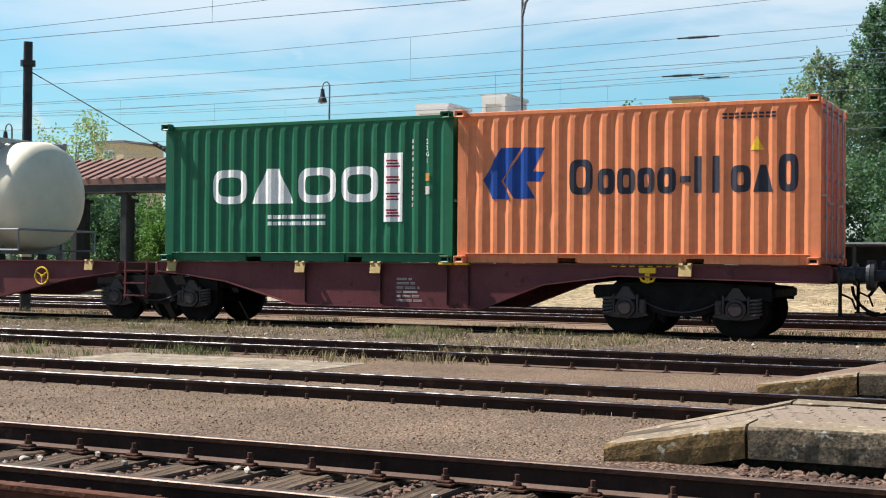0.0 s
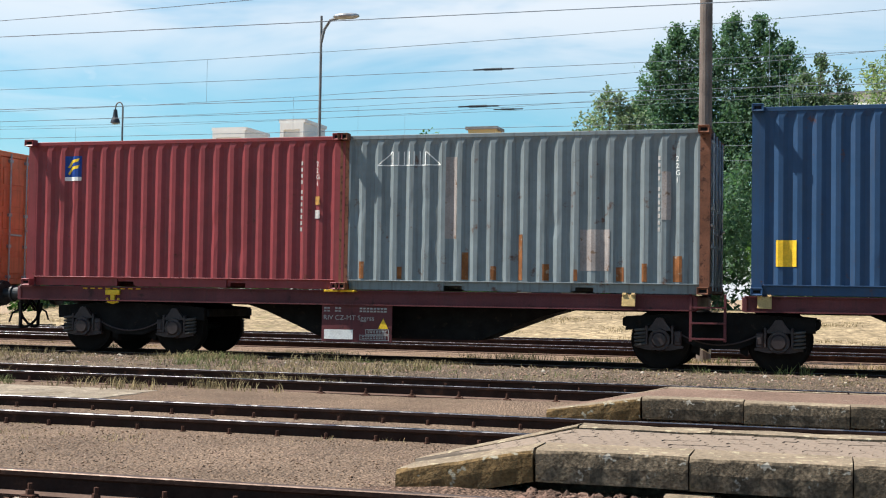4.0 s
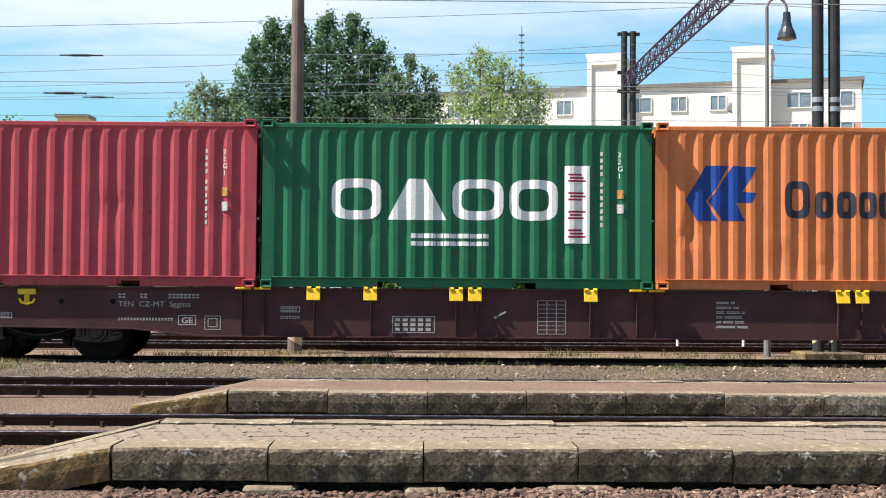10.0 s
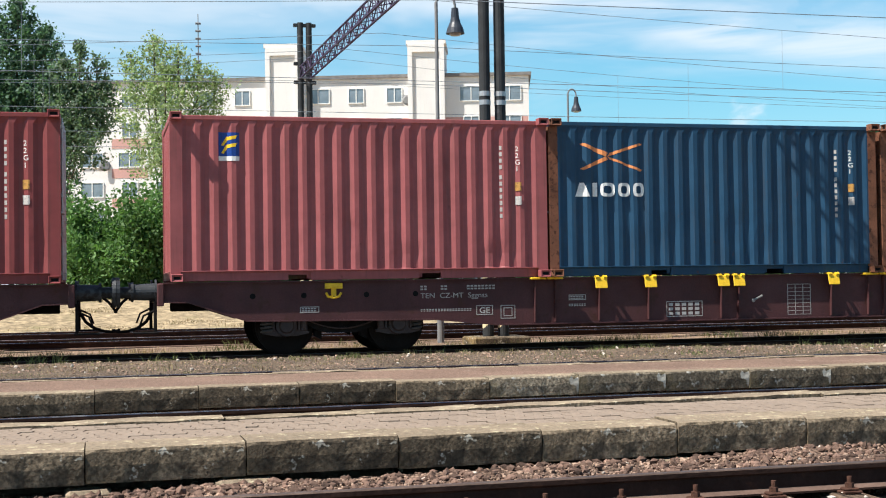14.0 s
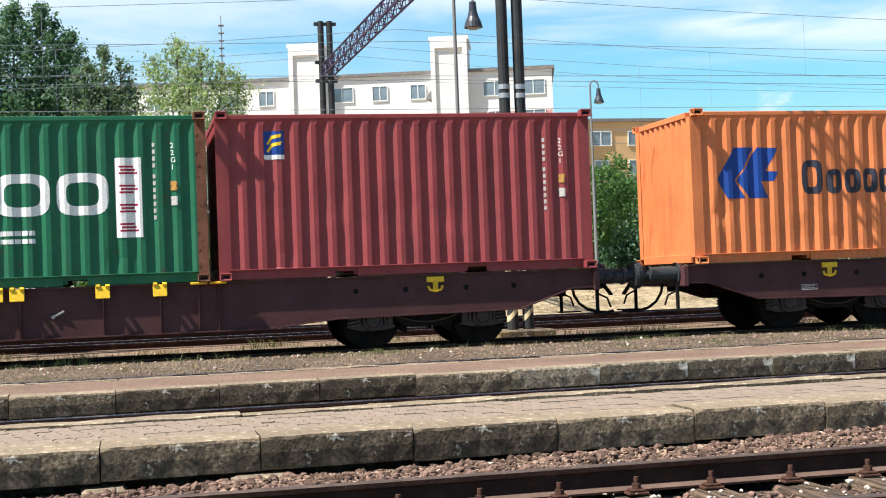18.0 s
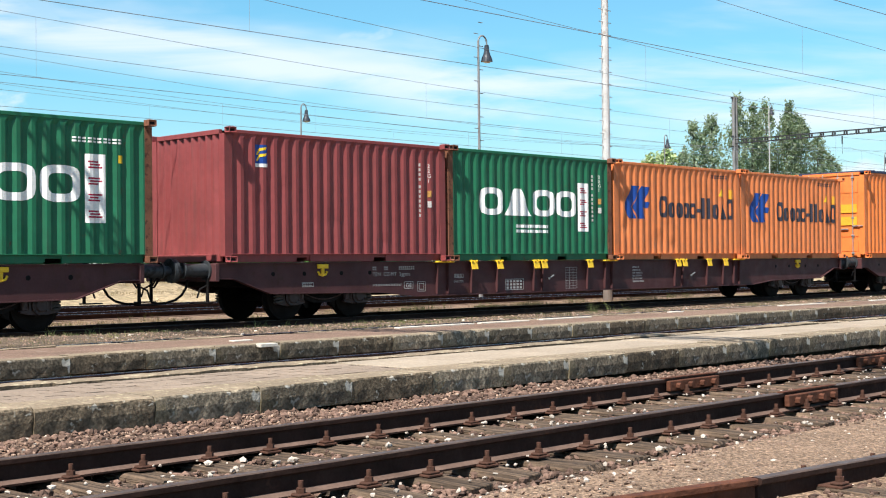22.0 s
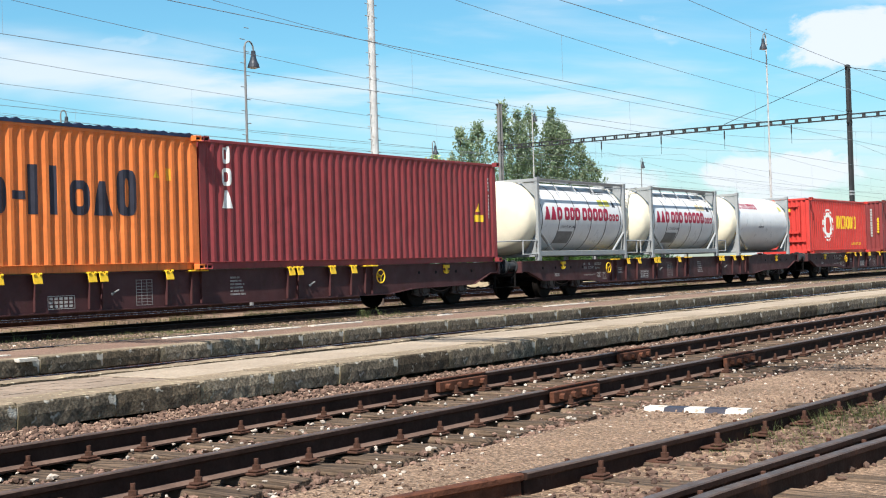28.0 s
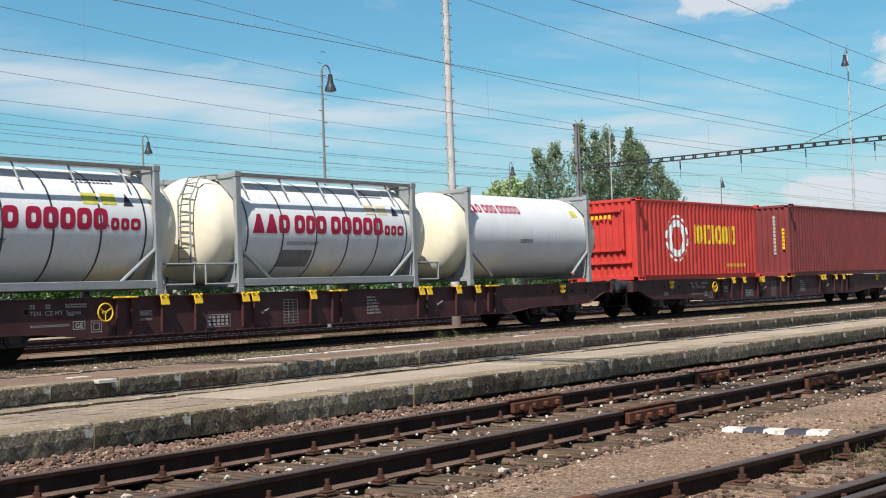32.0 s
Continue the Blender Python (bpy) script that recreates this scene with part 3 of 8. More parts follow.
def islands(bm):
    """The separate pieces of a mesh, each as a bmesh of its own."""
    bm.verts.ensure_lookup_table()
    mark, out = {}, []
    for v in bm.verts:
        if v in mark:
            continue
        stack, grp = [v], []
        mark[v] = len(out)
        while stack:
            q = stack.pop()
            grp.append(q)
            for e in q.link_edges:
                o = e.other_vert(q)
                if o not in mark:
                    mark[o] = len(out)
                    stack.append(o)
        out.append(grp)
    res = []
    for grp in out:
        nb = bmesh.new()
        vm = {v: nb.verts.new(v.co) for v in grp}
        for f in {f for v in grp for f in v.link_faces}:
            nf = nb.faces.new([vm[v] for v in f.verts])
            nf.material_index = f.material_index
        res.append(nb)
    bm.free()
    return res


def pieces(name, bm, material, parent, label=""):
    """Every separate piece of bm as a part of its own."""
    return [part(name, k, material, parent, label) for k in islands(bm)]


def word_bars(bm, x, z, h, widths, gap, lean=0.0):
    """Plain bars in the place of a line of writing: two to each character."""
    for w in widths:
        if w > 0:
            for a, b in ((0.0, 0.36), (0.62, 1.0)):
                quad(bm, x + lean * a, z + a * h, x + w + lean * a, z + b * h, lean * (b - a))
        x += abs(w) + gap
    return bm


# ---------------------------------------------------------------- containers
TRAIN_Y = 21.668  # middle of the train's track
DECK = 1.168      # underside of the containers
HALF = 1.219      # half a container's width
PITCH = 0.278     # one corrugation


def folds(length):
    """The fold lines of a corrugated wall from post to post, as (x, depth)."""
    a, b = 0.15, length - 0.15
    n = round((b - a) / PITCH)
    p = (b - a) / n
    out = []
    for i in range(n):
        x = a + i * p
        out += [(x + 0.13 * p, 0.006), (x + 0.37 * p, 0.043), (x + 0.63 * p, 0.043), (x + 0.87 * p, 0.006)]
    return [(a, 0.006)] + out + [(b, 0.006)]


def depth_at(fl, x):
    for (x0, d0), (x1, d1) in zip(fl, fl[1:]):
        if x <= x1:
            return d0 + (d1 - d0) * max(x - x0, 0) / (x1 - x0)
    return fl[-1][1]


def wall_bm(fl, z0, z1, rng=None, dents=0):
    bm = bmesh.new()
    rows = [z0] + [z0 + 0.02 + (z1 - z0 - 0.12) * k / 10 for k in range(11)] + [z1]
    spots = [(rng.uniform(fl[0][0], fl[-1][0]), rng.uniform(z0 + 0.15, z0 + 1.3), rng.uniform(0.15, 0.45)) for _ in range(dents)] if rng else []
    grid = []
    for k, z in enumerate(rows):
        row = []
        for x, d in fl:
            y = d if k < len(rows) - 1 else 0.012
            for sx, sz, r in spots:
                y += 0.016 * max(0, 1 - ((x - sx) ** 2 + (z - sz) ** 2) / (r * r)) if 0 < k < len(rows) - 1 else 0
            row.append(bm.verts.new((x, -HALF + y, z)))
        grid.append(row)
    for a, b in zip(grid, grid[1:]):
        for i in range(len(a) - 1):
            bm.faces.new((a[i], a[i + 1], b[i + 1], b[i]))
    return bm


def laid_on(bm, fl, lift=0.004):
    """Folds flat shapes (x, z) onto the corrugated near wall."""
    xs = [v.co.x for v in bm.verts]
    lo, hi = min(xs), max(xs)
    for x, _ in fl:
        if lo < x < hi:
            bmesh.ops.bisect_plane(bm, geom=bm.verts[:] + bm.edges[:] + bm.faces[:], plane_co=(x, 0, 0), plane_no=(1, 0, 0))
    for v in bm.verts:
        v.co.y = -HALF + depth_at(fl, v.co.x) - lift
    return bm


def turned(me, m):
    """A mesh's copy, moved by m."""
    k = me.copy()
    k.transform(m)
    if m.determinant() < 0:
        k.flip_normals()
    return k


CACHE = {}


def casting_mesh(material):
    bm = bmesh.new()
    box(bm, 0, 0.178, -0.162, 0, 0, 0.118, 0.008)
    me = mesh_of("corner_casting", bm, [material, DARK])
    bm = bmesh.new()
    bm.from_mesh(me)
    for f in [f for f in bm.faces if f.normal.y < -0.9 and f.calc_area() > 0.008] + [f for f in bm.faces if f.normal.x < -0.9 and f.calc_area() > 0.008]:
        bmesh.ops.inset_region(bm, faces=[f], thickness=0.042)
        for v in f.verts:
            v.co -= f.normal * 0.025
        # recess floor coloured near-black for the shade inside the opening
        f.material_index = 1
    bm.to_mesh(me)
    bm.free()
    return me


def container_shell(c, length, height, body, post, seed, door="right"):
    rng = random.Random(seed)
    fl = folds(length)
    key = (length, height, body.name, post.name, seed % 3, door)
    if key not in CACHE:
        d = CACHE[key] = {}
        w = wall_bm(fl, 0.16, height - 0.10, rng, 4)
        d["wall"] = mesh_of("side_wall", w, body)
        bm = bmesh.new()
        box(bm, 0.16, length - 0.16, -HALF, -HALF + 0.06, height - 0.105, height - 0.035, 0.008)
        d["top"] = mesh_of("top_rail", bm, body)
        bm = bmesh.new()
        gaps = [(1.80, 2.16), (3.90, 4.26)] if length < 7 else []
        edge = [(0.17, 0.165), (0.17, 0.008)]
        for a, b in gaps:
            edge += [(a, 0.008), (a, 0.132), (b, 0.132), (b, 0.008)]
        prism(bm, edge + [(length - 0.17, 0.008), (length - 0.17, 0.165)], "y", -HALF + 0.055, -HALF + 0.11)
        box(bm, 0.16, length - 0.16, -HALF + 0.003, -HALF + 0.10, 0.150, 0.166, 0.003)
        d["bottom"] = mesh_of("bottom_rail", bm, body)
        bm = bmesh.new()
        prism(bm, [(0, -HALF), (0.155, -HALF + 0.004), (0.155, -HALF + 0.06), (0.06, -HALF + 0.13), (0, -HALF + 0.16)], "z", 0.118, height - 0.118)
        d["post"] = mesh_of("corner_post", bm, post)
        d["cast"] = casting_mesh(post)
        bm = bmesh.new()
        n = 8 if length < 7 else 18
        a, b = 0.12, length - 0.12
        prev = None
        for i in range(n * 4 + 1):
            x = a + (b - a) * i / (n * 4)
            z = height - 0.05 + (0.02 if i % 4 in (1, 2) else 0)
            row = [bm.verts.new((x, y, z)) for y in (-HALF + 0.05, HALF - 0.05)]
            if prev:
                bm.faces.new((prev[0], row[0], row[1], prev[1]))
            prev = row
        d["roof"] = mesh_of("roof_sheet", bm, body)
        bm = bmesh.new()
        box(bm, 0.1, length - 0.1, -HALF + 0.08, HALF - 0.08, 0.09, 0.15)
        for i in range(int(length / 0.6)):
            box(bm, 0.3 + i * 0.6, 0.36 + i * 0.6, -HALF + 0.1, HALF - 0.1, 0.03, 0.09)
        d["floor"] = mesh_of("floor_frame", bm, body)
        # the plain end: upright corrugations between two cross beams
        bm = bmesh.new()
        ys = np.linspace(-HALF + 0.16, HALF - 0.16, 37)
        lo = [bm.verts.new((0.012 + (0.052 if i % 4 in (1, 2) else 0), y, 0.16)) for i, y in enumerate(ys)]
        hi = [bm.verts.new((0.012 + (0.052 if i % 4 in (1, 2) else 0), y, height - 0.12)) for i, y in enumerate(ys)]
        for i in range(36):
            bm.faces.new((lo[i + 1], lo[i], hi[i], hi[i + 1]))
        box(bm, 0, 0.08, -HALF + 0.17, HALF - 0.17, 0.02, 0.165, 0.006)
        box(bm, 0, 0.08, -HALF + 0.17, HALF - 0.17, height - 0.125, height - 0.03, 0.006)
        d["end"] = mesh_of("front_end_wall", bm, body)
        # the door end
        bm = bmesh.new()
        box(bm, 0, 0.07, -HALF + 0.17, HALF - 0.17, 0.02, 0.12, 0.006)
        d["sill"] = mesh_of("door_sill", bm, post)
        bm = bmesh.new()
        box(bm, 0, 0.07, -HALF + 0.17, HALF - 0.17, height - 0.12, height - 0.02, 0.006)
        d["head"] = mesh_of("door_header", bm, post)
        bm = bmesh.new()
        box(bm, 0.03, 0.06, 0.01, HALF - 0.165, 0.13, height - 0.13, 0.004)
        for k in range(5):
            z = 0.22 + k * (height - 0.44) / 5
            box(bm, 0.018, 0.03, 0.09, HALF - 0.24, z, z + (height - 0.44) / 5 - 0.10, 0.01)
        d["door"] = mesh_of("door", bm, body)
        for q, y in enumerate((0.28, 0.80)):
            bm = bmesh.new()
            cyl(bm, (-0.012, y, 0.06), (-0.012, y, height - 0.06), 0.017, 8)
            for z in (0.16, 0.75, 1.35, height - 0.2):
                box(bm, -0.03, 0.03, y - 0.05, y + 0.05, z - 0.03, z + 0.03, 0.006)
            box(bm, -0.04, 0.0, y - 0.02, y + 0.36, 0.95 + 0.1 * q, 0.985 + 0.1 * q, 0.005)
            d["bar%d" % q] = mesh_of("locking_bar", bm, GALV)
    d = CACHE[key]
    mid = Matrix.Translation((length / 2, 0, 0))
    fx = mid @ Matrix.Diagonal((-1, 1, 1, 1)) @ mid.inverted()
    fy = Matrix.Diagonal((1, -1, 1, 1))
    fz = Matrix.Translation((0, 0, height)) @ Matrix.Diagonal((1, 1, -1, 1))
    if "far" not in d:
        d["far"] = {k: turned(d[k], fy) for k in ("wall", "top", "bottom")}
        d["posts"] = [turned(d["post"], m) for m in (Matrix(), fx, fy, fx @ fy)]
        d["casts"] = [turned(d["cast"], Matrix.Translation((0, -HALF, 0))) for _ in (0,)]
        base = d["casts"][0]
        d["casts"] = [turned(base, a @ b) for a in (Matrix(), fx, fy, fx @ fy) for b in (Matrix(), fz)]
        dm = fx if door == "right" else Matrix()
        em = Matrix() if door == "right" else fx
        d["doors"] = [turned(d["door"], dm), turned(d["door"], dm @ fy)]
        d["bars"] = [[turned(d["bar%d" % q], dm @ s) for q in (0, 1)] for s in (Matrix(), fy)]
        d["sill"], d["head"], d["end"] = turned(d["sill"], dm), turned(d["head"], dm), turned(d["end"], em)
    put("side_wall", d["wall"], c)
    put("side_wall", d["far"]["wall"], c)
    for k in ("top", "bottom"):
        put(k + "_rail", d[k], c)
        put(k + "_rail", d["far"][k], c)
    for me in d["posts"]:
        put("corner_post", me, c)
    for me in d["casts"]:
        put("corner_casting", me, c)
    put("roof_sheet", d["roof"], c)
    put("floor_frame", d["floor"], c)
    put("front_end_wall", d["end"], c)
    put("door_sill", d["sill"], c)
    put("door_header", d["head"], c)
    for me, bars in zip(d["doors"], d["bars"]):
        o = put("door", me, c)
        for b in bars:
            put("locking_bar", b, o, "galvanised locking bar")
    return fl


def bm_islands(me):
    k = bmesh.new()
    k.from_mesh(me)
    out = islands(k)
    for b in out:
        b.free()
    return out


MOVING = []   # (thing, x on the train)


def container(s, length, height, body, label, marks=(), post=None, door="right", group="containers on the train"):
    c = thing("shipping_container", label, "container", pose(s, TRAIN_Y, DECK), group)
    fl = container_shell(c, length, height, body, post or body, len(MOVING), door)
    for i, (name, material, make, text) in enumerate(marks):
        bm = bmesh.new()
        bm = laid_on(make(bm) or bm, fl, 0.004 + 0.0015 * i)
        if name in ("wordmark", "emblem", "emblem_arc", "sign_sweep", "plate"):
            pieces("wordmark_shape" if name == "wordmark" else name, bm, material, c, text)
        else:
            ob = part(name, bm, material, c, text)
            if len(bm_islands(ob.data)) > 1:
                tagged(ob, kind="stuff")
    MOVING.append((c, s))
    return c


def column(bm, x, z_top, chars, h=0.08, w=0.038, pitch=0.105):
    """A short upright column of plain bars for a number that is written downwards."""
    for i in range(chars):
        z = z_top - i * pitch - (0.06 if i > 3 else 0)
        quad(bm, x, z - h * 0.9, x + w, z - h * 0.1)


def down_text(bm, x, z_top, words, size):
    for i, ch in enumerate(words):
        t = text_bm(ch, size)
        t.transform(Matrix.Translation((x, 0, z_top - (i + 1) * size * 1.0)))
        me = bpy.data.meshes.new("t")
        t.to_mesh(me)
        t.free()
        bm.from_mesh(me)
        bpy.data.meshes.remove(me)


def words_at(x, z, words, size, bold=0.0, width=None):
    def make(bm):
        t = text_bm(words, size, bold)
        k = 1.0
        if width:
            k = width / max(v.co.x for v in t.verts)
        t.transform(Matrix.Translation((x, 0, z)) @ Matrix.Diagonal((k, 1, 1, 1)))
        bm.free()
        return t
    return make


def code_marks(length, height, code="22G1", yellow=True, x=None):
    """Number column, type code and small plates near one end."""
    x = length - 0.80 if x is None else x
    top = height - 0.42
    out = [("number_column", STENCIL, lambda bm: column(bm, x, top - 0.02, 11), "white number bars"),
           ("type_code", WHITE, lambda bm: down_text(bm, x + 0.27, top, code, 0.11), "white type code")]
    if yellow:
        out.append(("yellow_plate", PLATE, lambda bm: quad(bm, x + 0.26, top - 0.76, x + 0.36, top - 0.62) and None, "yellow plate"))
        out.append(("white_plate", DULLWHITE, lambda bm: quad(bm, x + 0.26, top - 0.99, x + 0.36, top - 0.85) and None, "white plate"))
    return out


def green_marks(short=False):
    def writing(bm):
        for i in range(4):
            for j in range(3):
                quad(bm, 4.755 + 0.025 * (j % 2), 0.80 + i * 0.29 + j * 0.05, 5.03 - 0.03 * ((i + j) % 3), 0.83 + i * 0.29 + j * 0.05)
    out = [("wordmark", WHITE, lambda bm: glyphs(bm, 1.07, 1.06, 0.64, (("o", 0.78), ("t", 0.92), ("o", 0.80), ("o", 0.76)), 0.09), "broad white wordmark bars"),
           ("address_line", WHITE, lambda bm: word_bars(bm, 2.31, 0.66, 0.19, (0.09,) * 12, 0.012), "small white lettering bars"),
           ("banner", WHITE, lambda bm: quad(bm, 4.70, 0.71, 5.09, 1.92) and None, "white upright banner"),
           ("banner_writing", INKRED, writing, "red writing bars")]
    if short:
        out.pop(1)
        out += [("number_line", WHITE, lambda bm: word_bars(bm, 4.45, 2.12, 0.09, (0.07,) * 10, 0.03), "small white bars"),
                ("yellow_plate", YELLOW, lambda bm: quad(bm, 5.35, 1.78, 5.45, 1.92) and None, "yellow plate")]
    else:
        out += code_marks(6.058, 2.591)
    return out


def bird(bm, x, z, w, h):
    """A leaning winged shape: two slanted bands that part at a thin slit."""
    for pts in (((0, 0.38), (0.285, 1.0), (0.61, 1.0), (0.40, 0.55), (0.29, 0.36), (0.44, 0.0), (0.16, 0.0)),
                ((0.66, 1.0), (1.0, 0.98), (0.80, 0.53), (1.0, 0.51), (0.92, 0.33), (0.70, 0.33), (0.84, 0.0), (0.51, 0.0), (0.32, 0.36), (0.43, 0.55))):
        shape(bm, [(x + a * w, z + b * h) for a, b in pts])


def orange_marks(dx=0.0, k=1.0, plates=True):
    def word(bm):
        glyphs(bm, 2.02 + dx, 1.13, 0.58, (("o", 0.40),), 0.05, 0, 0.2)
        glyphs(bm, 2.50 + dx, 1.13, 0.42, (("o", 0.29), ("o", 0.30), ("o", 0.28), ("o", 0.30)), 0.045, 0, 0.25)
        quad(bm, 3.87 + dx, 1.30, 4.05 + dx, 1.40)
        glyphs(bm, 4.10 + dx, 1.13, 0.58, (("i", 0.12), ("i", 0.11)), 0.17, 0, 0.2)
        glyphs(bm, 4.68 + dx, 1.13, 0.42, (("o", 0.31), ("t", 0.30)), 0.045, 0, 0.25)
        glyphs(bm, 5.42 + dx, 1.13, 0.58, (("o", 0.30),), 0.05, 0, 0.2)
    out = [("emblem", INKBLUE, lambda bm: bird(bm, 0.47, 1.08, 1.12, 0.86), "blue slanted emblem"), ("wordmark", INKDARK, word, "dark wordmark bars"),
           ("number_line", INKDARK, lambda bm: word_bars(bm, 4.55, 2.28, 0.09, (0.07,) * 9, 0.025), "faint dark bars"),
           ("warning_triangle", YELLOW, lambda bm: shape(bm, [(4.98, 1.78), (5.20, 1.78), (5.09, 2.0)]) and None, "yellow warning triangle")]
    if plates:
        out.append(("height_plate", AMBER, lambda bm: quad(bm, 5.52, 1.72, 5.68, 1.98) and None, "yellow height plate"))
    return out


def flag_marks():
    """A small square sign near the first corner: dark blue with two yellow sweeps on a white foot."""
    def sweeps(bm):
        for dz in (0.0, 0.12):
            shape(bm, [(0.78, 1.98 + dz), (0.86, 2.11 + dz), (1.03, 2.14 + dz), (1.0, 2.08 + dz), (0.88, 2.06 + dz), (0.82, 1.97 + dz)])
    return [("sign", INKBLUE, lambda bm: quad(bm, 0.74, 1.93, 1.06, 2.30) and None, "dark blue square sign"),
            ("sign_sweep", YELLOW, lambda bm: sweeps(bm), "yellow sweeps"),
            ("sign_foot", WHITE, lambda bm: quad(bm, 0.74, 1.86, 1.06, 1.93) and None, "white foot of the sign")] + code_marks(6.058, 2.591)


for m in (INKBLUE, INKRED, WHITE, YELLOW):
    m.use_backface_culling = False

L20, L40, H8, H9 = 6.058, 12.192, 2.591, 2.896


def short_word_marks():
    return [("wordmark", WHITE, lambda bm: glyphs(bm, 0.70, 1.61, 0.50, (("o", 0.33), ("t", 0.36), ("i", 0.11)), 0.04, 0.02), "white wordmark bars")] + code_marks(L20, H8)


def crossed_marks():
    def cross(bm):
        for pts in (((0.55, 1.78), (0.62, 1.76), (1.05, 1.94), (1.0, 1.99)), ((0.55, 2.19), (0.62, 2.21), (1.05, 2.05), (1.0, 1.98)),
                    ((1.02, 1.98), (1.08, 2.05), (1.62, 2.22), (1.66, 2.19)), ((1.02, 2.0), (1.08, 1.94), (1.62, 1.74), (1.66, 1.77))):
            shape(bm, pts)
    return [("emblem", INKORANGE, lambda bm: cross(bm), "orange crossed sweeps"),
            ("wordmark", WHITE, lambda bm: glyphs(bm, 0.45, 1.32, 0.23, (("t", 0.26), ("i", 0.09), ("o", 0.26), ("o", 0.22), ("o", 0.20)), 0.05), "white wordmark bars")] + code_marks(L20, H8)


def upright_word_marks():
    def stack(bm):
        for i, w in enumerate((0.30, 0.30, 0.13, 0.30, 0.32, 0.32)):
            glyphs(bm, 1.0 - w / 2, 2.13 - (i + 1) * 0.265, 0.22, (("i" if w < 0.2 else "o", w),), 0)
    return [("wordmark", WHITE, stack, "white upright wordmark bars")] + code_marks(L20, H8)


def slanted_marks():
    def stack(bm):
        for i in range(3):
            glyphs(bm, 0.62, 1.80 - i * 0.66, 0.44, (("o", 0.30),), 0, 0.08)
    return [("wordmark", WHITE, stack, "white slanted wordmark bars")] + code_marks(L20, H8)


def tall_box_marks():
    def stack(bm):
        for i, w in enumerate((0.24, 0.30, 0.34)):
            glyphs(bm, 0.85 - w / 2, 2.35 - i * 0.50, 0.40, (("o" if i != 2 else "t", w),), 0)
    return [("wordmark", WHITE, stack, "white upright wordmark bars"),
            ("warning_triangle", YELLOW, lambda bm: shape(bm, [(11.1, 1.45), (11.36, 1.45), (11.23, 1.70)]) and None, "yellow warning triangle"),
            ("yellow_plate", YELLOW, lambda bm: quad(bm, 10.98, 1.16, 11.48, 1.36) and None, "yellow plate"),
            ("number_column", WHITE, lambda bm: column(bm, 11.75, 2.45, 11), "white number bars")]


def arc_marks():
    def arcs(bm):
        def sweep(cx, cz, rx, rz, a0, a1, w0, w1, n=14):
            for i in range(n):
                q = []
                for k in (i, i + 1):
                    f = k / n
                    a = radians(a0 + (a1 - a0) * f)
                    w = w0 + (w1 - w0) * f
                    q.append(((cx + rx * math.cos(a), cz + rz * math.sin(a)), (cx + (rx - w) * math.cos(a), cz + (rz - w) * math.sin(a))))
                shape(bm, [q[0][0], q[1][0], q[1][1], q[0][1]])
        sweep(6.52, 1.55, 1.50, 0.86, 160, 92, 0.01, 0.21)
        sweep(5.72, 1.34, 1.50, 0.86, -20, -88, 0.01, 0.21)
    return [("wordmark", WHITE, lambda bm: (glyphs(bm, 4.42, 1.21, 0.50, (("o", 0.48), ("o", 0.54), ("t", 0.52)), 0.04), glyphs(bm, 6.16, 1.21, 0.50, (("o", 0.48), ("o", 0.48), ("o", 0.52)), 0.04))[0], "white wordmark bars"),
            ("emblem_arc", WHITE, lambda bm: arcs(bm), "two white sweeping arcs"),
            ("slogan", WHITE, words_at(8.56, 0.89, "eco container", 0.33, 0.008, 2.47), "white painted slogan"),
            ("slogan_line", WHITE, words_at(8.67, 0.54, "bamboo flooring", 0.29, 0.0, 2.24), "white painted slogan"),
            ("warning_triangle", YELLOW, lambda bm: shape(bm, [(11.52, 1.06), (11.74, 1.06), (11.63, 1.27)]) and None, "yellow warning triangle"),
            ("yellow_sticker", YELLOW, lambda bm: quad(bm, 0.36, 0.44, 0.66, 0.84) and None, "yellow sticker"),
            ("hazard_strip", YELLOW, lambda bm: [quad(bm, 11.55 + i * 0.09, 2.70, 11.60 + i * 0.09, 2.76, 0.03) for i in range(4)] and None, "hazard strip"),
            ] + code_marks(L40, H9, "45G1", True, 11.32)


def bulk_marks():
    def ring(bm):
        for r0, r1, gap in ((0.78, 0.70, 3), (0.62, 0.40, 0)):
            for i in range(36):
                if gap and i % gap == 0:
                    continue
                q = []
                for k in (i, i + 1):
                    a = k / 36 * 2 * math.pi
                    q.append(((2.75 + r0 * math.cos(a), 1.36 + r0 * math.sin(a)), (2.75 + r1 * math.cos(a), 1.36 + r1 * math.sin(a))))
                shape(bm, [q[0][0], q[1][0], q[1][1], q[0][1]])
    return [("emblem_ring", WHITE, lambda bm: ring(bm), "white open ring"),
            ("wordmark", YELLOW, lambda bm: glyphs(bm, 4.0, 1.18, 0.66, (("i", 0.14), ("o", 0.36), ("i", 0.20), ("o", 0.36), ("i", 0.20), ("o", 0.46), ("o", 0.38), ("i", 0.13), ("o", 0.36)), 0.075), "yellow wordmark bars"),
            ("address_line", YELLOW, lambda bm: word_bars(bm, 6.4, 0.40, 0.10, (0.09,) * 14, 0.02), "small yellow bars")]


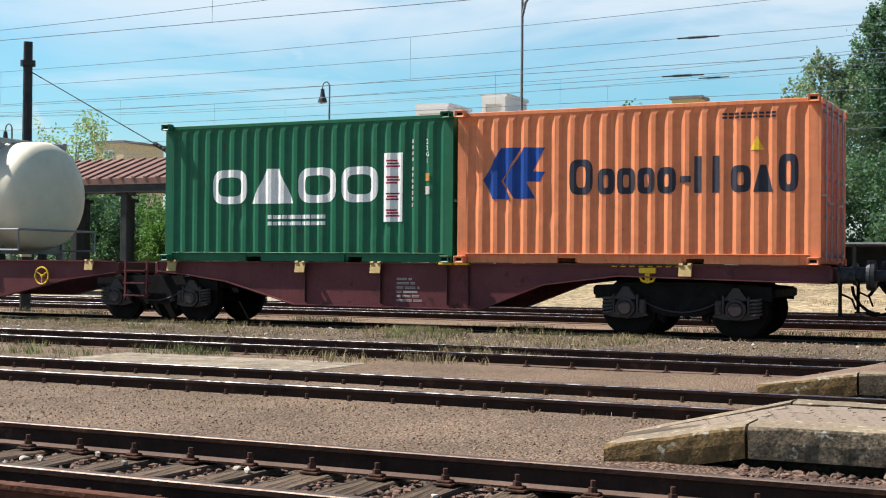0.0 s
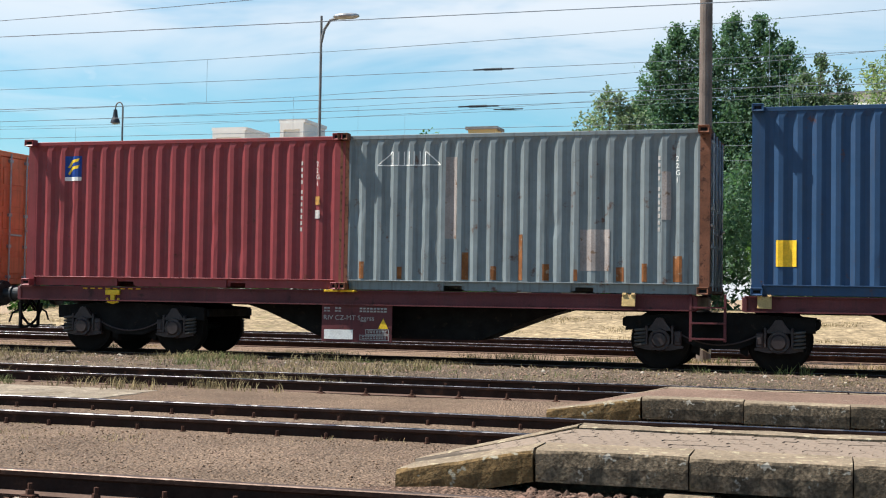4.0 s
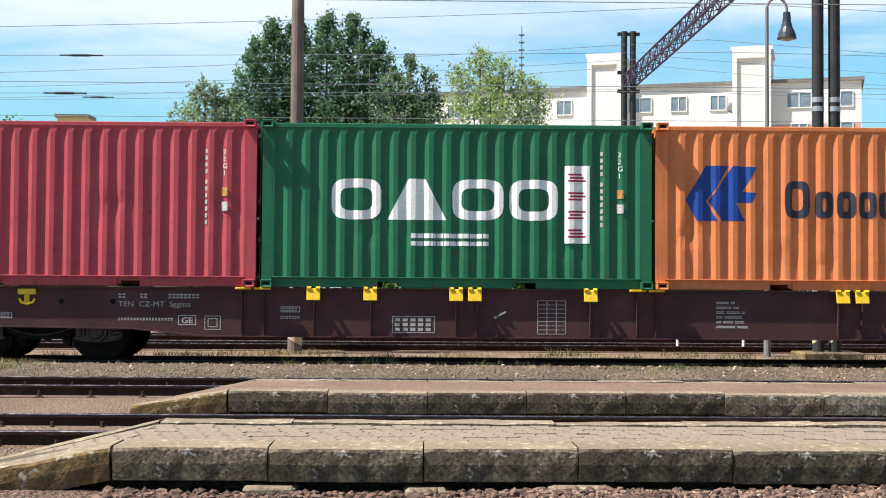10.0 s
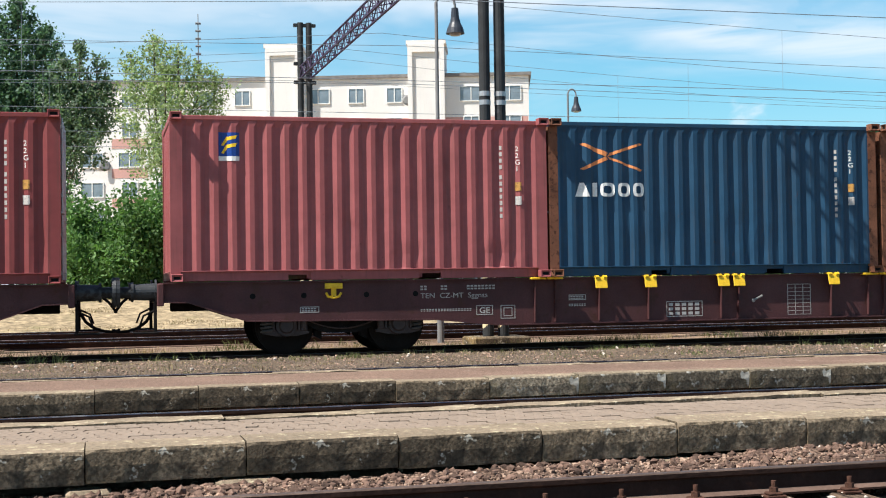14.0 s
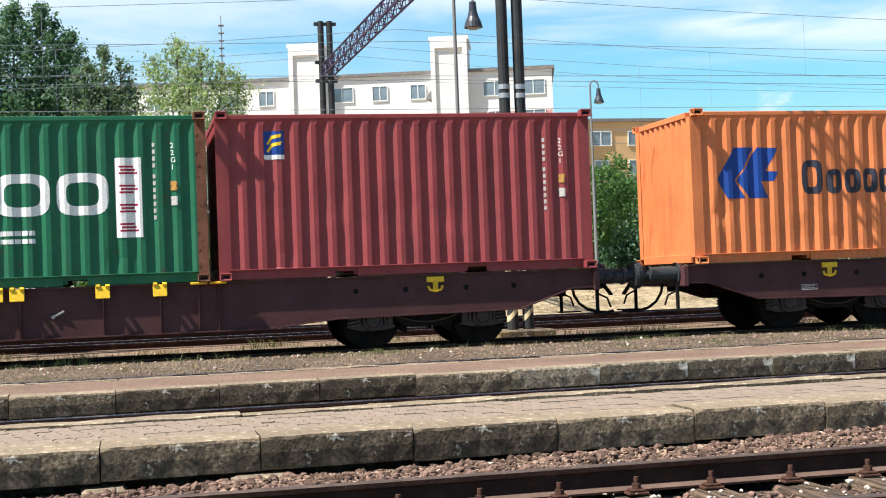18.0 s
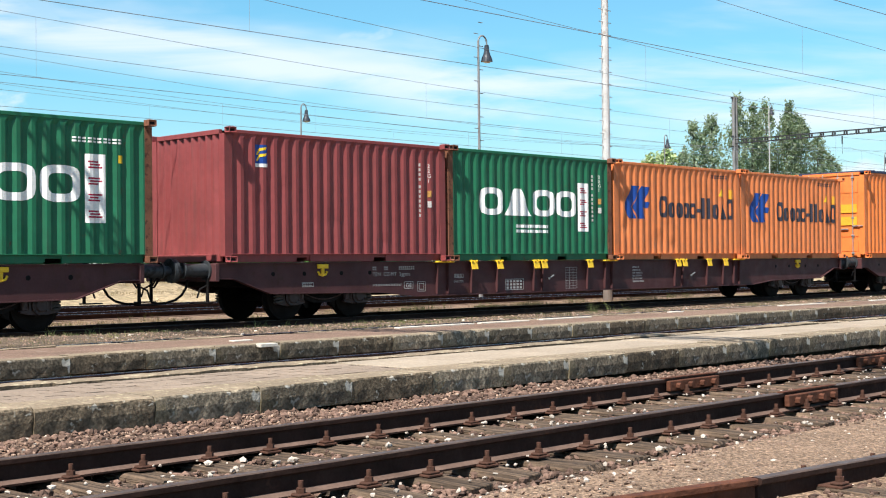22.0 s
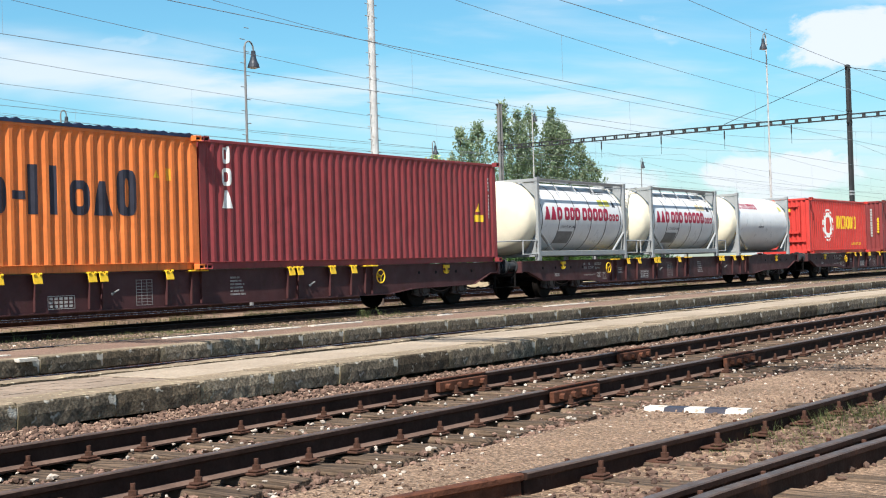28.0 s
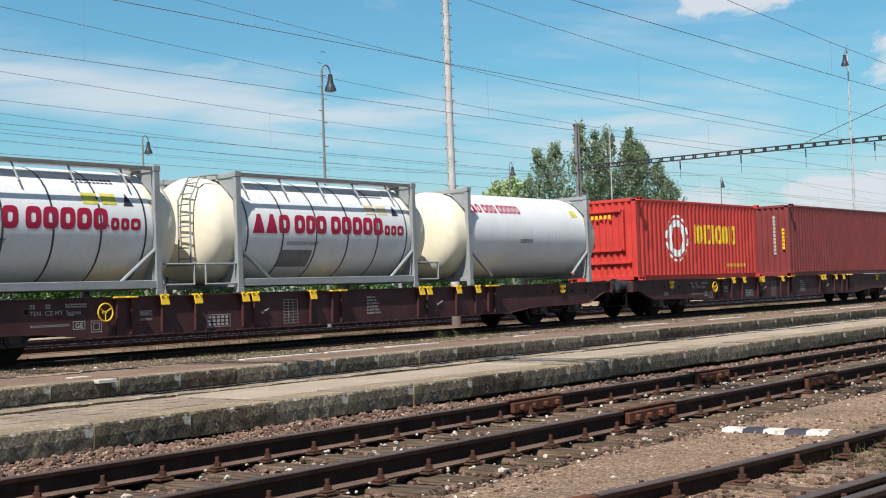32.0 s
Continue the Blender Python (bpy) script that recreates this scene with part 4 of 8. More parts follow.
def truss_marks():
    """A thin white truss outline, primer patches and bare rust along the foot."""
    def truss(bm):
        quad(bm, 0.66, 2.045, 1.74, 2.062)
        shape(bm, [(0.66, 2.062), (0.685, 2.062), (0.925, 2.275), (0.90, 2.285)])
        shape(bm, [(1.715, 2.062), (1.74, 2.062), (1.50, 2.285), (1.475, 2.275)])
        for x in (0.91, 1.01, 1.10, 1.19, 1.28, 1.37, 1.475):
            quad(bm, x, 2.062, x + 0.018, 2.28)

    def patches(bm):
        quad(bm, 1.83, 0.85, 2.02, 2.18)
        quad(bm, 4.05, 0.35, 4.52, 1.0)
        quad(bm, 5.32, 1.15, 5.46, 1.9)

    def bare(bm):
        for x, w, h in ((0.35, 0.09, 0.3), (1.02, 0.07, 0.22), (2.12, 0.10, 0.46), (2.60, 0.09, 0.24), (3.05, 0.07, 0.75), (3.45, 0.10, 0.28), (3.95, 0.06, 0.2), (4.62, 0.12, 0.24), (5.02, 0.08, 0.3), (5.5, 0.14, 0.42)):
            quad(bm, x, 0.19, x + w, 0.17 + h)
    return [("truss_emblem", WHITE, truss, "thin white truss outline"), ("primer_patch", PRIMER, patches, "faded primer patches"), ("rust_patch", ORANGERUST, bare, "bare orange rust")]


def big_word(bm):
    orange_marks()[1][2](bm)
    bm.transform(Matrix.Translation((0.89, 0, -0.72)) @ Matrix.Diagonal((1.667, 1, 1.64, 1)))


container(-15.88, L20, H8, GREEN, "green corrugated steel container with white wordmark, on articulated wagon", green_marks(), post=GREEN)
container(-9.73, L20, H8, SALMON, "faded salmon-orange corrugated container with blue emblem and dark wordmark", orange_marks(0, 1, False), post=SALMON)
container(-2.25, L20, H8, MAROON, "maroon corrugated steel container with a small blue and yellow sign", flag_marks())
container(3.72, L20, H8, GREY, "weathered grey corrugated container with rusty corner posts",
          truss_marks() + code_marks(L20, H8, "22G1", False), post=POSTRUST)
container(10.40, L40, H9, NAVY, "long navy blue high container with white arcs and slogan", arc_marks())
container(24.06, L20, H8, CRIMSON, "crimson red corrugated steel container with a white wordmark", short_word_marks())
container(30.21, L20, H8, GREEN, "green corrugated steel container with a white wordmark and banner", green_marks(), post=GREEN)
container(36.33, L20, H8, ORANGE, "orange corrugated steel container with a blue emblem and dark wordmark", orange_marks())
container(42.44, L20, H8, REDBROWN, "red-brown corrugated container with an upright white wordmark", upright_word_marks(), post=REDBROWN)
container(50.10, L20, H8, FADED, "sun-bleached red corrugated container with small sign and dented foot", flag_marks())
container(56.20, L20, H8, BLUE, "dark blue corrugated container with orange emblem and rusty posts", crossed_marks(), post=POSTRUST)
container(62.36, L20, H8, GREEN, "green corrugated steel container with a white wordmark and banner", green_marks(), post=POSTRUST)
container(68.57, L20, H8, BRICK, "brick red corrugated container with a small blue and yellow sign", flag_marks())
container(76.42, L20, H8, ORANGE, "orange corrugated steel container with a blue emblem and dark wordmark", orange_marks())
container(82.54, L20, H8, MAROON, "maroon corrugated container with three slanted white marks", slanted_marks())
container(89.00, L20, H8, GREEN, "green corrugated container with a worn, patched white wordmark", green_marks(True) + [
    ("touch_up_patch", PATCHPAINT, lambda bm: quad(bm, 1.42, 0.17, 1.86, 1.62) and None, "dark teal touch-up paint"),
    ("touch_up_patch", PATCHPAINT, lambda bm: quad(bm, 1.90, 0.17, 2.50, 1.50) and None, "dark teal touch-up paint")], post=POSTRUST)
container(95.15, L20, H8, GREEN, "scuffed green corrugated container with a white wordmark", green_marks(True), post=POSTRUST)
container(102.82, L20, H8, REDBROWN, "red-brown corrugated container with a small blue and yellow sign", flag_marks())
container(108.98, L20, H8, GREEN, "green corrugated steel container with a white wordmark and banner", green_marks(), post=POSTRUST)
container(115.15, L20, H8, ORANGE, "orange corrugated steel container with a blue emblem and dark wordmark", orange_marks())
container(121.29, L20, H8, ORANGE, "orange corrugated steel container with a blue emblem and dark wordmark", orange_marks())
open_top = container(129.00, L40, H9, ORANGE2, "long bright orange open-top container with blue tarpaulin roof",
                 [("emblem", INKBLUE, lambda bm: bird(bm, 1.70, 0.86, 1.72, 1.35), "blue slanted emblem"),
                  ("wordmark", INKDARK, big_word, "dark wordmark bars"),
                  ("warning_triangle", YELLOW, lambda bm: shape(bm, [(10.9, 1.95), (11.1, 1.95), (11.0, 2.15)]) and None, "yellow warning triangle"),
                  ("height_plate", AMBER, lambda bm: quad(bm, 11.25, 1.9, 11.42, 2.16) and None, "yellow height plate")], door="left")
bm = bmesh.new()
for i in range(48):
    x = 0.1 + i * 0.25
    prism(bm, [(x, 2.86), (x + 0.25, 2.86), (x + 0.25, 2.915), (x + 0.125, 2.935 + 0.012 * (i % 3)), (x, 2.915)], "y", -HALF - 0.012, HALF + 0.012)
part("tarpaulin_roof", bm, TARP, open_top, "dark blue tarpaulin roof")
bm = bmesh.new()
for k in range(4):
    box(bm, -0.012, 0.018, -0.95 if k % 2 else 0.36, -0.36 if k % 2 else 0.95, 1.10 + 0.42 * (k // 2), 1.38 + 0.42 * (k // 2))
pieces("door_plate", bm, AMBER, open_top, "yellow plate on a door")
container(141.26, L40, H9, MAROON, "long maroon corrugated container with an upright white wordmark", tall_box_marks())
ib = container(181.22, 8.95, H8 + 0.05, SCARLET, "scarlet bulk container with a white ring and yellow wordmark", bulk_marks(), door="right")
bm = bmesh.new()
for a, b, c, d in ((-0.75, 0.75, 0.95, 1.03), (-0.75, 0.75, 2.2, 2.28), (-0.78, -0.70, 0.95, 2.28), (0.70, 0.78, 0.95, 2.28), (-1.0, 1.0, 0.55, 0.62)):
    box(bm, -0.05, 0.03, a, b, c, d, 0.006)
part("hatch_frame", bm, SCARLET, ib, "scarlet hatch frame")
bm = bmesh.new()
for z, n in ((2.0, 7), (1.4, 3), (1.2, 3)):
    for i in range(n):
        box(bm, -0.056, -0.05, 0.62 - i * 0.16, 0.72 - i * 0.16, z, z + 0.12)
part("end_writing", bm, YELLOW, ib, "yellow writing bars")
deep = container(193.2, L40, H9 - 0.10, DEEPRED, "long deep red-brown corrugated container with yellow bars on its end", [])
for name, material, y, z, n, label in (("number_column", STENCIL, -0.62, 2.35, 11, "white bars"), ("yellow_column", YELLOW, -0.98, 1.85, 6, "yellow bars")):
    bm = bmesh.new()
    for i in range(n):
        box(bm, -0.012, 0.018, y - 0.05, y + 0.05, z - 0.14 * i - 0.11, z - 0.14 * i)
    part(name, bm, material, deep, label)


# ---------------------------------------------------------------- tank containers
def tank(s, length, style, label):
    """A lying barrel with domed ends in an open frame."""
    t = thing("tank_container", label, "tank container", pose(s, TRAIN_Y, DECK), "tank containers on the train")
    r, zc = (1.17, 1.36)
    over = 0.74 if style != "plain" else 0.9   # the barrel passes the frame at both ends
    n = 40
    bm = bmesh.new()
    def ring(x, rr):
        return [bm.verts.new((x, rr * math.sin(a), zc + rr * math.cos(a))) for a in (2 * math.pi * i / n for i in range(n))]
    def skin(rings):
        for a, b in zip(rings, rings[1:]):
            for i in range(n):
                bm.faces.new((a[i], b[i], b[(i + 1) % n], a[(i + 1) % n]))
    xs = [0.10, length * 0.25, length * 0.5, length * 0.75, length - 0.10]
    skin([ring(x, r) for x in xs])
    part("barrel", bm, TANKSKIN, t, "white clad barrel", smooth=True)
    for side in (0, 1):
        bm = bmesh.new()
        prof = [(0.10, r - 0.01), (-over + 0.35, r - 0.015), (-over + 0.16, r - 0.10), (-over + 0.05, r - 0.34), (-over - 0.02, r - 0.7), (-over - 0.04, 0.02)]
        rings = [ring(x, rr) for x, rr in prof]
        skin(rings)
        bm.faces.new(rings[-1])
        if side:
            bm.transform(Matrix.Translation((length, 0, 0)) @ Matrix.Diagonal((-1, 1, 1, 1)))
        bmesh.ops.recalc_face_normals(bm, faces=bm.faces[:])
        part("end_dome", bm, TANKEND, t, "cream end dome", smooth=True)
    if style in ("banded", "ladder"):
        for i in range(6):
            bm = bmesh.new()
            x = 0.28 + i * (length - 0.56) / 5
            skin([ring(x - 0.022, r + 0.006), ring(x + 0.022, r + 0.006)])
            part("band", bm, BAND, t, "dark steel band", smooth=True)
    w = 1.16
    for x in (0.0, length):
        for y in (-w, w):
            bm = bmesh.new()
            box(bm, x - 0.075, x + 0.075, y - 0.055, y + 0.055, 0.118, 2.48, 0.01)
            part("corner_post", bm, TANKFRAME, t)
            for z in (0, 2.47):
                bm = bmesh.new()
                box(bm, x - 0.09, x + 0.09, y - 0.06, y + 0.06, z, z + 0.12, 0.008)
                part("corner_casting", bm, TANKFRAME, t)
        bm = bmesh.new()
        for z in (0.12, 2.46):
            box(bm, x - 0.05, x + 0.05, -w, w, z, z + 0.1, 0.008)
        for y in (-w, w):
            # gussets between post and barrel
            prism(bm, [(y * 0.98, 0.95), (y * 0.98, 0.2), (y * 0.55, 0.2)], "x", x - 0.02, x + 0.02)
            prism(bm, [(y * 0.98, 2.45), (y * 0.98, 1.95), (y * 0.5, 2.45)], "x", x - 0.02, x + 0.02)
        pieces("end_frame", bm, TANKFRAME, t)
    for y in (-w, w):
        if style != "beam":
            bm = bmesh.new()
            box(bm, 0.07, length - 0.07, y - 0.04, y + 0.04, 0.14, 0.30, 0.01)
            part("lower_rail", bm, TANKFRAME, t)
            bm = bmesh.new()
            box(bm, 0.07, length - 0.07, y * 0.55 - 0.16, y * 0.55 + 0.16, 2.53, 2.565, 0.006)
            part("walkway", bm, GALV, t, "grey walkway grating")
            bm = bmesh.new()
            for i in range(5):
                x = 0.5 + i * (length - 1) / 4
                tube(bm, [(x, y * 0.6, 2.53), (x - 0.06, y * 0.86, 2.16)], 0.02)
            part("walkway_brackets", bm, TANKFRAME, t)
            bm = bmesh.new()
            box(bm, 0.07, length - 0.07, y - 0.03, y + 0.03, 2.49, 2.565, 0.008)
            part("top_rail", bm, MASTGREY, t, "dull grey top rail")
        for a, b in ((0.07, 0.95), (length - 0.07, length - 0.95)):
            bm = bmesh.new()
            cyl(bm, (a, y, 0.9), (b, y, 0.25), 0.04, 8)
            part("corner_brace", bm, TANKFRAME, t)
    for x0, x1 in ((-0.08, -0.95), (length + 0.08, length + 0.95)):
        bm = bmesh.new()
        for y in (-w, w):
            tube(bm, [(x0, y, 0.62), (x1, y, 0.62), (x1, y, 0.2), (x0, y, 0.2)], 0.025)
        tube(bm, [(x1, -w, 0.62), (x1, w, 0.62)], 0.025)
        if style != "beam":
            part("end_guard", bm, TANKFRAME, t)
        else:
            bm.free()
    if style == "ladder":
        bm = bmesh.new()
        for y in (-0.62, -0.25):
            tube(bm, [(-over - 0.12, y, 0.6), (-over - 0.10, y, 2.0), (-over + 0.2, y, 2.5), (0, y, 2.56)], 0.02)
        for k in range(8):
            z = 0.75 + k * 0.23
            x = -over - 0.11 + max(0, z - 2.0) * 0.6
            tube(bm, [(x, -0.62, z), (x, -0.25, z)], 0.018)
        part("ladder", bm, TANKFRAME, t, "steel end ladder")

    def curved(name, material, make, text):
        k = bmesh.new()
        make(k)
        zs = [v.co.z for v in k.verts]
        z = min(zs) + 0.08
        while z < max(zs):
            bmesh.ops.bisect_plane(k, geom=k.verts[:] + k.edges[:] + k.faces[:], plane_co=(0, 0, z), plane_no=(0, 0, 1))
            z += 0.08
        for v in k.verts:
            q = v.co.z - zc
            rr = r + 0.004
            v.co.y = -math.sqrt(max(rr * rr - q * q, 0))
        if name.startswith("wordmark"):
            pieces("wordmark_shape", k, material, t, text)
        else:
            ob = part(name, k, material, t, text)
            if name in ("notice", "number_line", "sticker"):
                tagged(ob, kind="stuff")

    red = INKRED
    if style == "beam":
        curved("wordmark", red, lambda k: glyphs(k, 0.25, 1.95, 0.24, (("t", 0.19), ("t", 0.19), ("o", 0.18), ("", 0.05), ("o", 0.18), ("o", 0.16), ("o", 0.18), ("", 0.05)) + (("o", 0.18),) * 5, 0.03), "red wordmark bars")
        curved("sticker", LIME, lambda k: quad(k, length - 0.62, 1.92, length - 0.30, 2.12), "yellow sticker")
        curved("notice", INKDARK, lambda k: word_bars(k, 2.4, 1.15, 0.09, (0.07,) * 7, 0.02), "dark notice bars")
    elif style != "plain":
        curved("wordmark", red, lambda k: glyphs(k, 0.42, 1.28, 0.42, (("t", 0.36), ("t", 0.36), ("o", 0.34), ("", 0.08), ("o", 0.34), ("o", 0.30), ("o", 0.34), ("", 0.08)) + (("o", 0.34),) * 5, 0.035, 0.05, 0.28),
               "large red wordmark bars")
        curved("wordmark_ending", red, lambda k: glyphs(k, 4.72, 1.28, 0.24, (("-", 0.06), ("o", 0.2), ("o", 0.2), ("o", 0.24)), 0.04, 0.02, 0.3), "small red wordmark bars")
        curved("notice_board", MASTGREY, lambda k: quad(k, 1.35, 0.55, 2.35, 0.92), "grey notice plate")
        curved("notice", INKDARK, words_onto("FOODSTUFF ONLY", 1.5, 1.02, 0.12), "dark foodstuff notice")
        curved("sticker", LIME if style == "banded" else CREAM, lambda k: (quad(k, 4.25, 1.78, 4.62, 2.0), quad(k, 4.70, 1.78, 5.05, 2.0)), "yellow stickers")
        curved("warning_triangle", INKDARK, lambda k: shape(k, [(5.2, 1.76), (5.45, 1.76), (5.32, 2.02)]), "warning triangle")
        curved("number_line", INKDARK, lambda k: word_bars(k, 4.2, 2.2, 0.09, (0.07,) * 10, 0.03), "dark number bars")
    MOVING.append((t, s))
    return t


def words_onto(words, x, z, size):
    def make(k):
        t = text_bm(words, size)
        t.transform(Matrix.Translation((x, 0, z)))
        me = bpy.data.meshes.new("t")
        t.to_mesh(me)
        t.free()
        k.from_mesh(me)
        bpy.data.meshes.remove(me)
    return make


tank(155.97, 5.96, "banded", "white tank container with steel bands and cream ends, red wordmark")
tank(164.14, 5.94, "ladder", "white banded tank container with an end ladder, red wordmark")
tank(172.40, 5.95, "beam", "plain white tank container in grey end frames, small red wordmark")
tank(-26.5, 5.95, "plain", "plain cream-white tank container in a grey frame")


# ---------------------------------------------------------------- wagons
def wheelset(parent, x):
    if "wheel" not in CACHE:
        bm = bmesh.new()
        cyl(bm, (0, -0.70, 0), (0, -0.815, 0), 0.46, 36)
        cyl(bm, (0, -0.815, 0), (0, -0.83, 0), 0.44, 36, 0.40)
        cyl(bm, (0, -0.665, 0), (0, -0.70, 0), 0.488, 36)
        cyl(bm, (0, -0.83, 0), (0, -0.90, 0), 0.16, 20, 0.12)
        for i in range(3):
            a = i * 2.094
            cyl(bm, (0.28 * math.cos(a), -0.829, 0.28 * math.sin(a)), (0.28 * math.cos(a), -0.835, 0.28 * math.sin(a)), 0.05, 10)
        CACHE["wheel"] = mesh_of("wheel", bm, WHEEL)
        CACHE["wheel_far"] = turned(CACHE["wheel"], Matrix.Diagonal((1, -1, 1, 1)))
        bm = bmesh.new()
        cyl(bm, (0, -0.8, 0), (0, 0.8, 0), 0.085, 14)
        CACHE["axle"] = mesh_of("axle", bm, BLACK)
    w = put("wheelset", CACHE["axle"], parent, "", pose(x, 0, 0.46))
    put("wheel", CACHE["wheel"], w)
    put("wheel", CACHE["wheel_far"], w)
    return w


def bogie(parent, x):
    """Two wheelsets under a black frame with axle boxes and coil springs."""
    if "bogie" not in CACHE:
        for side in (-1, 1):
            bm = bmesh.new()
            y0, y1 = sorted((side * 0.87, side * 0.94))
            prism(bm, [(-1.44, 0.60), (-1.44, 0.82), (-0.5, 0.88), (0.5, 0.88), (1.44, 0.82), (1.44, 0.60), (1.12, 0.62), (0.66, 0.62), (0.50, 0.42), (0.25, 0.33), (-0.25, 0.33), (-0.50, 0.42), (-0.66, 0.62), (-1.12, 0.62)], "y", y0, y1)
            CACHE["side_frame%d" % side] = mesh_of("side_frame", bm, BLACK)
        yy = 0.95
        bm = bmesh.new()
        cyl(bm, (0, -yy + 0.06, 0.46), (0, -yy - 0.10, 0.46), 0.185, 20, 0.165)
        cyl(bm, (0, -yy - 0.10, 0.46), (0, -yy - 0.135, 0.46), 0.125, 18, 0.10)
        for k in range(4):
            a = k * math.pi / 2 + 0.785
            cyl(bm, (0.145 * math.cos(a), -yy - 0.095, 0.46 + 0.145 * math.sin(a)), (0.145 * math.cos(a), -yy - 0.12, 0.46 + 0.145 * math.sin(a)), 0.02, 6)
        prism(bm, [(-0.36, 0.335), (-0.36, 0.365), (-0.17, 0.40), (0.17, 0.40), (0.36, 0.365), (0.36, 0.335), (0.16, 0.295), (-0.16, 0.295)], "y", -yy - 0.05, -yy + 0.05)
        prism(bm, [(-0.20, 0.60), (-0.10, 0.72), (-0.05, 0.80), (0.05, 0.80), (0.10, 0.72), (0.20, 0.60)], "y", -yy - 0.07, -yy + 0.02)
        for a in (-0.20, 0.20):
            box(bm, a - 0.02, a + 0.02, -yy - 0.08, -yy, 0.38, 0.68, 0.008)
        CACHE["axle_box-1"] = mesh_of("axle_box", bm, BOGIE)
        CACHE["axle_box1"] = turned(CACHE["axle_box-1"], Matrix.Diagonal((1, -1, 1, 1)))
        bm = bmesh.new()
        tube(bm, [(0.085 * math.cos(k * 0.7), 0.085 * math.sin(k * 0.7), 0.34 + k * 0.0064) for k in range(46)], 0.021, 6)
        rod, guide = bmesh.new(), bmesh.new()
        tube(rod, [(k * 0.11, 0, 0.40 + 0.20 * (k / 6) ** 2) for k in range(-6, 7)], 0.013, 6)
        CACHE["brake_rod"] = mesh_of("brake_rod", rod, BOGIE)
        box(guide, -0.055, 0.055, -0.05, 0.05, 0.37, 0.60, 0.015)
        box(guide, -0.035, 0.035, -0.065, 0.065, 0.42, 0.53, 0.01)
        CACHE["guide_bracket"] = mesh_of("guide_bracket", guide, BOGIE)
        CACHE["coil_spring"] = mesh_of("coil_spring", bm, SPRING)
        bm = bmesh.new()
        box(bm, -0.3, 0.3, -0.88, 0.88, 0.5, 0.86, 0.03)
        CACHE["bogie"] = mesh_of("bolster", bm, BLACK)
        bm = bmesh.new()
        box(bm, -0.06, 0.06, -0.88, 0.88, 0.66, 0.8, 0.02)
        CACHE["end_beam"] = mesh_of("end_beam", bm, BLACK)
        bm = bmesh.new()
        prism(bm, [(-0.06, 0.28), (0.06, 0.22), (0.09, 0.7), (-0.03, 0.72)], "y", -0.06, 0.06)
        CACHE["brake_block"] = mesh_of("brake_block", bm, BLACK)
    b = put("bogie", CACHE["bogie"], parent, "black four-wheel bogie", pose(x, 0, 0))
    for side in (-1, 1):
        put("brake_rod", CACHE["brake_rod"], b, "", pose(0, side * 0.985, 0))
        put("side_frame", CACHE["side_frame%d" % side], b)
        put("end_beam", CACHE["end_beam"], b, "", pose(side * 1.44, 0, 0))
        for wx in (-0.9, 0.9):
            put("axle_box", CACHE["axle_box%d" % side], b, "", pose(wx, 0, 0))
            out = 1 if wx > 0 else -1
            put("coil_spring", CACHE["coil_spring"], b, "", pose(wx + out * 0.30, side * 0.97, 0))
            put("guide_bracket", CACHE["guide_bracket"], b, "", pose(wx - out * 0.28, side * 0.97, 0))
            put("brake_block", CACHE["brake_block"], b, "", pose(wx + (0.53 if wx < 0 else -0.53), side * 0.75, 0))
    return [wheelset(parent, x - 0.9), wheelset(parent, x + 0.9)]


def buffer_mesh(reach):
    """A buffer whose head stands out by reach."""
    key = "buffer%.3f" % reach
    if key not in CACHE:
        k = reach - 0.235
        bm = bmesh.new()
        cyl(bm, (0, 0, 0), (-k, 0, 0), 0.135, 20, 0.120)
        cyl(bm, (0, 0, 0), (-0.03, 0, 0), 0.19, 20)
        cyl(bm, (-k + 0.02, 0, 0), (-k - 0.02, 0, 0), 0.15, 20)
        cyl(bm, (-k, 0, 0), (-reach + 0.055, 0, 0), 0.085, 16)
        cyl(bm, (-reach + 0.055, 0, 0), (-reach, 0, 0), 0.225, 24, 0.235)
        CACHE[key] = mesh_of("buffer", bm, BUFFER)
    if "coupling" not in CACHE:
        bm = bmesh.new()
        box(bm, -0.42, 0, -0.04, 0.04, -0.05, 0.05, 0.01)
        tube(bm, [(-0.36, -0.05, 0.0), (-0.5, -0.05, -0.12), (-0.62, -0.05, -0.28), (-0.62, 0.05, -0.28), (-0.5, 0.05, -0.12), (-0.36, 0.05, 0)], 0.022, 8)
        CACHE["coupling"] = mesh_of("screw_coupling", bm, BLACK)
        bm = bmesh.new()
        pts = [(-0.02, -0.30, 0.02), (-0.05, -0.30, -0.12), (-0.14, -0.28, -0.27), (-0.27, -0.24, -0.37), (-0.42, -0.16, -0.42), (-0.56, -0.06, -0.43), (-0.66, 0.0, -0.40)]
        tube(bm, pts, 0.026, 8)
        CACHE["hose0"] = mesh_of("brake_hose", bm, BLACK)
        for y in (-0.95, 0.95):
            bm = bmesh.new()
            box(bm, -0.05, 0.0, y - 0.03, y + 0.03, -0.46, 0.05, 0.008)
            tube(bm, [(-0.03, y, -0.12), (-0.20, y, -0.20), (-0.26, y, -0.36)], 0.018, 6)
            box(bm, -0.36, 0.02, y - 0.12, y + 0.12, -0.475, -0.45, 0.006)
            CACHE["grip%d" % (y > 0)] = mesh_of("shunter_grip", bm, BLACK)
    return CACHE[key]


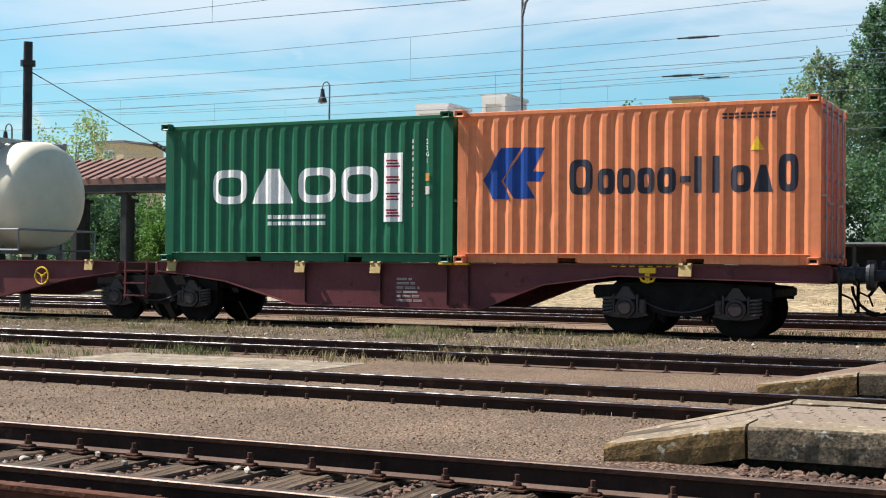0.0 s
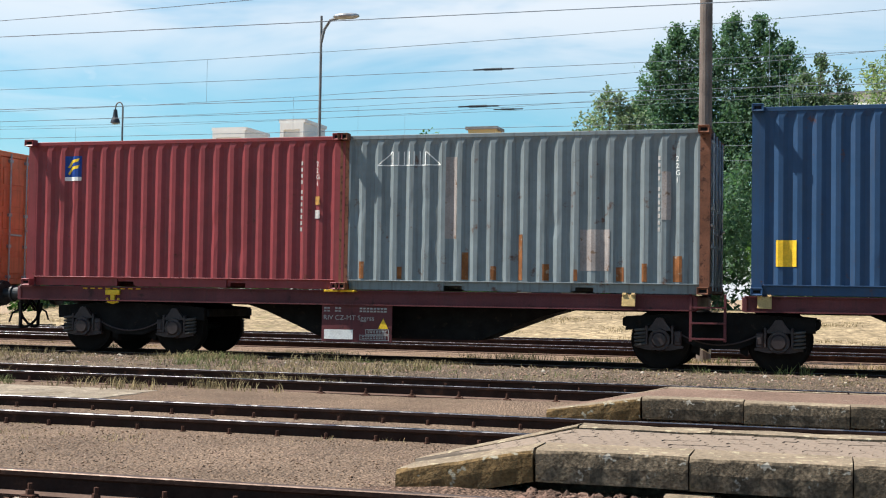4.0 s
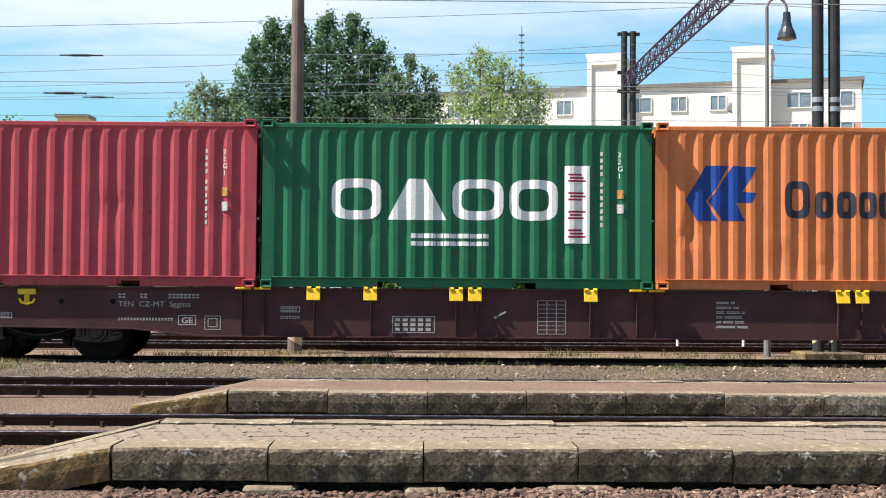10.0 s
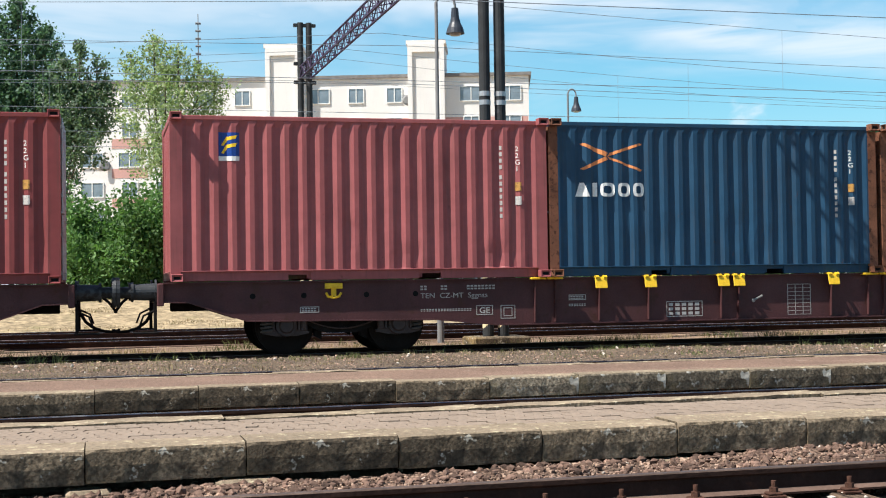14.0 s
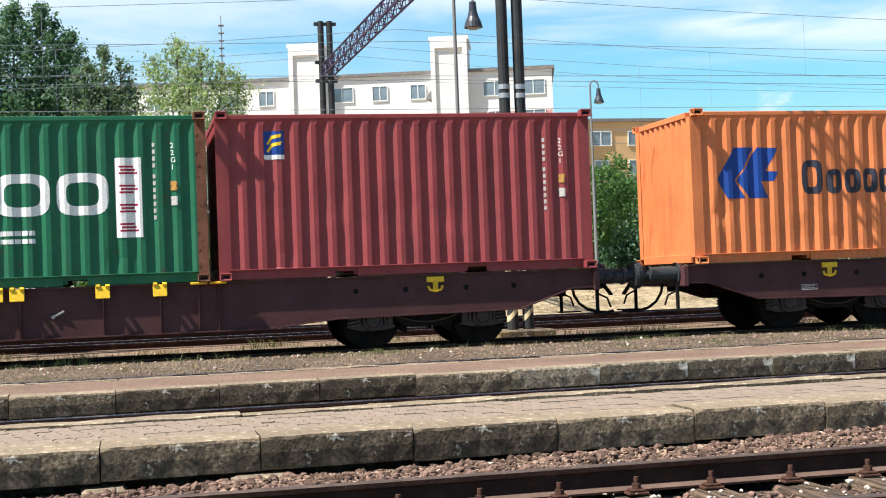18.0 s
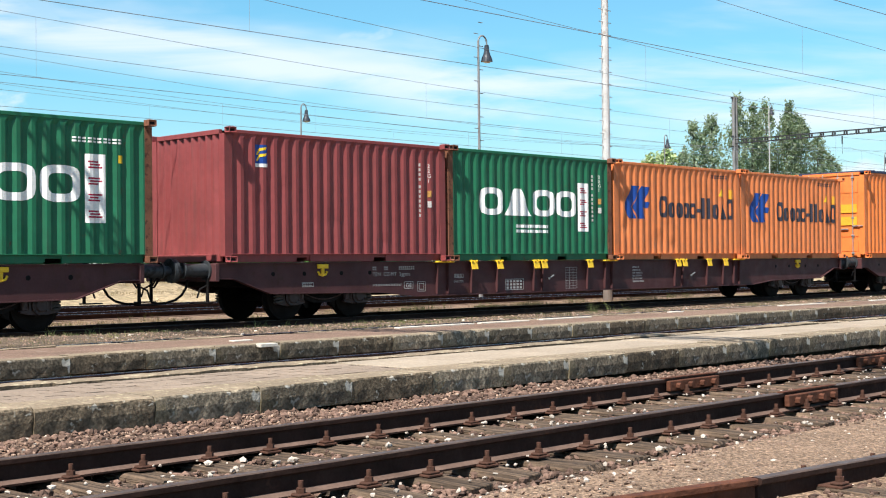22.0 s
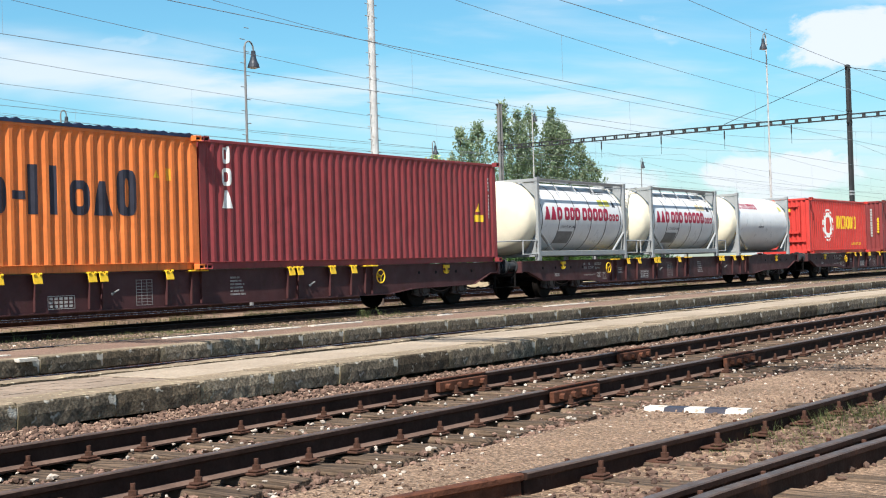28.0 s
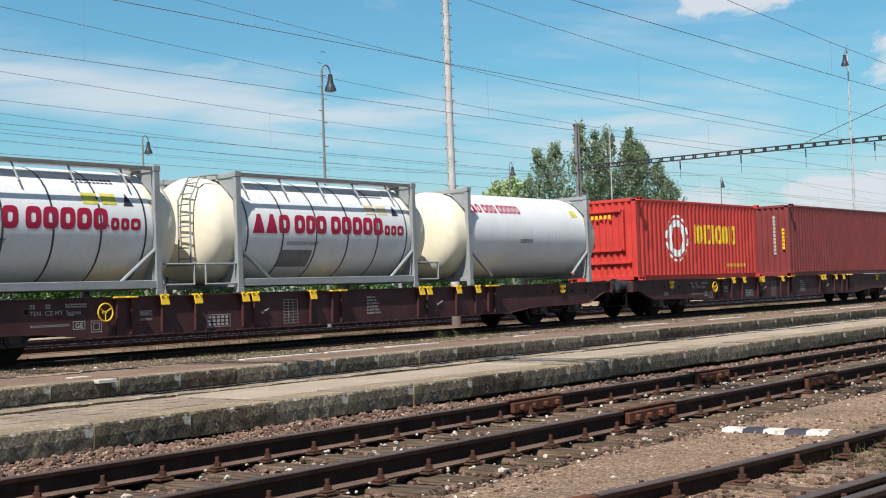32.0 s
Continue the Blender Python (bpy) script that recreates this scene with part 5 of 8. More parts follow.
def ends_of(w, x, flip, reach):
    me = buffer_mesh(reach)
    m = Matrix.Diagonal((-1, -1, 1, 1)) if flip else Matrix()
    for y in (-0.875, 0.875):
        put("buffer", me, w, "", Matrix.Translation((x, y, 1.02)) @ m)
    put("screw_coupling", CACHE["coupling"], w, "", Matrix.Translation((x, 0, 0.98)) @ m)
    put("brake_hose", CACHE["hose0"], w, "", Matrix.Translation((x, 0, 0.82)) @ m)
    for k in ("grip0", "grip1"):
        put("shunter_grip", CACHE[k], w, "", Matrix.Translation((x, 0, 0.86)) @ m)


def sill_part(w, outline, material, y=1.09, top=1.140, flange=0.07):
    """Both deep side sills: a web cut to an outline, with a flange along its lower edge."""
    for side in (-1, 1):
        bm = bmesh.new()
        prism(bm, outline + [(outline[-1][0], top), (outline[0][0], top)], "y", side * y - 0.008, side * y + 0.008)
        part("side_sill", bm, material, w)
        bm = bmesh.new()
        lo = [(x, z - 0.018) for x, z in outline]
        hi = [(x, z + 0.002) for x, z in outline[::-1]]
        prism(bm, lo + hi, "y", side * y - flange, side * y + flange)
        part("sill_flange", bm, material, w)
        bm = bmesh.new()
        box(bm, outline[0][0], outline[-1][0], side * y - 0.07, side * y + 0.07, top, top + 0.022)
        part("deck_rail", bm, material, w)


def tab_mesh(kind):
    if "y_" + kind not in CACHE:
        bm = bmesh.new()
        if kind in ("tab", "worn"):
            m = pose(0, 0, 0, -12)
            box(bm, -0.105, 0.105, -0.02, 0.0, -0.185, 0.0, 0.005, m)
            for x in (-0.07, 0.07):
                cyl(bm, (x - 0.03, -0.02, 0.005), (x + 0.03, -0.02, 0.005), 0.028, 8)
                box(bm, x - 0.03, x + 0.03, -0.03, 0.14, 0.0, 0.03)
        elif kind == "anchor":
            box(bm, -0.14, 0.14, -0.05, 0.0, -0.09, 0.0, 0.008)
            box(bm, -0.04, 0.04, -0.04, 0.0, -0.21, -0.09, 0.006)
            tube(bm, [(-0.12, -0.02, -0.15), (-0.09, -0.02, -0.21), (0, -0.02, -0.235), (0.09, -0.02, -0.21), (0.12, -0.02, -0.15)], 0.022, 6)
        elif kind == "strip":
            box(bm, -0.27, -0.02, -0.06, 0.3, 0.0, 0.035, 0.006)
            box(bm, 0.02, 0.27, -0.06, 0.3, 0.0, 0.035, 0.006)
        elif kind == "wheel":
            n = 24
            pts = [(0.17 * math.cos(2 * math.pi * i / n), -0.05, 0.17 * math.sin(2 * math.pi * i / n)) for i in range(n + 1)]
            tube(bm, pts, 0.016, 6)
            for i in range(3):
                a = i * 2.1 + 0.5
                cyl(bm, (0, -0.05, 0), (0.17 * math.cos(a), -0.05, 0.17 * math.sin(a)), 0.011, 6)
            cyl(bm, (0, -0.06, 0), (0, 0.1, 0), 0.03, 8)
        CACHE["y_" + kind] = mesh_of({"tab": "stop_flap", "worn": "stop_flap", "anchor": "lashing_hook", "strip": "spigot_plate", "wheel": "handbrake_wheel"}[kind], bm, WORNYELLOW if kind == "worn" else YELLOW)
    return CACHE["y_" + kind]


def rib_mesh(h):
    k = "rib%.2f" % h
    if k not in CACHE:
        bm = bmesh.new()
        prism(bm, [(0, 0), (-0.09, 0), (-0.06, -h), (0, -h)], "x", -0.006, 0.006)
        CACHE[k] = mesh_of("rib", bm, WAGON)
    return CACHE[k]


def boards(w, y, spec, material=STENCIL):
    for name, make, text in spec:
        bm = bmesh.new()
        bm = make(bm) or bm
        bm.transform(Matrix.Translation((0, -y - 0.012, 0)))
        ob = part(name, bm, material, w, text)
        tagged(ob, kind="stuff")


def frame_box(bm, x0, z0, x1, z1, t=0.012):
    quad(bm, x0, z0, x1, z0 + t)
    quad(bm, x0, z1 - t, x1, z1)
    quad(bm, x0, z0 + t, x0 + t, z1 - t)
    quad(bm, x1 - t, z0 + t, x1, z1 - t)


WLEN = 24.74
BOTTOM = [(0, 0.87), (0.42, 0.86), (0.76, 0.74), (1.31, 0.555), (4.3, 0.52), (5.4, 0.41)]


def long_wagon(s, wheel, reach0, reach1):
    w = thing("container_wagon", "brown flat container wagon with deep sills and yellow stops", "wagon",
              pose(s, TRAIN_Y, 0), "wagons of the train")
    line = BOTTOM + [(WLEN - x, z) for x, z in BOTTOM[::-1]]
    sill_part(w, line, WAGON)
    bm = bmesh.new()
    for x in (0.1, 3.0, 6.2, 9.3, 12.37, 15.4, 18.54, 21.7, WLEN - 0.1):
        box(bm, x - 0.1, x + 0.1, -0.92, 0.92, 0.95, 1.11, 0.01)
    box(bm, 0.2, WLEN - 0.2, -0.16, 0.16, 0.70, 1.0, 0.01)
    box(bm, 5.4, WLEN - 5.4, -0.9, 0.9, 0.43, 0.46)
    box(bm, 9.5, 12.0, -0.6, 0.6, 0.46, 0.9, 0.05)
    pieces("cross_beam", bm, BLACK, w)
    for x in (0, WLEN):
        bm = bmesh.new()
        box(bm, x - 0.05, x + 0.05, -1.18, 1.18, 0.80, 1.15, 0.015)
        part("headstock", bm, WAGON, w)
    for x in (6.18, 12.30, 18.45):
        put("spigot_plate", tab_mesh("strip"), w, "", pose(x, -1.2, 1.13))
    for x in (7.12, 8.0, 9.33, 9.62, 11.42, 15.35, 15.65, 16.88, 17.72):
        put("stop_flap", tab_mesh("tab"), w, "yellow folding stop", pose(x, -1.22, 1.15))
    for x in (2.67, 22.03):
        put("lashing_hook", tab_mesh("anchor"), w, "yellow lashing hook", pose(x, -1.10, 1.12))
    for x in (6.0, 6.35, 7.12, 8.0, 9.33, 9.66, 11.42, 12.15, 12.45, 15.3, 15.68, 16.88, 17.72, 18.3, 18.6):
        put("rib", rib_mesh(0.68), w, "", pose(x, -1.095, 1.115))
    if wheel:
        put("handbrake_wheel", tab_mesh("wheel"), w, "yellow handbrake wheel", pose(5.7 if wheel == 1 else 18.9, -1.14, 0.87))

    def table(bm):
        frame_box(bm, 8.34, 0.47, 9.0, 0.73)
        for i in range(3):
            for j in range(5):
                quad(bm, 8.38 + j * 0.12, 0.50 + i * 0.075, 8.46 + j * 0.12, 0.55 + i * 0.075)

    def grid(bm):
        for k in range(9):
            quad(bm, 10.6, 0.46 + k * 0.065, 11.05, 0.468 + k * 0.065)
        for k in range(4):
            quad(bm, 10.6 + k * 0.146, 0.46, 10.612 + k * 0.146, 0.98)

    def number(bm):
        word_bars(bm, 4.08, 0.985, 0.07, (0.045, 0.045, -0.2, 0.045, 0.045, -0.3) + (0.045,) * 8, 0.016)
    spec = [("wagon_number", number, "white number bars"), ("country_mark", words_at(4.08, 0.855, "TEN  CZ-MT  Sggnss", 0.115, 0, 1.12), "white lettering"),
            ("company_line", lambda bm: word_bars(bm, 4.08, 0.64, 0.04, (0.03,) * 18, 0.018) and None, "small white bars"),
            ("gauge_mark", words_at(5.06, 0.60, "GE", 0.13, 0.002, 0.18), "white lettering"),
            ("gauge_frame", lambda bm: (frame_box(bm, 5.01, 0.57, 5.29, 0.725), frame_box(bm, 5.42, 0.50, 5.67, 0.72), frame_box(bm, 5.47, 0.54, 5.62, 0.68),
                                         frame_box(bm, 2.14, 0.66, 2.44, 0.755), word_bars(bm, 2.17, 0.68, 0.055, (0.035,) * 5, 0.012))[0], "white stencilled frames"),
            ("plate_table", table, "white table"), ("load_grid", grid, "white load grid"),
            ("small_frame", lambda bm: (frame_box(bm, 6.6, 0.78, 6.9, 0.87), word_bars(bm, 6.63, 0.8, 0.05, (0.035,) * 5, 0.012), word_bars(bm, 6.6, 0.68, 0.04, (0.03,) * 7, 0.014))[0],
             "small white frame"),
            ("address_text", lambda bm: [word_bars(bm, 13.4, 0.95 - i * 0.075, 0.035, ((0.2, 0.07), (0.24, 0.09), (0.13, 0.21, 0.05), (0.1, 0.28), (0.08, 0.16, 0.14), (0.3, 0.17))[i], 0.03) for i in range(6)] and None, "small white bars")]
    boards(w, 1.09, spec)
    # discs on the sill; the dark inside of holes is their colour
    bm = bmesh.new()
    for x in (1.4, 2.2, 3.2, 4.0):
        cyl(bm, (x, -1.105, 0.93), (x, -1.09, 0.93), 0.045, 12)
        cyl(bm, (WLEN - x, -1.105, 0.93), (WLEN - x, -1.09, 0.93), 0.045, 12)
    pieces("sill_hole", bm, DARK, w)
    for x in (9.95, 16.15):
        bm = bmesh.new()
        cyl(bm, (x, -1.10, 0.72), (x + 0.16, -1.13, 0.80), 0.018, 6)
        cyl(bm, (x, -1.03, 0.72), (x, -1.13, 0.72), 0.03, 8)
        part("change_over_lever", bm, MASTGREY, w)
    sets = bogie(w, 2.83) + bogie(w, WLEN - 2.83)
    ends_of(w, -0.05, False, reach0)
    ends_of(w, WLEN + 0.05, True, reach1)
    return w, s, sets


def articulated(s, label, halves, bogies, material, x0, x1, reach0, reach1):
    """A wagon of two frames that share their middle bogie."""
    w = thing("container_wagon", label, "wagon", pose(s, TRAIN_Y, 0), "wagons of the train")
    for half in halves:
        line = half["line"]
        sill_part(w, line, half.get("paint", material))
        bm = bmesh.new()
        a, b = line[0][0], line[-1][0]
        k = 6
        for i in range(k + 1):
            x = a + 0.1 + (b - a - 0.2) * i / k
            box(bm, x - 0.08, x + 0.08, -0.92, 0.92, 0.95, 1.11, 0.01)
        box(bm, a + 0.1, b - 0.1, -0.16, 0.16, 0.88, 1.05, 0.01)
        pieces("cross_beam", bm, BLACK, w)
        for x in (a, b):
            bm = bmesh.new()
            box(bm, x - 0.04, x + 0.04, -1.12, 1.12, 0.92, 1.14, 0.012)
            part("headstock", bm, material, w)
        for x in half.get("tabs", ()):
            put("stop_flap", tab_mesh("worn"), w, "dusty yellow folding stop", pose(x, -1.22, 1.15))
        for x in half.get("hooks", ()):
            put("lashing_hook", tab_mesh("anchor"), w, "yellow lashing hook", pose(x, -1.10, 1.11))
            bm = bmesh.new()
            for i in range(8):
                box(bm, x - 0.6 + i * 0.15, x - 0.52 + i * 0.15, -1.12, -1.09, 1.12, 1.15)
            tagged(part("hazard_bar", bm, YELLOW, w, "yellow and black hazard bar"), kind="stuff")
        for x in half.get("strips", ()):
            put("spigot_plate", tab_mesh("strip"), w, "", pose(x, -1.2, 1.13))
        for x in half.get("ribs", ()):
            put("rib", rib_mesh(0.68), w, "", pose(x, -1.095, 1.115))
        if "belly" in half:
            bm = bmesh.new()
            prism(bm, half["belly"], "y", -0.55, 0.55)
            part("belly_beam", bm, BLACK, w, "dark trapezoid belly beam")
        if "lines" in half:
            lx, lz, n = half["lines"]
            boards(w, 1.09, [("address_text", lambda bm: [word_bars(bm, lx, lz - i * 0.075, 0.035, ((0.2, 0.07), (0.24, 0.09), (0.13, 0.21, 0.05), (0.1, 0.28), (0.08, 0.16, 0.14), (0.3, 0.17))[i], 0.03) for i in range(n)] and None, "small white bars")])
    sets = [q for x in bogies for q in bogie(w, x)]
    ends_of(w, x0, False, reach0)
    ends_of(w, x1, True, reach1)
    return w, s, sets


def steps_at(w, x):
    bm = bmesh.new()
    for dx in (-0.26, 0.26):
        box(bm, x + dx - 0.02, x + dx + 0.02, -1.16, -1.12, 0.45, 1.18)
    for z in (0.48, 0.72, 0.96):
        box(bm, x - 0.26, x + 0.26, -1.22, -1.02, z, z + 0.025)
    part("foot_steps", bm, WAGONRED, w, "maroon foot steps")


WAGONS = []
wa = articulated(-30.3, "maroon articulated container wagon with arched sills, on black bogies",
                 [dict(line=[(0.3, 0.93), (4.0, 0.93), (6.2, 0.42), (10.2, 0.42), (12.0, 0.80), (13.2, 0.95)], tabs=(5.0, 12.6), ribs=(8.0,)),
                  dict(line=[(14.15, 0.98), (15.0, 0.90), (15.75, 0.80), (17.25, 0.40), (20.95, 0.38), (22.1, 0.82), (23.4, 0.98), (26.75, 0.90)],
                       tabs=(14.6, 17.45, 19.0, 24.55), strips=(20.5,), ribs=(17.5, 19.05, 20.35, 20.75), hooks=(23.9,), lines=(19.35, 0.86, 6))],
                 (1.9, 14.9 - 0.9, 24.4), WAGONRED, 0.25, 26.85, 0.60, 0.47)
WAGONS.append(wa)
steps_at(wa[0], 13.68)
put("handbrake_wheel", tab_mesh("wheel"), wa[0], "yellow handbrake wheel", pose(11.35, -1.14, 0.85))
wb = articulated(-2.45, "dark maroon articulated wagon with low sills and belly beams",
                 [dict(line=[(0.0, 0.93), (12.0, 0.93)], belly=[(3.5, 1.1), (4.6, 0.78), (5.6, 0.36), (8.4, 0.36), (9.5, 0.78), (10.6, 1.1)], tabs=(11.0,), strips=(6.2,), hooks=(1.9,)),
                  dict(line=[(12.75, 0.93), (25.05, 0.93)], belly=[(14.3, 1.0), (15.9, 0.34), (19.7, 0.35), (21.2, 1.0)], tabs=(13.05, 18.70, 19.05), hooks=(22.9,), lines=(17.0, 1.04, 2))],
                 (2.15, 12.35, 22.85), WAGONRED, -0.05, 25.10, 0.47, 0.597)
WAGONS.append(wb)
steps_at(wb[0], 12.2)
bm = bmesh.new()
box(bm, 5.84, 7.08, -1.10, -1.08, 0.30, 0.925, 0.006)
part("sign_board", bm, WAGONRED, wb[0], "maroon board with wagon data")
boards(wb[0], 1.095, [("wagon_number", lambda bm: word_bars(bm, 5.88, 0.80, 0.075, (0.045, 0.045, -0.06, 0.045, 0.045, -0.3) + (0.045,) * 8, 0.016) and None, "white number bars"),
                      ("country_mark", words_at(5.87, 0.665, "RIV CZ-MT Sggrss", 0.115, 0, 0.90), "white lettering"),
                      ("data_frame", lambda bm: (frame_box(bm, 6.62, 0.43, 7.03, 0.52), frame_box(bm, 6.52, 0.335, 7.03, 0.425), word_bars(bm, 6.66, 0.455, 0.045, (0.035,) * 7, 0.014),
                                                  word_bars(bm, 6.56, 0.36, 0.045, (0.035,) * 9, 0.014))[0], "white stencilled frames")])
bm = bmesh.new()
quad(bm, 5.89, 0.345, 6.40, 0.505)
bm.transform(Matrix.Translation((0, -1.107, 0)))
part("white_panel", bm, WHITE, wb[0], "blank white panel")
bm = bmesh.new()
shape(bm, [(6.84, 0.53), (7.02, 0.53), (6.93, 0.70)])
bm.transform(Matrix.Translation((0, -1.107, 0)))
part("warning_triangle", bm, YELLOW, wb[0], "yellow warning triangle")
for s, wheel, r0, r1 in ((23.90, 0, 0.597, 0.602), (49.95, 0, 0.602, 0.737), (76.27, 0, 0.737, 0.777), (102.67, 0, 0.777, 0.667), (128.85, 2, 0.667, 0.602), (154.90, 1, 0.602, 0.602), (180.95, 1, 0.602, 0.60)):
    WAGONS.append(long_wagon(s, wheel, r0, r1))


def motions():
    """The train rolls to the left and gathers speed; its wheels turn with it."""
    ts = [t for t, _ in ROLL]
    xs = [x for _, x in ROLL]
    for ob, s in MOVING:
        z = ob.matrix_basis.translation.z
        walk(ob, [(t, pose(s + x, TRAIN_Y, z)) for t, x in ROLL])
    fine = [i / 10 for i in range(321)]
    for w, s, sets in WAGONS:
        walk(w, [(t, pose(s + x, TRAIN_Y, 0)) for t, x in ROLL])
        for q in sets:
            at = q.matrix_basis.translation.copy()
            walk(q, [(t, pose(at.x, at.y, at.z, 0, math.degrees(float(np.interp(t, ts, xs)) / 0.46) % 360, 0)) for t in fine])


# ---------------------------------------------------------------- ground
def sheet(name, x0, x1, y0, y1, z, material, label, step=2.0, rough=0.02, kind="structure"):
    """A gently uneven sheet of ground."""
    nx, ny = max(2, int((x1 - x0) / step) + 1), max(2, int((y1 - y0) / min(step, 0.5)) + 1)
    bm = bmesh.new()
    rows = []
    for j in range(ny):
        y = y0 + (y1 - y0) * j / (ny - 1)
        rows.append([bm.verts.new((x, y, z + rough * noise.noise(Vector((x * 0.7, y * 0.9, 3.1)))))
                     for x in (x0 + (x1 - x0) * i / (nx - 1) for i in range(nx))])
    for a, b in zip(rows, rows[1:]):
        for i in range(nx - 1):
            bm.faces.new((a[i], a[i + 1], b[i + 1], b[i]))
    return tagged(part(name, bm, material, None, smooth=True), label, "ground", "", kind)


bm = bmesh.new()
bmesh.ops.create_grid(bm, x_segments=60, y_segments=60, size=1500, matrix=Matrix.Translation((0, 0, -0.24)))
tagged(part("ground", bm, SAND), "dry sandy railway ground reaching the horizon", "ground", "", "structure")
sheet("ground_gravel", -60, 170, -8, 4.75, -0.145, GRAVEL, "tan gravel beside the tracks")
sheet("ground_gravel", -60, 170, 7.62, 13.4, -0.155, DUSTGRAVEL, "tan gravel between the tracks")
sheet("ground_ballast", -60, 170, 4.6, 7.8, -0.215, CINDER, "brown track ballast bed")
sheet("ground_strip", -70, 190, 13.2, 18.3, -0.185, DUSTGRAVEL, "tan gravel and cinder round the rails")
sheet("ground_cinder", -70, 190, 18.1, 25.0, -0.135, CINDER, "grey-brown gravel beside the train's track")
# dark strip that carries the train's shade on the ballast as colour
sheet("ground_dark", -70, 190, 20.45, 23.3, -0.10, UNDERSHADE, "dark ballast under the train, shade put into its colour")

sheet("ground_gravel", -90, 200, 24.9, 35.0, -0.19, GRAVEL, "tan gravel round the far tracks", 3.0)

# loose gravel washed up against the kerb of the near platform
def kerb_gravel_z(x, y):
    rise = np.interp(x, (-3.2, -2.6, -1.0, 1.5, 3.5, 8.0, 11.0, 14.0), (0.0, 0.035, 0.01, 0.05, 0.085, 0.085, 0.055, 0.03))
    up = np.clip((y - 7.25) / 0.75, 0, 1)
    return -0.172 + 0.022 * np.clip((y - 7.1) / 0.3, 0, 1) + rise * up * (0.85 + 0.25 * np.sin(x * 2.3) * np.sin(x * 0.9 + 1.0))


bm = bmesh.new()
rows = [[bm.verts.new((x * 0.12 - 3.2, y, float(kerb_gravel_z(x * 0.12 - 3.2, y)) + 0.016 * noise.noise(Vector((x * 0.4, y * 6, 1.7))))) for x in range(560)] for y in (7.14, 7.3, 7.5, 7.7, 7.9, 8.06, 8.24)]
for a, b in zip(rows, rows[1:]):
    for i in range(559):
        bm.faces.new((a[i], a[i + 1], b[i + 1], b[i]))
tagged(part("ground_shoulder", bm, SHOULDER, None, smooth=True), "reddish fine gravel heaped along the platform kerb", "ground", "", "structure")


# low bank of gravel and weeds along the train's track, sinking beyond the platform's end
def bank_z(x, y):
    crest = np.interp(x, (-34, -8, 9, 14, 22, 200), (0.10, 0.155, 0.145, 0.075, 0.035, 0.03))
    return -0.165 + crest * np.interp(y, (17.75, 18.3, 19.3, 20.3, 20.8), (0.0, 0.75, 1.0, 1.0, 0.2))


bm = bmesh.new()
bank = []
for i in range(226):
    x = -34 + i
    bank.append([bm.verts.new((x, y, bank_z(x, y) + 0.014 * noise.noise(Vector((x * 0.9, y * 2.1, 0.7))))) for y in (17.75, 18.05, 18.3, 18.8, 19.3, 19.8, 20.3, 20.55, 20.8)])
for a, b in zip(bank, bank[1:]):
    for i in range(8):
        bm.faces.new((a[i], b[i], b[i + 1], a[i + 1]))
tagged(part("ground_bank", bm, BANK, None, smooth=True), "low bank of olive-grey gravel beside the train's track", "ground", "", "structure")


# sunburnt field that rises behind the far tracks
def field_z(x, y):
    def ease(v, a, b):
        f = min(max((v - a) / (b - a), 0.0), 1.0)
        return f * f * (3 - 2 * f)
    return -0.235 + 0.86 * ease(y, 35.5, 46) * (1 - ease(y, 64, 70)) * ease(x, -33, -27) * (1 - ease(x, 110, 150))


bm = bmesh.new()
rows_ = []
for j in range(25):
    y = 35.0 + j * 1.5
    rows_.append([bm.verts.new((x, y, field_z(x, y) + 0.05 * noise.noise(Vector((x * 0.35, y * 0.35, 8.2))) * min(1.0, j / 4))) for x in (-36 + 2.5 * i for i in range(76))])
for a, b in zip(rows_, rows_[1:]):
    for i in range(75):
        bm.faces.new((a[i], a[i + 1], b[i + 1], b[i]))
tagged(part("ground_field", bm, FIELD, None, smooth=True), "sunburnt dry grass field rising behind the far tracks", "ground", "", "structure")

PROFILE = [(-0.07, -0.155), (0.07, -0.155), (0.07, -0.143), (0.012, -0.125), (0.010, -0.045), (0.035, -0.032), (0.036, -0.006), (0.028, 0.0),
           (-0.028, 0.0), (-0.036, -0.006), (-0.035, -0.032), (-0.010, -0.045), (-0.012, -0.125), (-0.07, -0.143)]


def rail(parent, pts, name="rail", top=SHINY, side=None):
    """A steel rail swept along (x, y, z) points, with a bright running face."""
    bm = bmesh.new()
    rings = []
    for k, p in enumerate(pts):
        a, b = Vector(pts[max(k - 1, 0)]), Vector(pts[min(k + 1, len(pts) - 1)])
        d = (b - a).normalized()
        across = Vector((-d.y, d.x, 0))
        rings.append([bm.verts.new(Vector(p) + across * u + Vector((0, 0, v))) for u, v in PROFILE])
    n = len(PROFILE)
    for a, b in zip(rings, rings[1:]):
        for i in range(n):
            f = bm.faces.new((a[i], b[i], b[(i + 1) % n], a[(i + 1) % n]))
            # index 2: upper faces of the foot, in the lit tone
            f.material_index = 1 if i in (6, 7, 8) else 2 if i in (2, 12) else 0
    bm.faces.new(rings[0][::-1])
    bm.faces.new(rings[-1])
    bmesh.ops.recalc_face_normals(bm, faces=bm.faces[:])
    return part(name, bm, [side or RAIL, top, RAILFOOT], parent)


def line(x0, x1, y, z=0.0, step=10.0):
    n = int((x1 - x0) / step)
    return [(x0 + (x1 - x0) * i / n, y, z) for i in range(n + 1)]


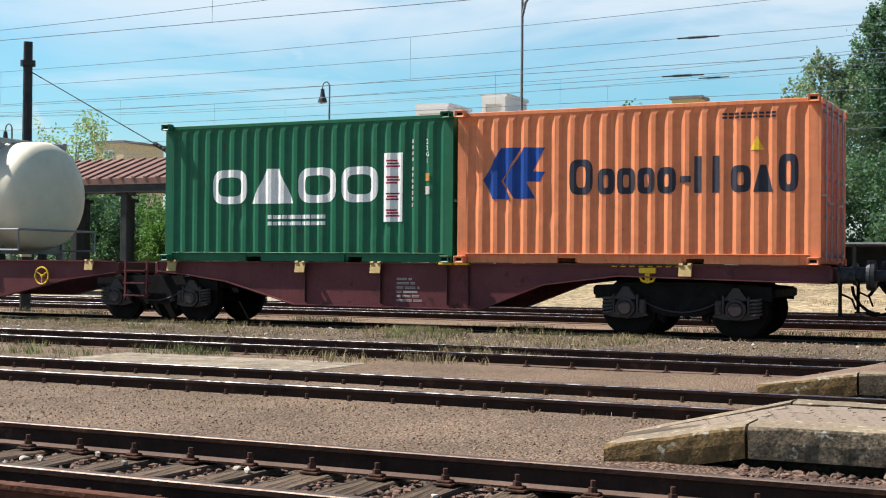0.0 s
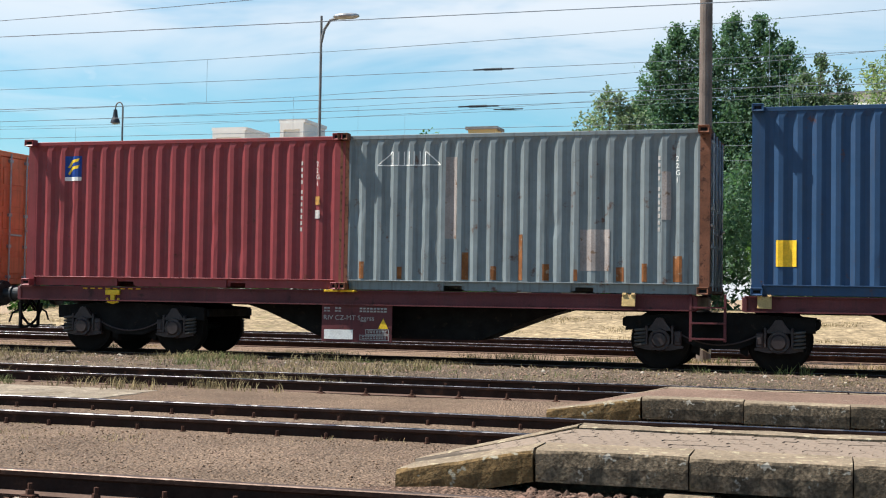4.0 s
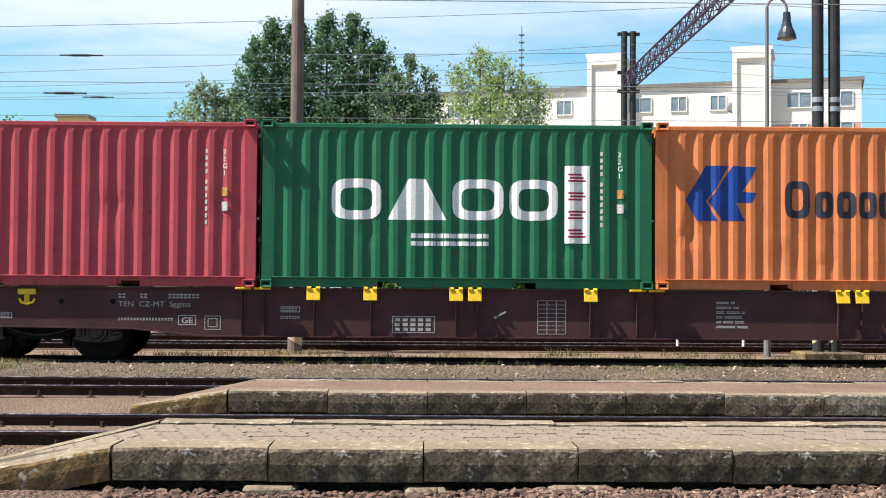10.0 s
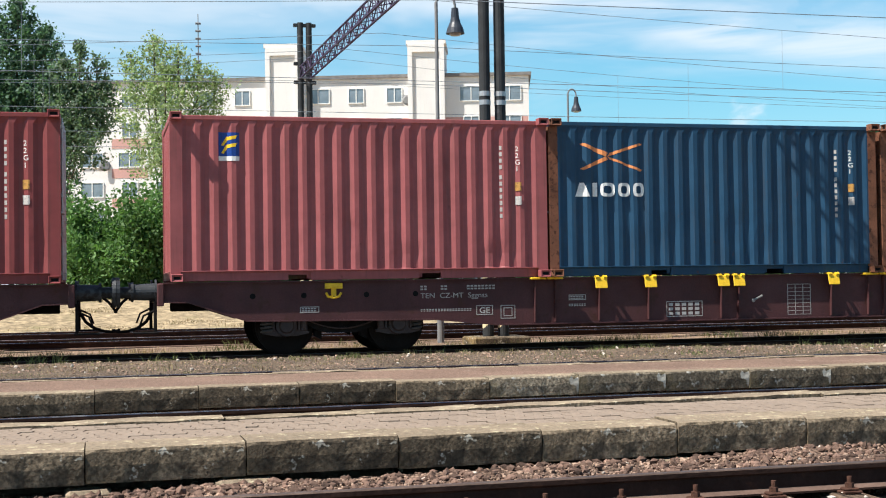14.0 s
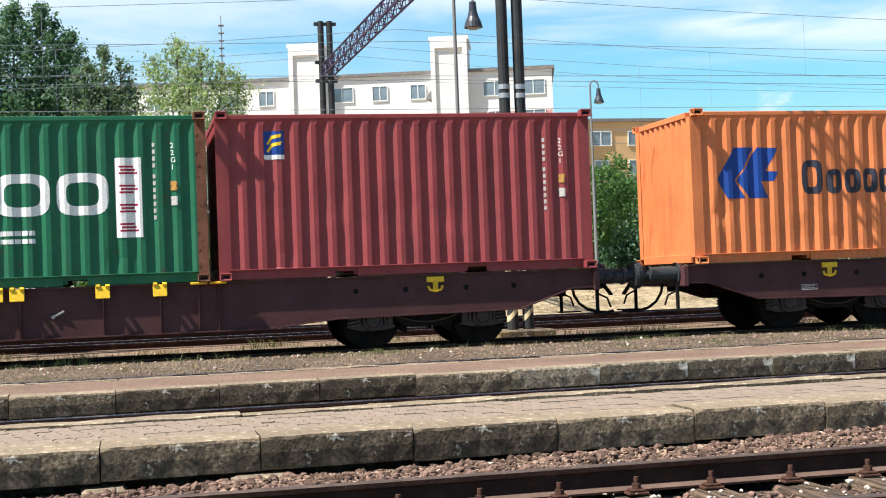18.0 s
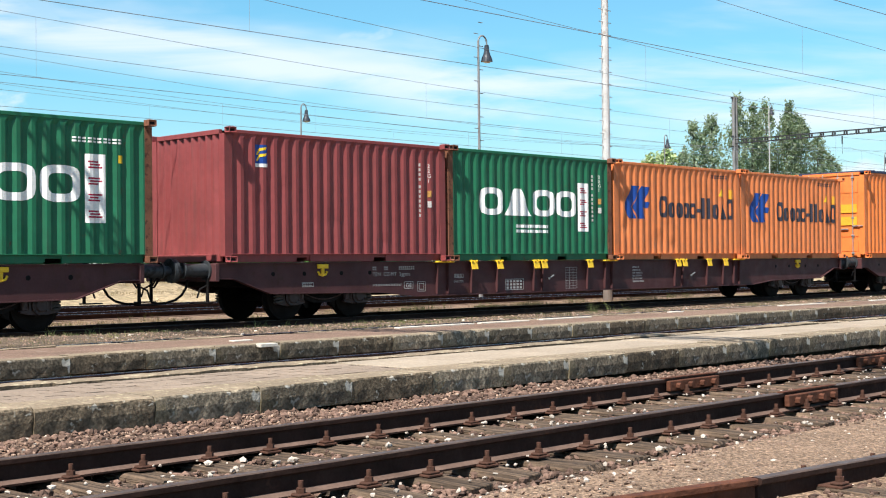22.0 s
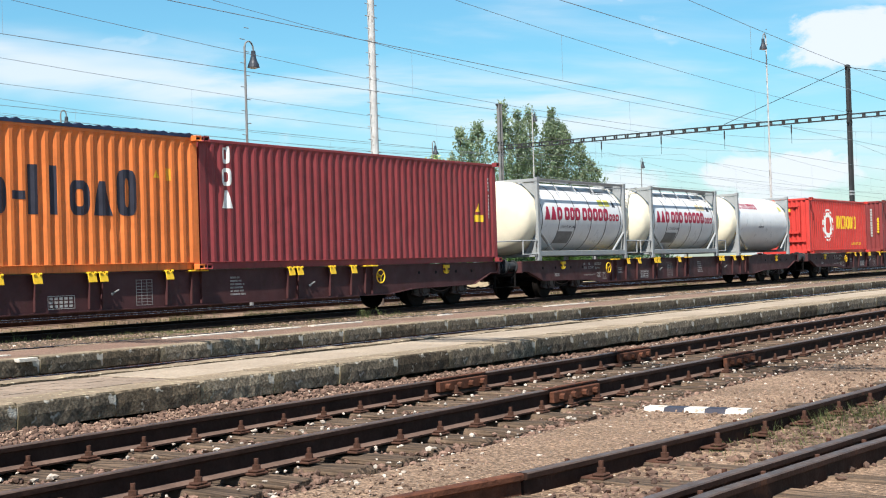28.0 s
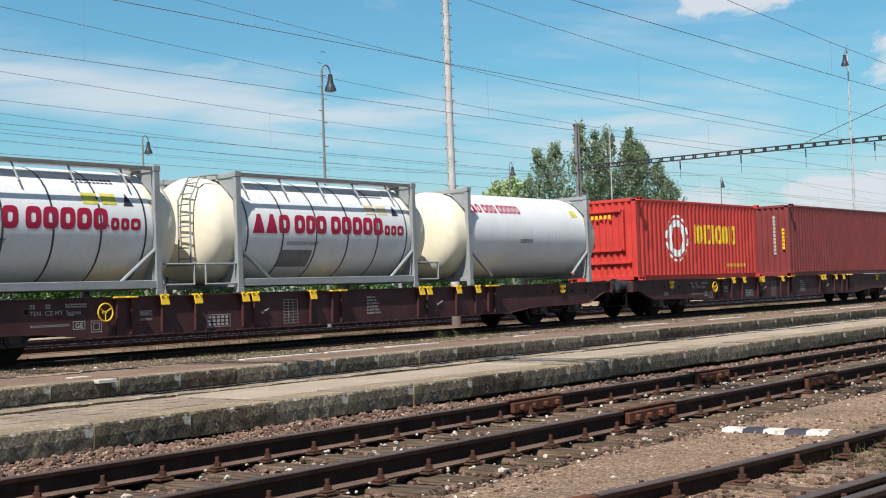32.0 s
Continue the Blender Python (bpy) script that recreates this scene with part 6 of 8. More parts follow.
def sleeper_mesh(rng):
    bm = bmesh.new()
    box(bm, -0.12, 0.12, -1.28, 1.28, -0.13, 0, 0.02)
    bmesh.ops.subdivide_edges(bm, edges=[e for e in bm.edges if abs(e.verts[0].co.y - e.verts[1].co.y) > 1], cuts=5)
    for v in bm.verts:
        v.co += Vector((rng.uniform(-0.012, 0.012), rng.uniform(-0.02, 0.02), rng.uniform(-0.012, 0.006)))
    return mesh_of("sleeper", bm, TIMBER)


def chair_mesh():
    bm = bmesh.new()
    box(bm, -0.062, 0.062, -0.15, 0.15, 0, 0.015, 0.004)
    for y in (-0.105, 0.105):
        box(bm, -0.045, 0.045, y - 0.036, y + 0.036, 0.015, 0.032, 0.006)
        cyl(bm, (0, y, 0.03), (0, y, 0.060), 0.026, 6)
        cyl(bm, (0, y, 0.055), (0, y, 0.098), 0.015, 8)
    return mesh_of("rail_chair", bm, CHAIRRUST)


SLEEPERS = [sleeper_mesh(random.Random(k)) for k in range(4)]
CHAIR = chair_mesh()


def track(label, y, x0, x1, z=0.0, pitch=0.62, fine=(0, 0), top=SHINY, far_pitch=None):
    t = thing("railway_track", label, "track", pose(0, 0, 0), "tracks")
    for dy in (-0.753, 0.753):
        rail(t, line(x0, x1, y + dy, z), "rail", top)
    rng = random.Random(int(y * 10))
    x = fine[0]
    while x < fine[1]:
        put("sleeper", SLEEPERS[rng.randrange(4)], t, "", pose(x, y + rng.uniform(-0.06, 0.06), z - 0.168, 0, rng.uniform(-1, 1), rng.uniform(-1.5, 1.5)))
        for dy in (-0.753, 0.753):
            put("rail_chair", CHAIR, t, "", pose(x, y + dy, z - 0.162))
        x += pitch if far_pitch is None or x < 3.2 else far_pitch
    return t


t1 = track("rusty track with weathered timber sleepers beside a low platform", 6.33, -60, 160, 0.0, 0.4535, (-9.459, 62), DULLTOP, 0.495)
t2 = track("rusty track running behind a low platform", 11.6, -70, 160, -0.04, 0.46, (-16, 2))
t3 = track("rusty track beside the train", 16.8, -80, 160, -0.04, 0.62, (-24, 1))
t4 = track("track under the rolling container train", TRAIN_Y, -90, 190, 0.0, 0.62, (-30, 60), DARKTOP)
t5 = track("far track behind the train", 28.6, -90, 190, 0.0, 1.0, (0, 0))
t6 = track("far track behind the train", 33.6, -90, 190, 0.0, 1.0, (0, 0))

t0 = thing("railway_track", "turnout rails curving away on the camera's side", "track", pose(0, 0, 0), "tracks")
rail(t0, [(-14, 5.26, -0.02), (-8, 5.25, -0.02), (-4, 5.20, -0.02), (0, 4.75, -0.02), (3, 4.2, -0.02), (5.2, 3.76, -0.02), (6.12, 3.56, -0.02)], "rail", RUSTED, RUSTED)
rail(t0, [(6.14, 3.555, -0.02), (7.3, 3.42, -0.02), (8.8, 3.285, -0.02), (11, 3.16, -0.02), (14, 3.05, -0.02), (24, 2.9, -0.02), (60, 2.8, -0.02), (120, 2.8, -0.02)], "rail", DULLTOP)
rail(t0, [(-40, 3.2, -0.02), (-8, 3.05, -0.02), (2.0, 2.85, -0.02), (5.98, 2.63, -0.02), (6.9, 2.55, -0.02), (7.73, 2.47, -0.02), (12, 2.1, -0.02), (24, 1.45, -0.02), (60, 1.3, -0.02)], "rail", DULLTOP)
rail(t0, [(-1.0, 2.72, -0.02), (2.0, 2.64, -0.02), (5.98, 2.44, -0.02), (7.73, 2.28, -0.02), (10, 2.0, -0.02)], "guard_rail", DULLTOP)
rng = random.Random(31)
for i in range(26):
    put("sleeper", SLEEPERS[i % 4], t0, "", pose(3.4 + i * 0.66, 2.75 - 0.03 * i, -0.128 + rng.uniform(-0.012, 0.004), 0, rng.uniform(-1, 1), rng.uniform(-3, 3)))
    x = 3.4 + i * 0.66
    put("rail_chair", CHAIR, t0, "", pose(x, float(np.interp(x, (2.0, 5.98, 7.73, 12, 24), (2.85, 2.63, 2.47, 2.1, 1.45))), -0.125))
    if x > 6.2:
        put("rail_chair", CHAIR, t0, "", pose(x, float(np.interp(x, (6.14, 7.3, 8.8, 11, 14, 24), (3.555, 3.42, 3.285, 3.16, 3.05, 2.9))), -0.125))


def fishplates(x, y):
    """A red-rusted joint bar with its four bolts."""
    bm = bmesh.new()
    box(bm, x - 0.42, x + 0.42, y - 0.075, y - 0.03, -0.115, -0.02, 0.006)
    box(bm, x - 0.45, x + 0.45, y - 0.04, y + 0.02, 0.0, 0.008)
    for k in (-0.3, -0.1, 0.1, 0.3):
        cyl(bm, (x + k, y - 0.07, -0.07), (x + k, y - 0.12, -0.07), 0.03, 6)
    return part("joint_bar", bm, RUSTED, t1, "red-rusted joint bar")


for x, y in ((10.85, 7.083), (10.35, 5.577), (14.6, 7.083), (14.15, 5.577)):
    fishplates(x, y)

# ---------------------------------------------------------------- platforms
def platform(name, label, y0, y1, z, zb, x0, ramp, back_ramp, x1, top_mat, seg, lip, back, rim, footing):
    """A low platform: kerb slabs in front at height z, surface sinking to zb at the back, and a sloping end."""
    p = thing(name, label, "platform", pose(0, 0, 0), "", "structure")
    ya, yb = y0 + lip, y1 - back
    bm = bmesh.new()
    top = [[bm.verts.new(c) for c in ((xa, ya, za), (xb, yb, zc))] for xa, za, xb, zc in
           ((x0 - ramp, -0.055, x0 - back_ramp, -0.14), (x0, z - 0.012, x0, zb - 0.012), (x1, z - 0.012, x1, zb - 0.012))]
    foot = [[bm.verts.new((v.co.x, v.co.y, -0.3)) for v in pair] for pair in top]
    for k in (0, 1):
        bm.faces.new((top[k][0], top[k + 1][0], top[k + 1][1], top[k][1]))
        bm.faces.new((foot[k][0], foot[k + 1][0], top[k + 1][0], top[k][0]))
        bm.faces.new((foot[k + 1][1], foot[k][1], top[k][1], top[k + 1][1]))
    bm.faces.new((foot[0][1], foot[0][0], top[0][0], top[0][1]))
    bm.faces.new((foot[2][0], foot[2][1], top[2][1], top[2][0]))
    part("platform_top", bm, top_mat, p)
    rng = random.Random(int(y0 * 7))

    def slab(length, q, dz, face=KERB):
        """One kerb slab with a worn, chipped upper edge; it may slope along its length."""
        bm = bmesh.new()
        rings = []
        n = 12
        for i in range(n):
            along = 0.004 + (length - 0.008) * i / (n - 1)
            lift = dz * (1 - along / length)
            chip = 0.006 * max(0.0, q.gauss(-0.4, 0.8))
            if i in (0, n - 1):
                chip += 0.012
            low = -0.21
            rings.append([bm.verts.new((along, u + q.uniform(-0.003, 0.003), v)) for u, v in
                          ((0.016, low + lift), (0.0, (low * 0.5) + lift), (0.001, -0.022 + lift - chip), (0.008 + chip, -0.006 + lift - chip * 0.5), (0.024 + chip, 0.0 + lift),
                           (lip, 0.002 + lift), (lip, low + lift))])
        for r, t in zip(rings, rings[1:]):
            for i in range(7):
                bm.faces.new((r[i], t[i], t[(i + 1) % 7], r[(i + 1) % 7]))
        bm.faces.new(rings[0][::-1])
        bm.faces.new(rings[-1])
        bmesh.ops.recalc_face_normals(bm, faces=bm.faces[:])
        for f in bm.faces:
            # upward faces take the paler tone, lit top included in the colour
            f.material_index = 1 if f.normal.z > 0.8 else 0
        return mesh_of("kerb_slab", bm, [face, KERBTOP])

    def rear(length, q, dz):
        bm = bmesh.new()
        rings = []
        for i in range(6):
            along = 0.003 + (length - 0.006) * i / 5
            lift = dz * (1 - along / length)
            e = [q.uniform(-0.007, 0.005) for _ in range(4)]
            rings.append([bm.verts.new((along, u, v)) for u, v in ((e[0], -0.12 + lift), (e[0], rim - 0.008 + e[1] + lift), (0.02 + e[0], rim + e[1] + lift),
                                                                    (back - 0.03 + e[2], rim + e[3] + lift), (back + e[2], rim - 0.03 + lift), (back, -0.12 + lift))])
        for r, t in zip(rings, rings[1:]):
            for i in range(6):
                bm.faces.new((r[i], t[i], t[(i + 1) % 6], r[(i + 1) % 6]))
        bm.faces.new(rings[0][::-1])
        bm.faces.new(rings[-1])
        bmesh.ops.recalc_face_normals(bm, faces=bm.faces[:])
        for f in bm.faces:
            # same paler, lit-top tone on the upward faces here
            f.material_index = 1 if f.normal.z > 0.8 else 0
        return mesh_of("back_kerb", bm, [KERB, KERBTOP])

    fronts = [slab(seg, random.Random(k + int(y0)), 0) for k in range(5)]
    limed = [slab(seg, random.Random(k + 70 + int(y0)), 0, KERBLIME) for k in range(5)]
    rears = [rear(seg, random.Random(k + 30 + int(y0)), 0) for k in range(4)]
    x = x0
    while x < min(x1, 75):
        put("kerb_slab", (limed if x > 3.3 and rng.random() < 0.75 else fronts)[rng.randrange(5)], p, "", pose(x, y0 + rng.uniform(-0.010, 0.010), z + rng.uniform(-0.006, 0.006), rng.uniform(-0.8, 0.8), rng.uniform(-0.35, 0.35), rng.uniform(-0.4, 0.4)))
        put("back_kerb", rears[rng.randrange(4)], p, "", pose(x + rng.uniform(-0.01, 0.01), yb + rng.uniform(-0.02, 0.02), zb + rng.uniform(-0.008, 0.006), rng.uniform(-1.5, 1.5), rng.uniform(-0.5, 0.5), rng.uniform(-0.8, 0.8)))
        x += seg
    bm = bmesh.new()
    while x < x1:
        box(bm, x + 0.005, x + seg - 0.005, y0, y0 + lip, -0.23, z)
        box(bm, x + 0.005, x + seg - 0.005, yb, y1, -0.2, zb + rim)
        x += seg
    tagged(part("far_kerb_slabs", bm, KERB, p), "", "", "", "stuff")
    # sloping end stones
    put("ramp_stone", slab(ramp, random.Random(5), -0.03 - z, KERBOCHRE), p, "ochre-stained sloping end slab", pose(x0 - ramp - 0.012, y0, z))
    put("ramp_stone", rear(back_ramp, random.Random(6), -0.16 - zb), p, "", pose(x0 - back_ramp, yb, zb))
    # rough blocks under the joints
    for k in footing:
        xx = x0 + k * seg + rng.uniform(-0.20, -0.10)
        bm = bmesh.new()
        box(bm, xx, xx + rng.uniform(0.24, 0.36), y0 - 0.035, y0 + 0.2, -0.22, -0.072 + rng.uniform(-0.02, 0.004), 0.02)
        for v in bm.verts:
            v.co += Vector((rng.uniform(-0.012, 0.012), rng.uniform(-0.012, 0.012), rng.uniform(-0.01, 0.0)))
        part("footing_stone", bm, KERBTOP, p)
    return p


pa = platform("platform_1", "low platform of lichened concrete kerb slabs and grey paving", 8.18, 9.86, 0.15, 0.148, -2.07, 0.92, 1.25, 150, JOINT, 0.96, 0.40, 0.25, 0.020, (1, 2, 3, 6))
pb = platform("platform_2", "low platform of lichened concrete slabs with worn reddish surface", 13.08, 15.25, 0.122, 0.10, -2.09, 0.95, 1.15, 150, ASPHALT, 0.985, 0.24, 0.13, 0.000, ())

# broken pale edge line and patches on the far platform
for xa, xb, y in ((14.5, 16.2, 14.82), (16.4, 17.6, 14.80), (18.0, 19.4, 14.84), (22.0, 22.4, 14.85), (26.2, 28.2, 14.82), (30.5, 32.4, 14.80), (36.0, 38.5, 14.82),
                  (39.4, 41.8, 14.80), (10.7, 11.0, 14.0), (10.35, 10.62, 13.0), (11.4, 11.65, 12.98 + 0.14), (13.2, 13.5, 13.2)):
    bm = bmesh.new()
    box(bm, xa, xb, y, y + 0.13, 0.08, 0.108 + 0.014 * (15 - y) / 2, 0.003)
    part("edge_line", bm, LINEWHITE, pb, "worn white edge line")

# narrow grey paving blocks with wavy sides, row on row, also down the sloping end
def paver_outline():
    wave = ((0.0, 0.0), (0.055, 0.016), (0.095, 0.016), (0.15, -0.016), (0.19, -0.016), (0.243, 0.0))
    near = [(w + 0.003, y) for y, w in wave]
    far = [(w + 0.139, y) for y, w in wave[::-1]]
    return near + far


bm = bmesh.new()
prism(bm, paver_outline(), "z", -0.03, 0.0)
PAVE = mesh_of("paving_block", bm, PAVER)
rng = random.Random(77)
rest = bmesh.new()
for i in range(-7, 74):
    for j in range(4):
        x, y = -2.0 + i * 0.142 + (0.071 if j % 2 else 0), 8.592 + j * 0.2475
        f = (y - 8.58) / 1.03
        if i < 0:      # on the slope
            down = -(x + 2.07)
            tip = 0.205 + (0.288 - 0.205) * f
            reach = 0.92 + 0.33 * f
            if down > reach - 0.04:
                continue
            put("paving_block", PAVE, pa, "", pose(x, y, 0.145 - tip * max(down, 0) / reach, 0, -math.degrees(math.atan(tip / reach)) * min(max(down / 0.142, 0), 1), rng.uniform(-0.6, 0.6)))
            continue
        z = 0.146 + rng.uniform(-0.004, 0.003)
        if i < 56:
            put("paving_block", PAVE, pa, "", pose(x, y, z, rng.uniform(-0.6, 0.6), rng.uniform(-0.6, 0.6)))
        else:
            prism(rest, [(x + u, y + v) for u, v in paver_outline()], "z", z - 0.02, z)
tagged(part("paving_blocks", rest, PAVER, pa), kind="stuff")
bm = bmesh.new()
x = 8.60
while x < 150:
    w_ = rng.uniform(1.6, 2.6)
    box(bm, x, min(x + w_, 150) - 0.006, 8.585, 9.605, 0.10, 0.146 + rng.uniform(-0.004, 0.003), 0.004)
    x += w_
tagged(part("screed_panel", bm, SCREED, pa, "smooth pale worn screed"), kind="stuff")

# ---------------------------------------------------------------- loose stones, weeds
ICO = bmesh.new()
bmesh.ops.create_icosphere(ICO, subdivisions=1, radius=1)
ICO_V = np.array([v.co[:] for v in ICO.verts])
ICO_F = np.array([[v.index for v in f.verts] for f in ICO.faces])
ICO.free()


def stones(name, n, xr, yr, z, size, material, label, seed, bias=0.0, keep=None):
    """Broken stones strewn over a strip, joined in one mesh."""
    g = np.random.default_rng(seed)
    x = xr[0] + (xr[1] - xr[0]) * g.random(n) ** (1 + bias)
    y = g.uniform(yr[0], yr[1], n)
    if keep is not None:
        k = keep(x, y)
        x, y = x[k], y[k]
        n = len(x)
    s = g.uniform(size[0], size[1], n)
    v = ICO_V[None] * (1 + g.uniform(-0.35, 0.35, (n, 12, 1))) * (s[:, None] * g.uniform(0.6, 1.3, (n, 3)))[:, None, :]
    a = g.uniform(0, 6.28, n)
    c, sn = np.cos(a)[:, None], np.sin(a)[:, None]
    vx = v[:, :, 0] * c - v[:, :, 1] * sn + x[:, None]
    vy = v[:, :, 0] * sn + v[:, :, 1] * c + y[:, None]
    vz = v[:, :, 2] * 0.75 + (z(x, y)[:, None] if callable(z) else z) + (s * 0.35)[:, None]
    me = bpy.data.meshes.new(name)
    me.from_pydata(np.stack([vx, vy, vz], 2).reshape(-1, 3).tolist(), [], (ICO_F[None] + 12 * np.arange(n)[:, None, None]).reshape(-1, 3).tolist())
    me.materials.append(material)
    return tagged(new(name, me), label, "stones", "", "stuff")


def off_rails(x, y):
    ok = np.ones(len(x), bool)
    for r in (5.577, 7.083):
        ok &= abs(y - r) > 0.09
    return ok


stones("ballast_stones", 30000, (-9, 30), (4.75, 7.9), -0.208, (0.009, 0.031), BALLAST, "broken brown ballast stones between the sleepers", 1, 0.3, off_rails)
stones("ballast_stones", 11000, (-2.1, 45), (7.2, 8.2), kerb_gravel_z, (0.010, 0.034), BALLAST, "broken brown ballast stones along the platform", 2, 0.4)
stones("gravel_stones", 16000, (0.5, 24), (7.2, 8.2), kerb_gravel_z, (0.005, 0.016), BALLAST2, "fine loose gravel along the platform kerb", 22, 0.3)
stones("white_stones", 160, (1, 24), (7.25, 8.15), kerb_gravel_z, (0.008, 0.022), PALE, "scattered white stones", 23, 0.2)
stones("white_stones", 420, (2, 26), (3.9, 7.0), -0.165, (0.010, 0.026), PALE, "scattered white stones", 3, 0.2, off_rails)
stones("white_stones", 60, (-9, 6), (5.6, 7.6), -0.17, (0.015, 0.035), PALE, "scattered white stones", 4, 0, off_rails)
stones("gravel_stones", 6000, (-14, 2), (7.7, 10.6), -0.152, (0.004, 0.011), TANSTONE, "fine loose gravel", 5)
stones("gravel_stones", 6000, (2, 26), (2.6, 4.75), -0.145, (0.006, 0.018), BALLAST2, "fine loose gravel", 6, 0.3)
stones("ballast_stones", 4200, (-16, 0), (10.7, 12.8), -0.187, (0.010, 0.028), BALLAST, "brown ballast stones", 7)
stones("white_stones", 1500, (2, 26), (2.6, 7.0), -0.148, (0.006, 0.017), PALE, "small pale stones in the gravel", 14, 0.2, off_rails)
stones("gravel_stones", 14000, (-24, 60), (17.9, 20.6), bank_z, (0.006, 0.022), BALLAST2, "fine loose gravel beside the train", 9)
stones("white_stones", 200, (-24, 60), (18.1, 20.4), bank_z, (0.012, 0.035), PALE, "scattered white stones", 10)


def tufts(name, n, xr, yr, z, h, material, label, seed, spread=0.05, clump=0):
    """Thin bent blades in small bunches of uneven height."""
    g = random.Random(seed)
    verts, faces = [], []
    cs = [(g.uniform(*xr), g.uniform(*yr), g.uniform(0.5, 1.5)) for _ in range(clump)] if clump else None
    for _ in range(n):
        tall = g.uniform(0.6, 1.2)
        if cs:
            cx, cy, tall = g.choice(cs)
            x, y = g.gauss(cx, 0.35), g.gauss(cy, 0.16)
        else:
            x, y = g.uniform(*xr), g.uniform(*yr)
        foot = float(z(x, y)) if callable(z) else z
        for _ in range(11):
            a, hh = g.uniform(0, 6.28), h * tall * g.uniform(0.3, 1.2)
            w = 0.0025 + hh * 0.018
            bx, by = x + g.gauss(0, spread), y + g.gauss(0, spread)
            lx, ly = math.cos(a) * hh * 0.6, math.sin(a) * hh * 0.6
            k = len(verts)
            verts += [(bx - w, by, foot), (bx + w, by, foot), (bx + lx * 0.4 + w * 0.7, by + ly * 0.4, foot + hh * 0.6), (bx + lx * 0.4 - w * 0.7, by + ly * 0.4, foot + hh * 0.6),
                      (bx + lx, by + ly, foot + hh)]
            faces += [(k, k + 1, k + 2, k + 3), (k + 3, k + 2, k + 4)]
    me = bpy.data.meshes.new(name)
    me.from_pydata(verts, [], faces)
    me.materials.append(material)
    return tagged(new(name, me), label, "grass", "", "stuff")


tufts("dry_grass", 1500, (-30, -6), (18.0, 20.7), bank_z, 0.085, GRASS, "dry yellow grass beside the train's track", 1, 0.07, 130)
tufts("green_weeds", 260, (-30, -8), (18.0, 20.7), bank_z, 0.10, GRASS2, "green weeds beside the train's track", 2, 0.07, 36)
tufts("green_weeds", 260, (-24, -11), (13.4, 15.9), -0.185, 0.10, GRASS2, "green weeds between the rails", 3, 0.06, 22)
tufts("dry_grass", 260, (-22, -7), (15.2, 17.6), -0.19, 0.12, GRASS, "dry grass between the rails", 5, 0.06, 30)
tufts("dry_grass", 90, (-14, -4), (9.6, 10.9), -0.16, 0.035, GRASS, "sparse dry grass in the gravel", 11, 0.06, 30)
tufts("green_weeds", 900, (-8, 62), (18.1, 20.7), bank_z, 0.055, GRASS2, "low weeds in the gravel beside the train", 15, 0.10, 120)
tufts("dry_grass", 1300, (-8, 62), (18.1, 20.7), bank_z, 0.05, GRASS, "sparse dry grass beside the train's track", 4, 0.06)
tufts("green_weeds", 60, (-4, 30), (20.4, 20.8), bank_z, 0.16, GRASS2, "tall weeds by the train's rail", 12, 0.05, 12)
tufts("dry_grass", 1500, (-30, 90), (24.0, 29), -0.19, 0.08, GRASS, "dry grass behind the train", 6, 0.12, 160)
tufts("green_weeds", 900, (-10, 95), (24.0, 27.4), -0.19, 0.12, GRASS2, "weeds behind the train", 7, 0.12, 150)
tufts("dark_weeds", 1500, (-30, 100), (23.2, 25.6), -0.14, 0.12, WEED, "weeds in the dark gravel behind the train", 16, 0.12, 120)
tufts("dry_grass", 3000, (-30, 60), (36, 48), field_z, 0.10, GRASS, "dry grass on the field", 17, 0.25, 260)
stones("ballast_stones", 2200, (5, 20), (2.2, 3.4), -0.145, (0.010, 0.032), BALLAST, "brown ballast stones between the turnout rails", 21, 0.3)
tufts("green_weeds", 130, (7.6, 10.5), (2.8, 3.2), -0.15, 0.09, GRASS2, "weeds by the turnout", 9, 0.05, 8)
tufts("green_weeds", 70, (2, 26), (9.9, 10.4), -0.15, 0.16, GRASS2, "weeds behind the low platform", 13, 0.05, 18)

# worn concrete crossing panel between two tracks
bm = bmesh.new()
box(bm, -12.6, -8.6, 13.7, 15.3, -0.26, -0.174, 0.02)
tagged(part("crossing_slab", bm, SLAB), "worn pale concrete slab between the tracks", "slab")

# striped clearance marker
mk = thing("clearance_marker", "low black and white striped clearance marker between tracks", "marker", pose(10.02, 4.25, -0.155, 0, 0, -87))
for i in range(5):
    bm = bmesh.new()
    prism(bm, [(-0.09, 0), (-0.06, 0.040), (0.06, 0.042), (0.09, 0)], "x", -0.425 + i * 0.17, -0.255 + i * 0.17)
    part("stripe_block", bm, LINEWHITE if i % 2 == 0 else INKDARK, mk)
for x in (5.2, 6.6):
    bm = bmesh.new()
    cyl(bm, (0, 0, 0), (0, 0, 0.42), 0.03, 8)
    tagged(part("marker_post", bm, WHITE), "thin white post by the far track", "post", "marker posts").matrix_basis = pose(x, 27.9, -0.24)


# ---------------------------------------------------------------- masts, lamps and wires
def tubular(bm, x, y, z0, z1, r, r2=None, n=14):
    cyl(bm, (x, y, z0), (x, y, z1), r, n, r2)


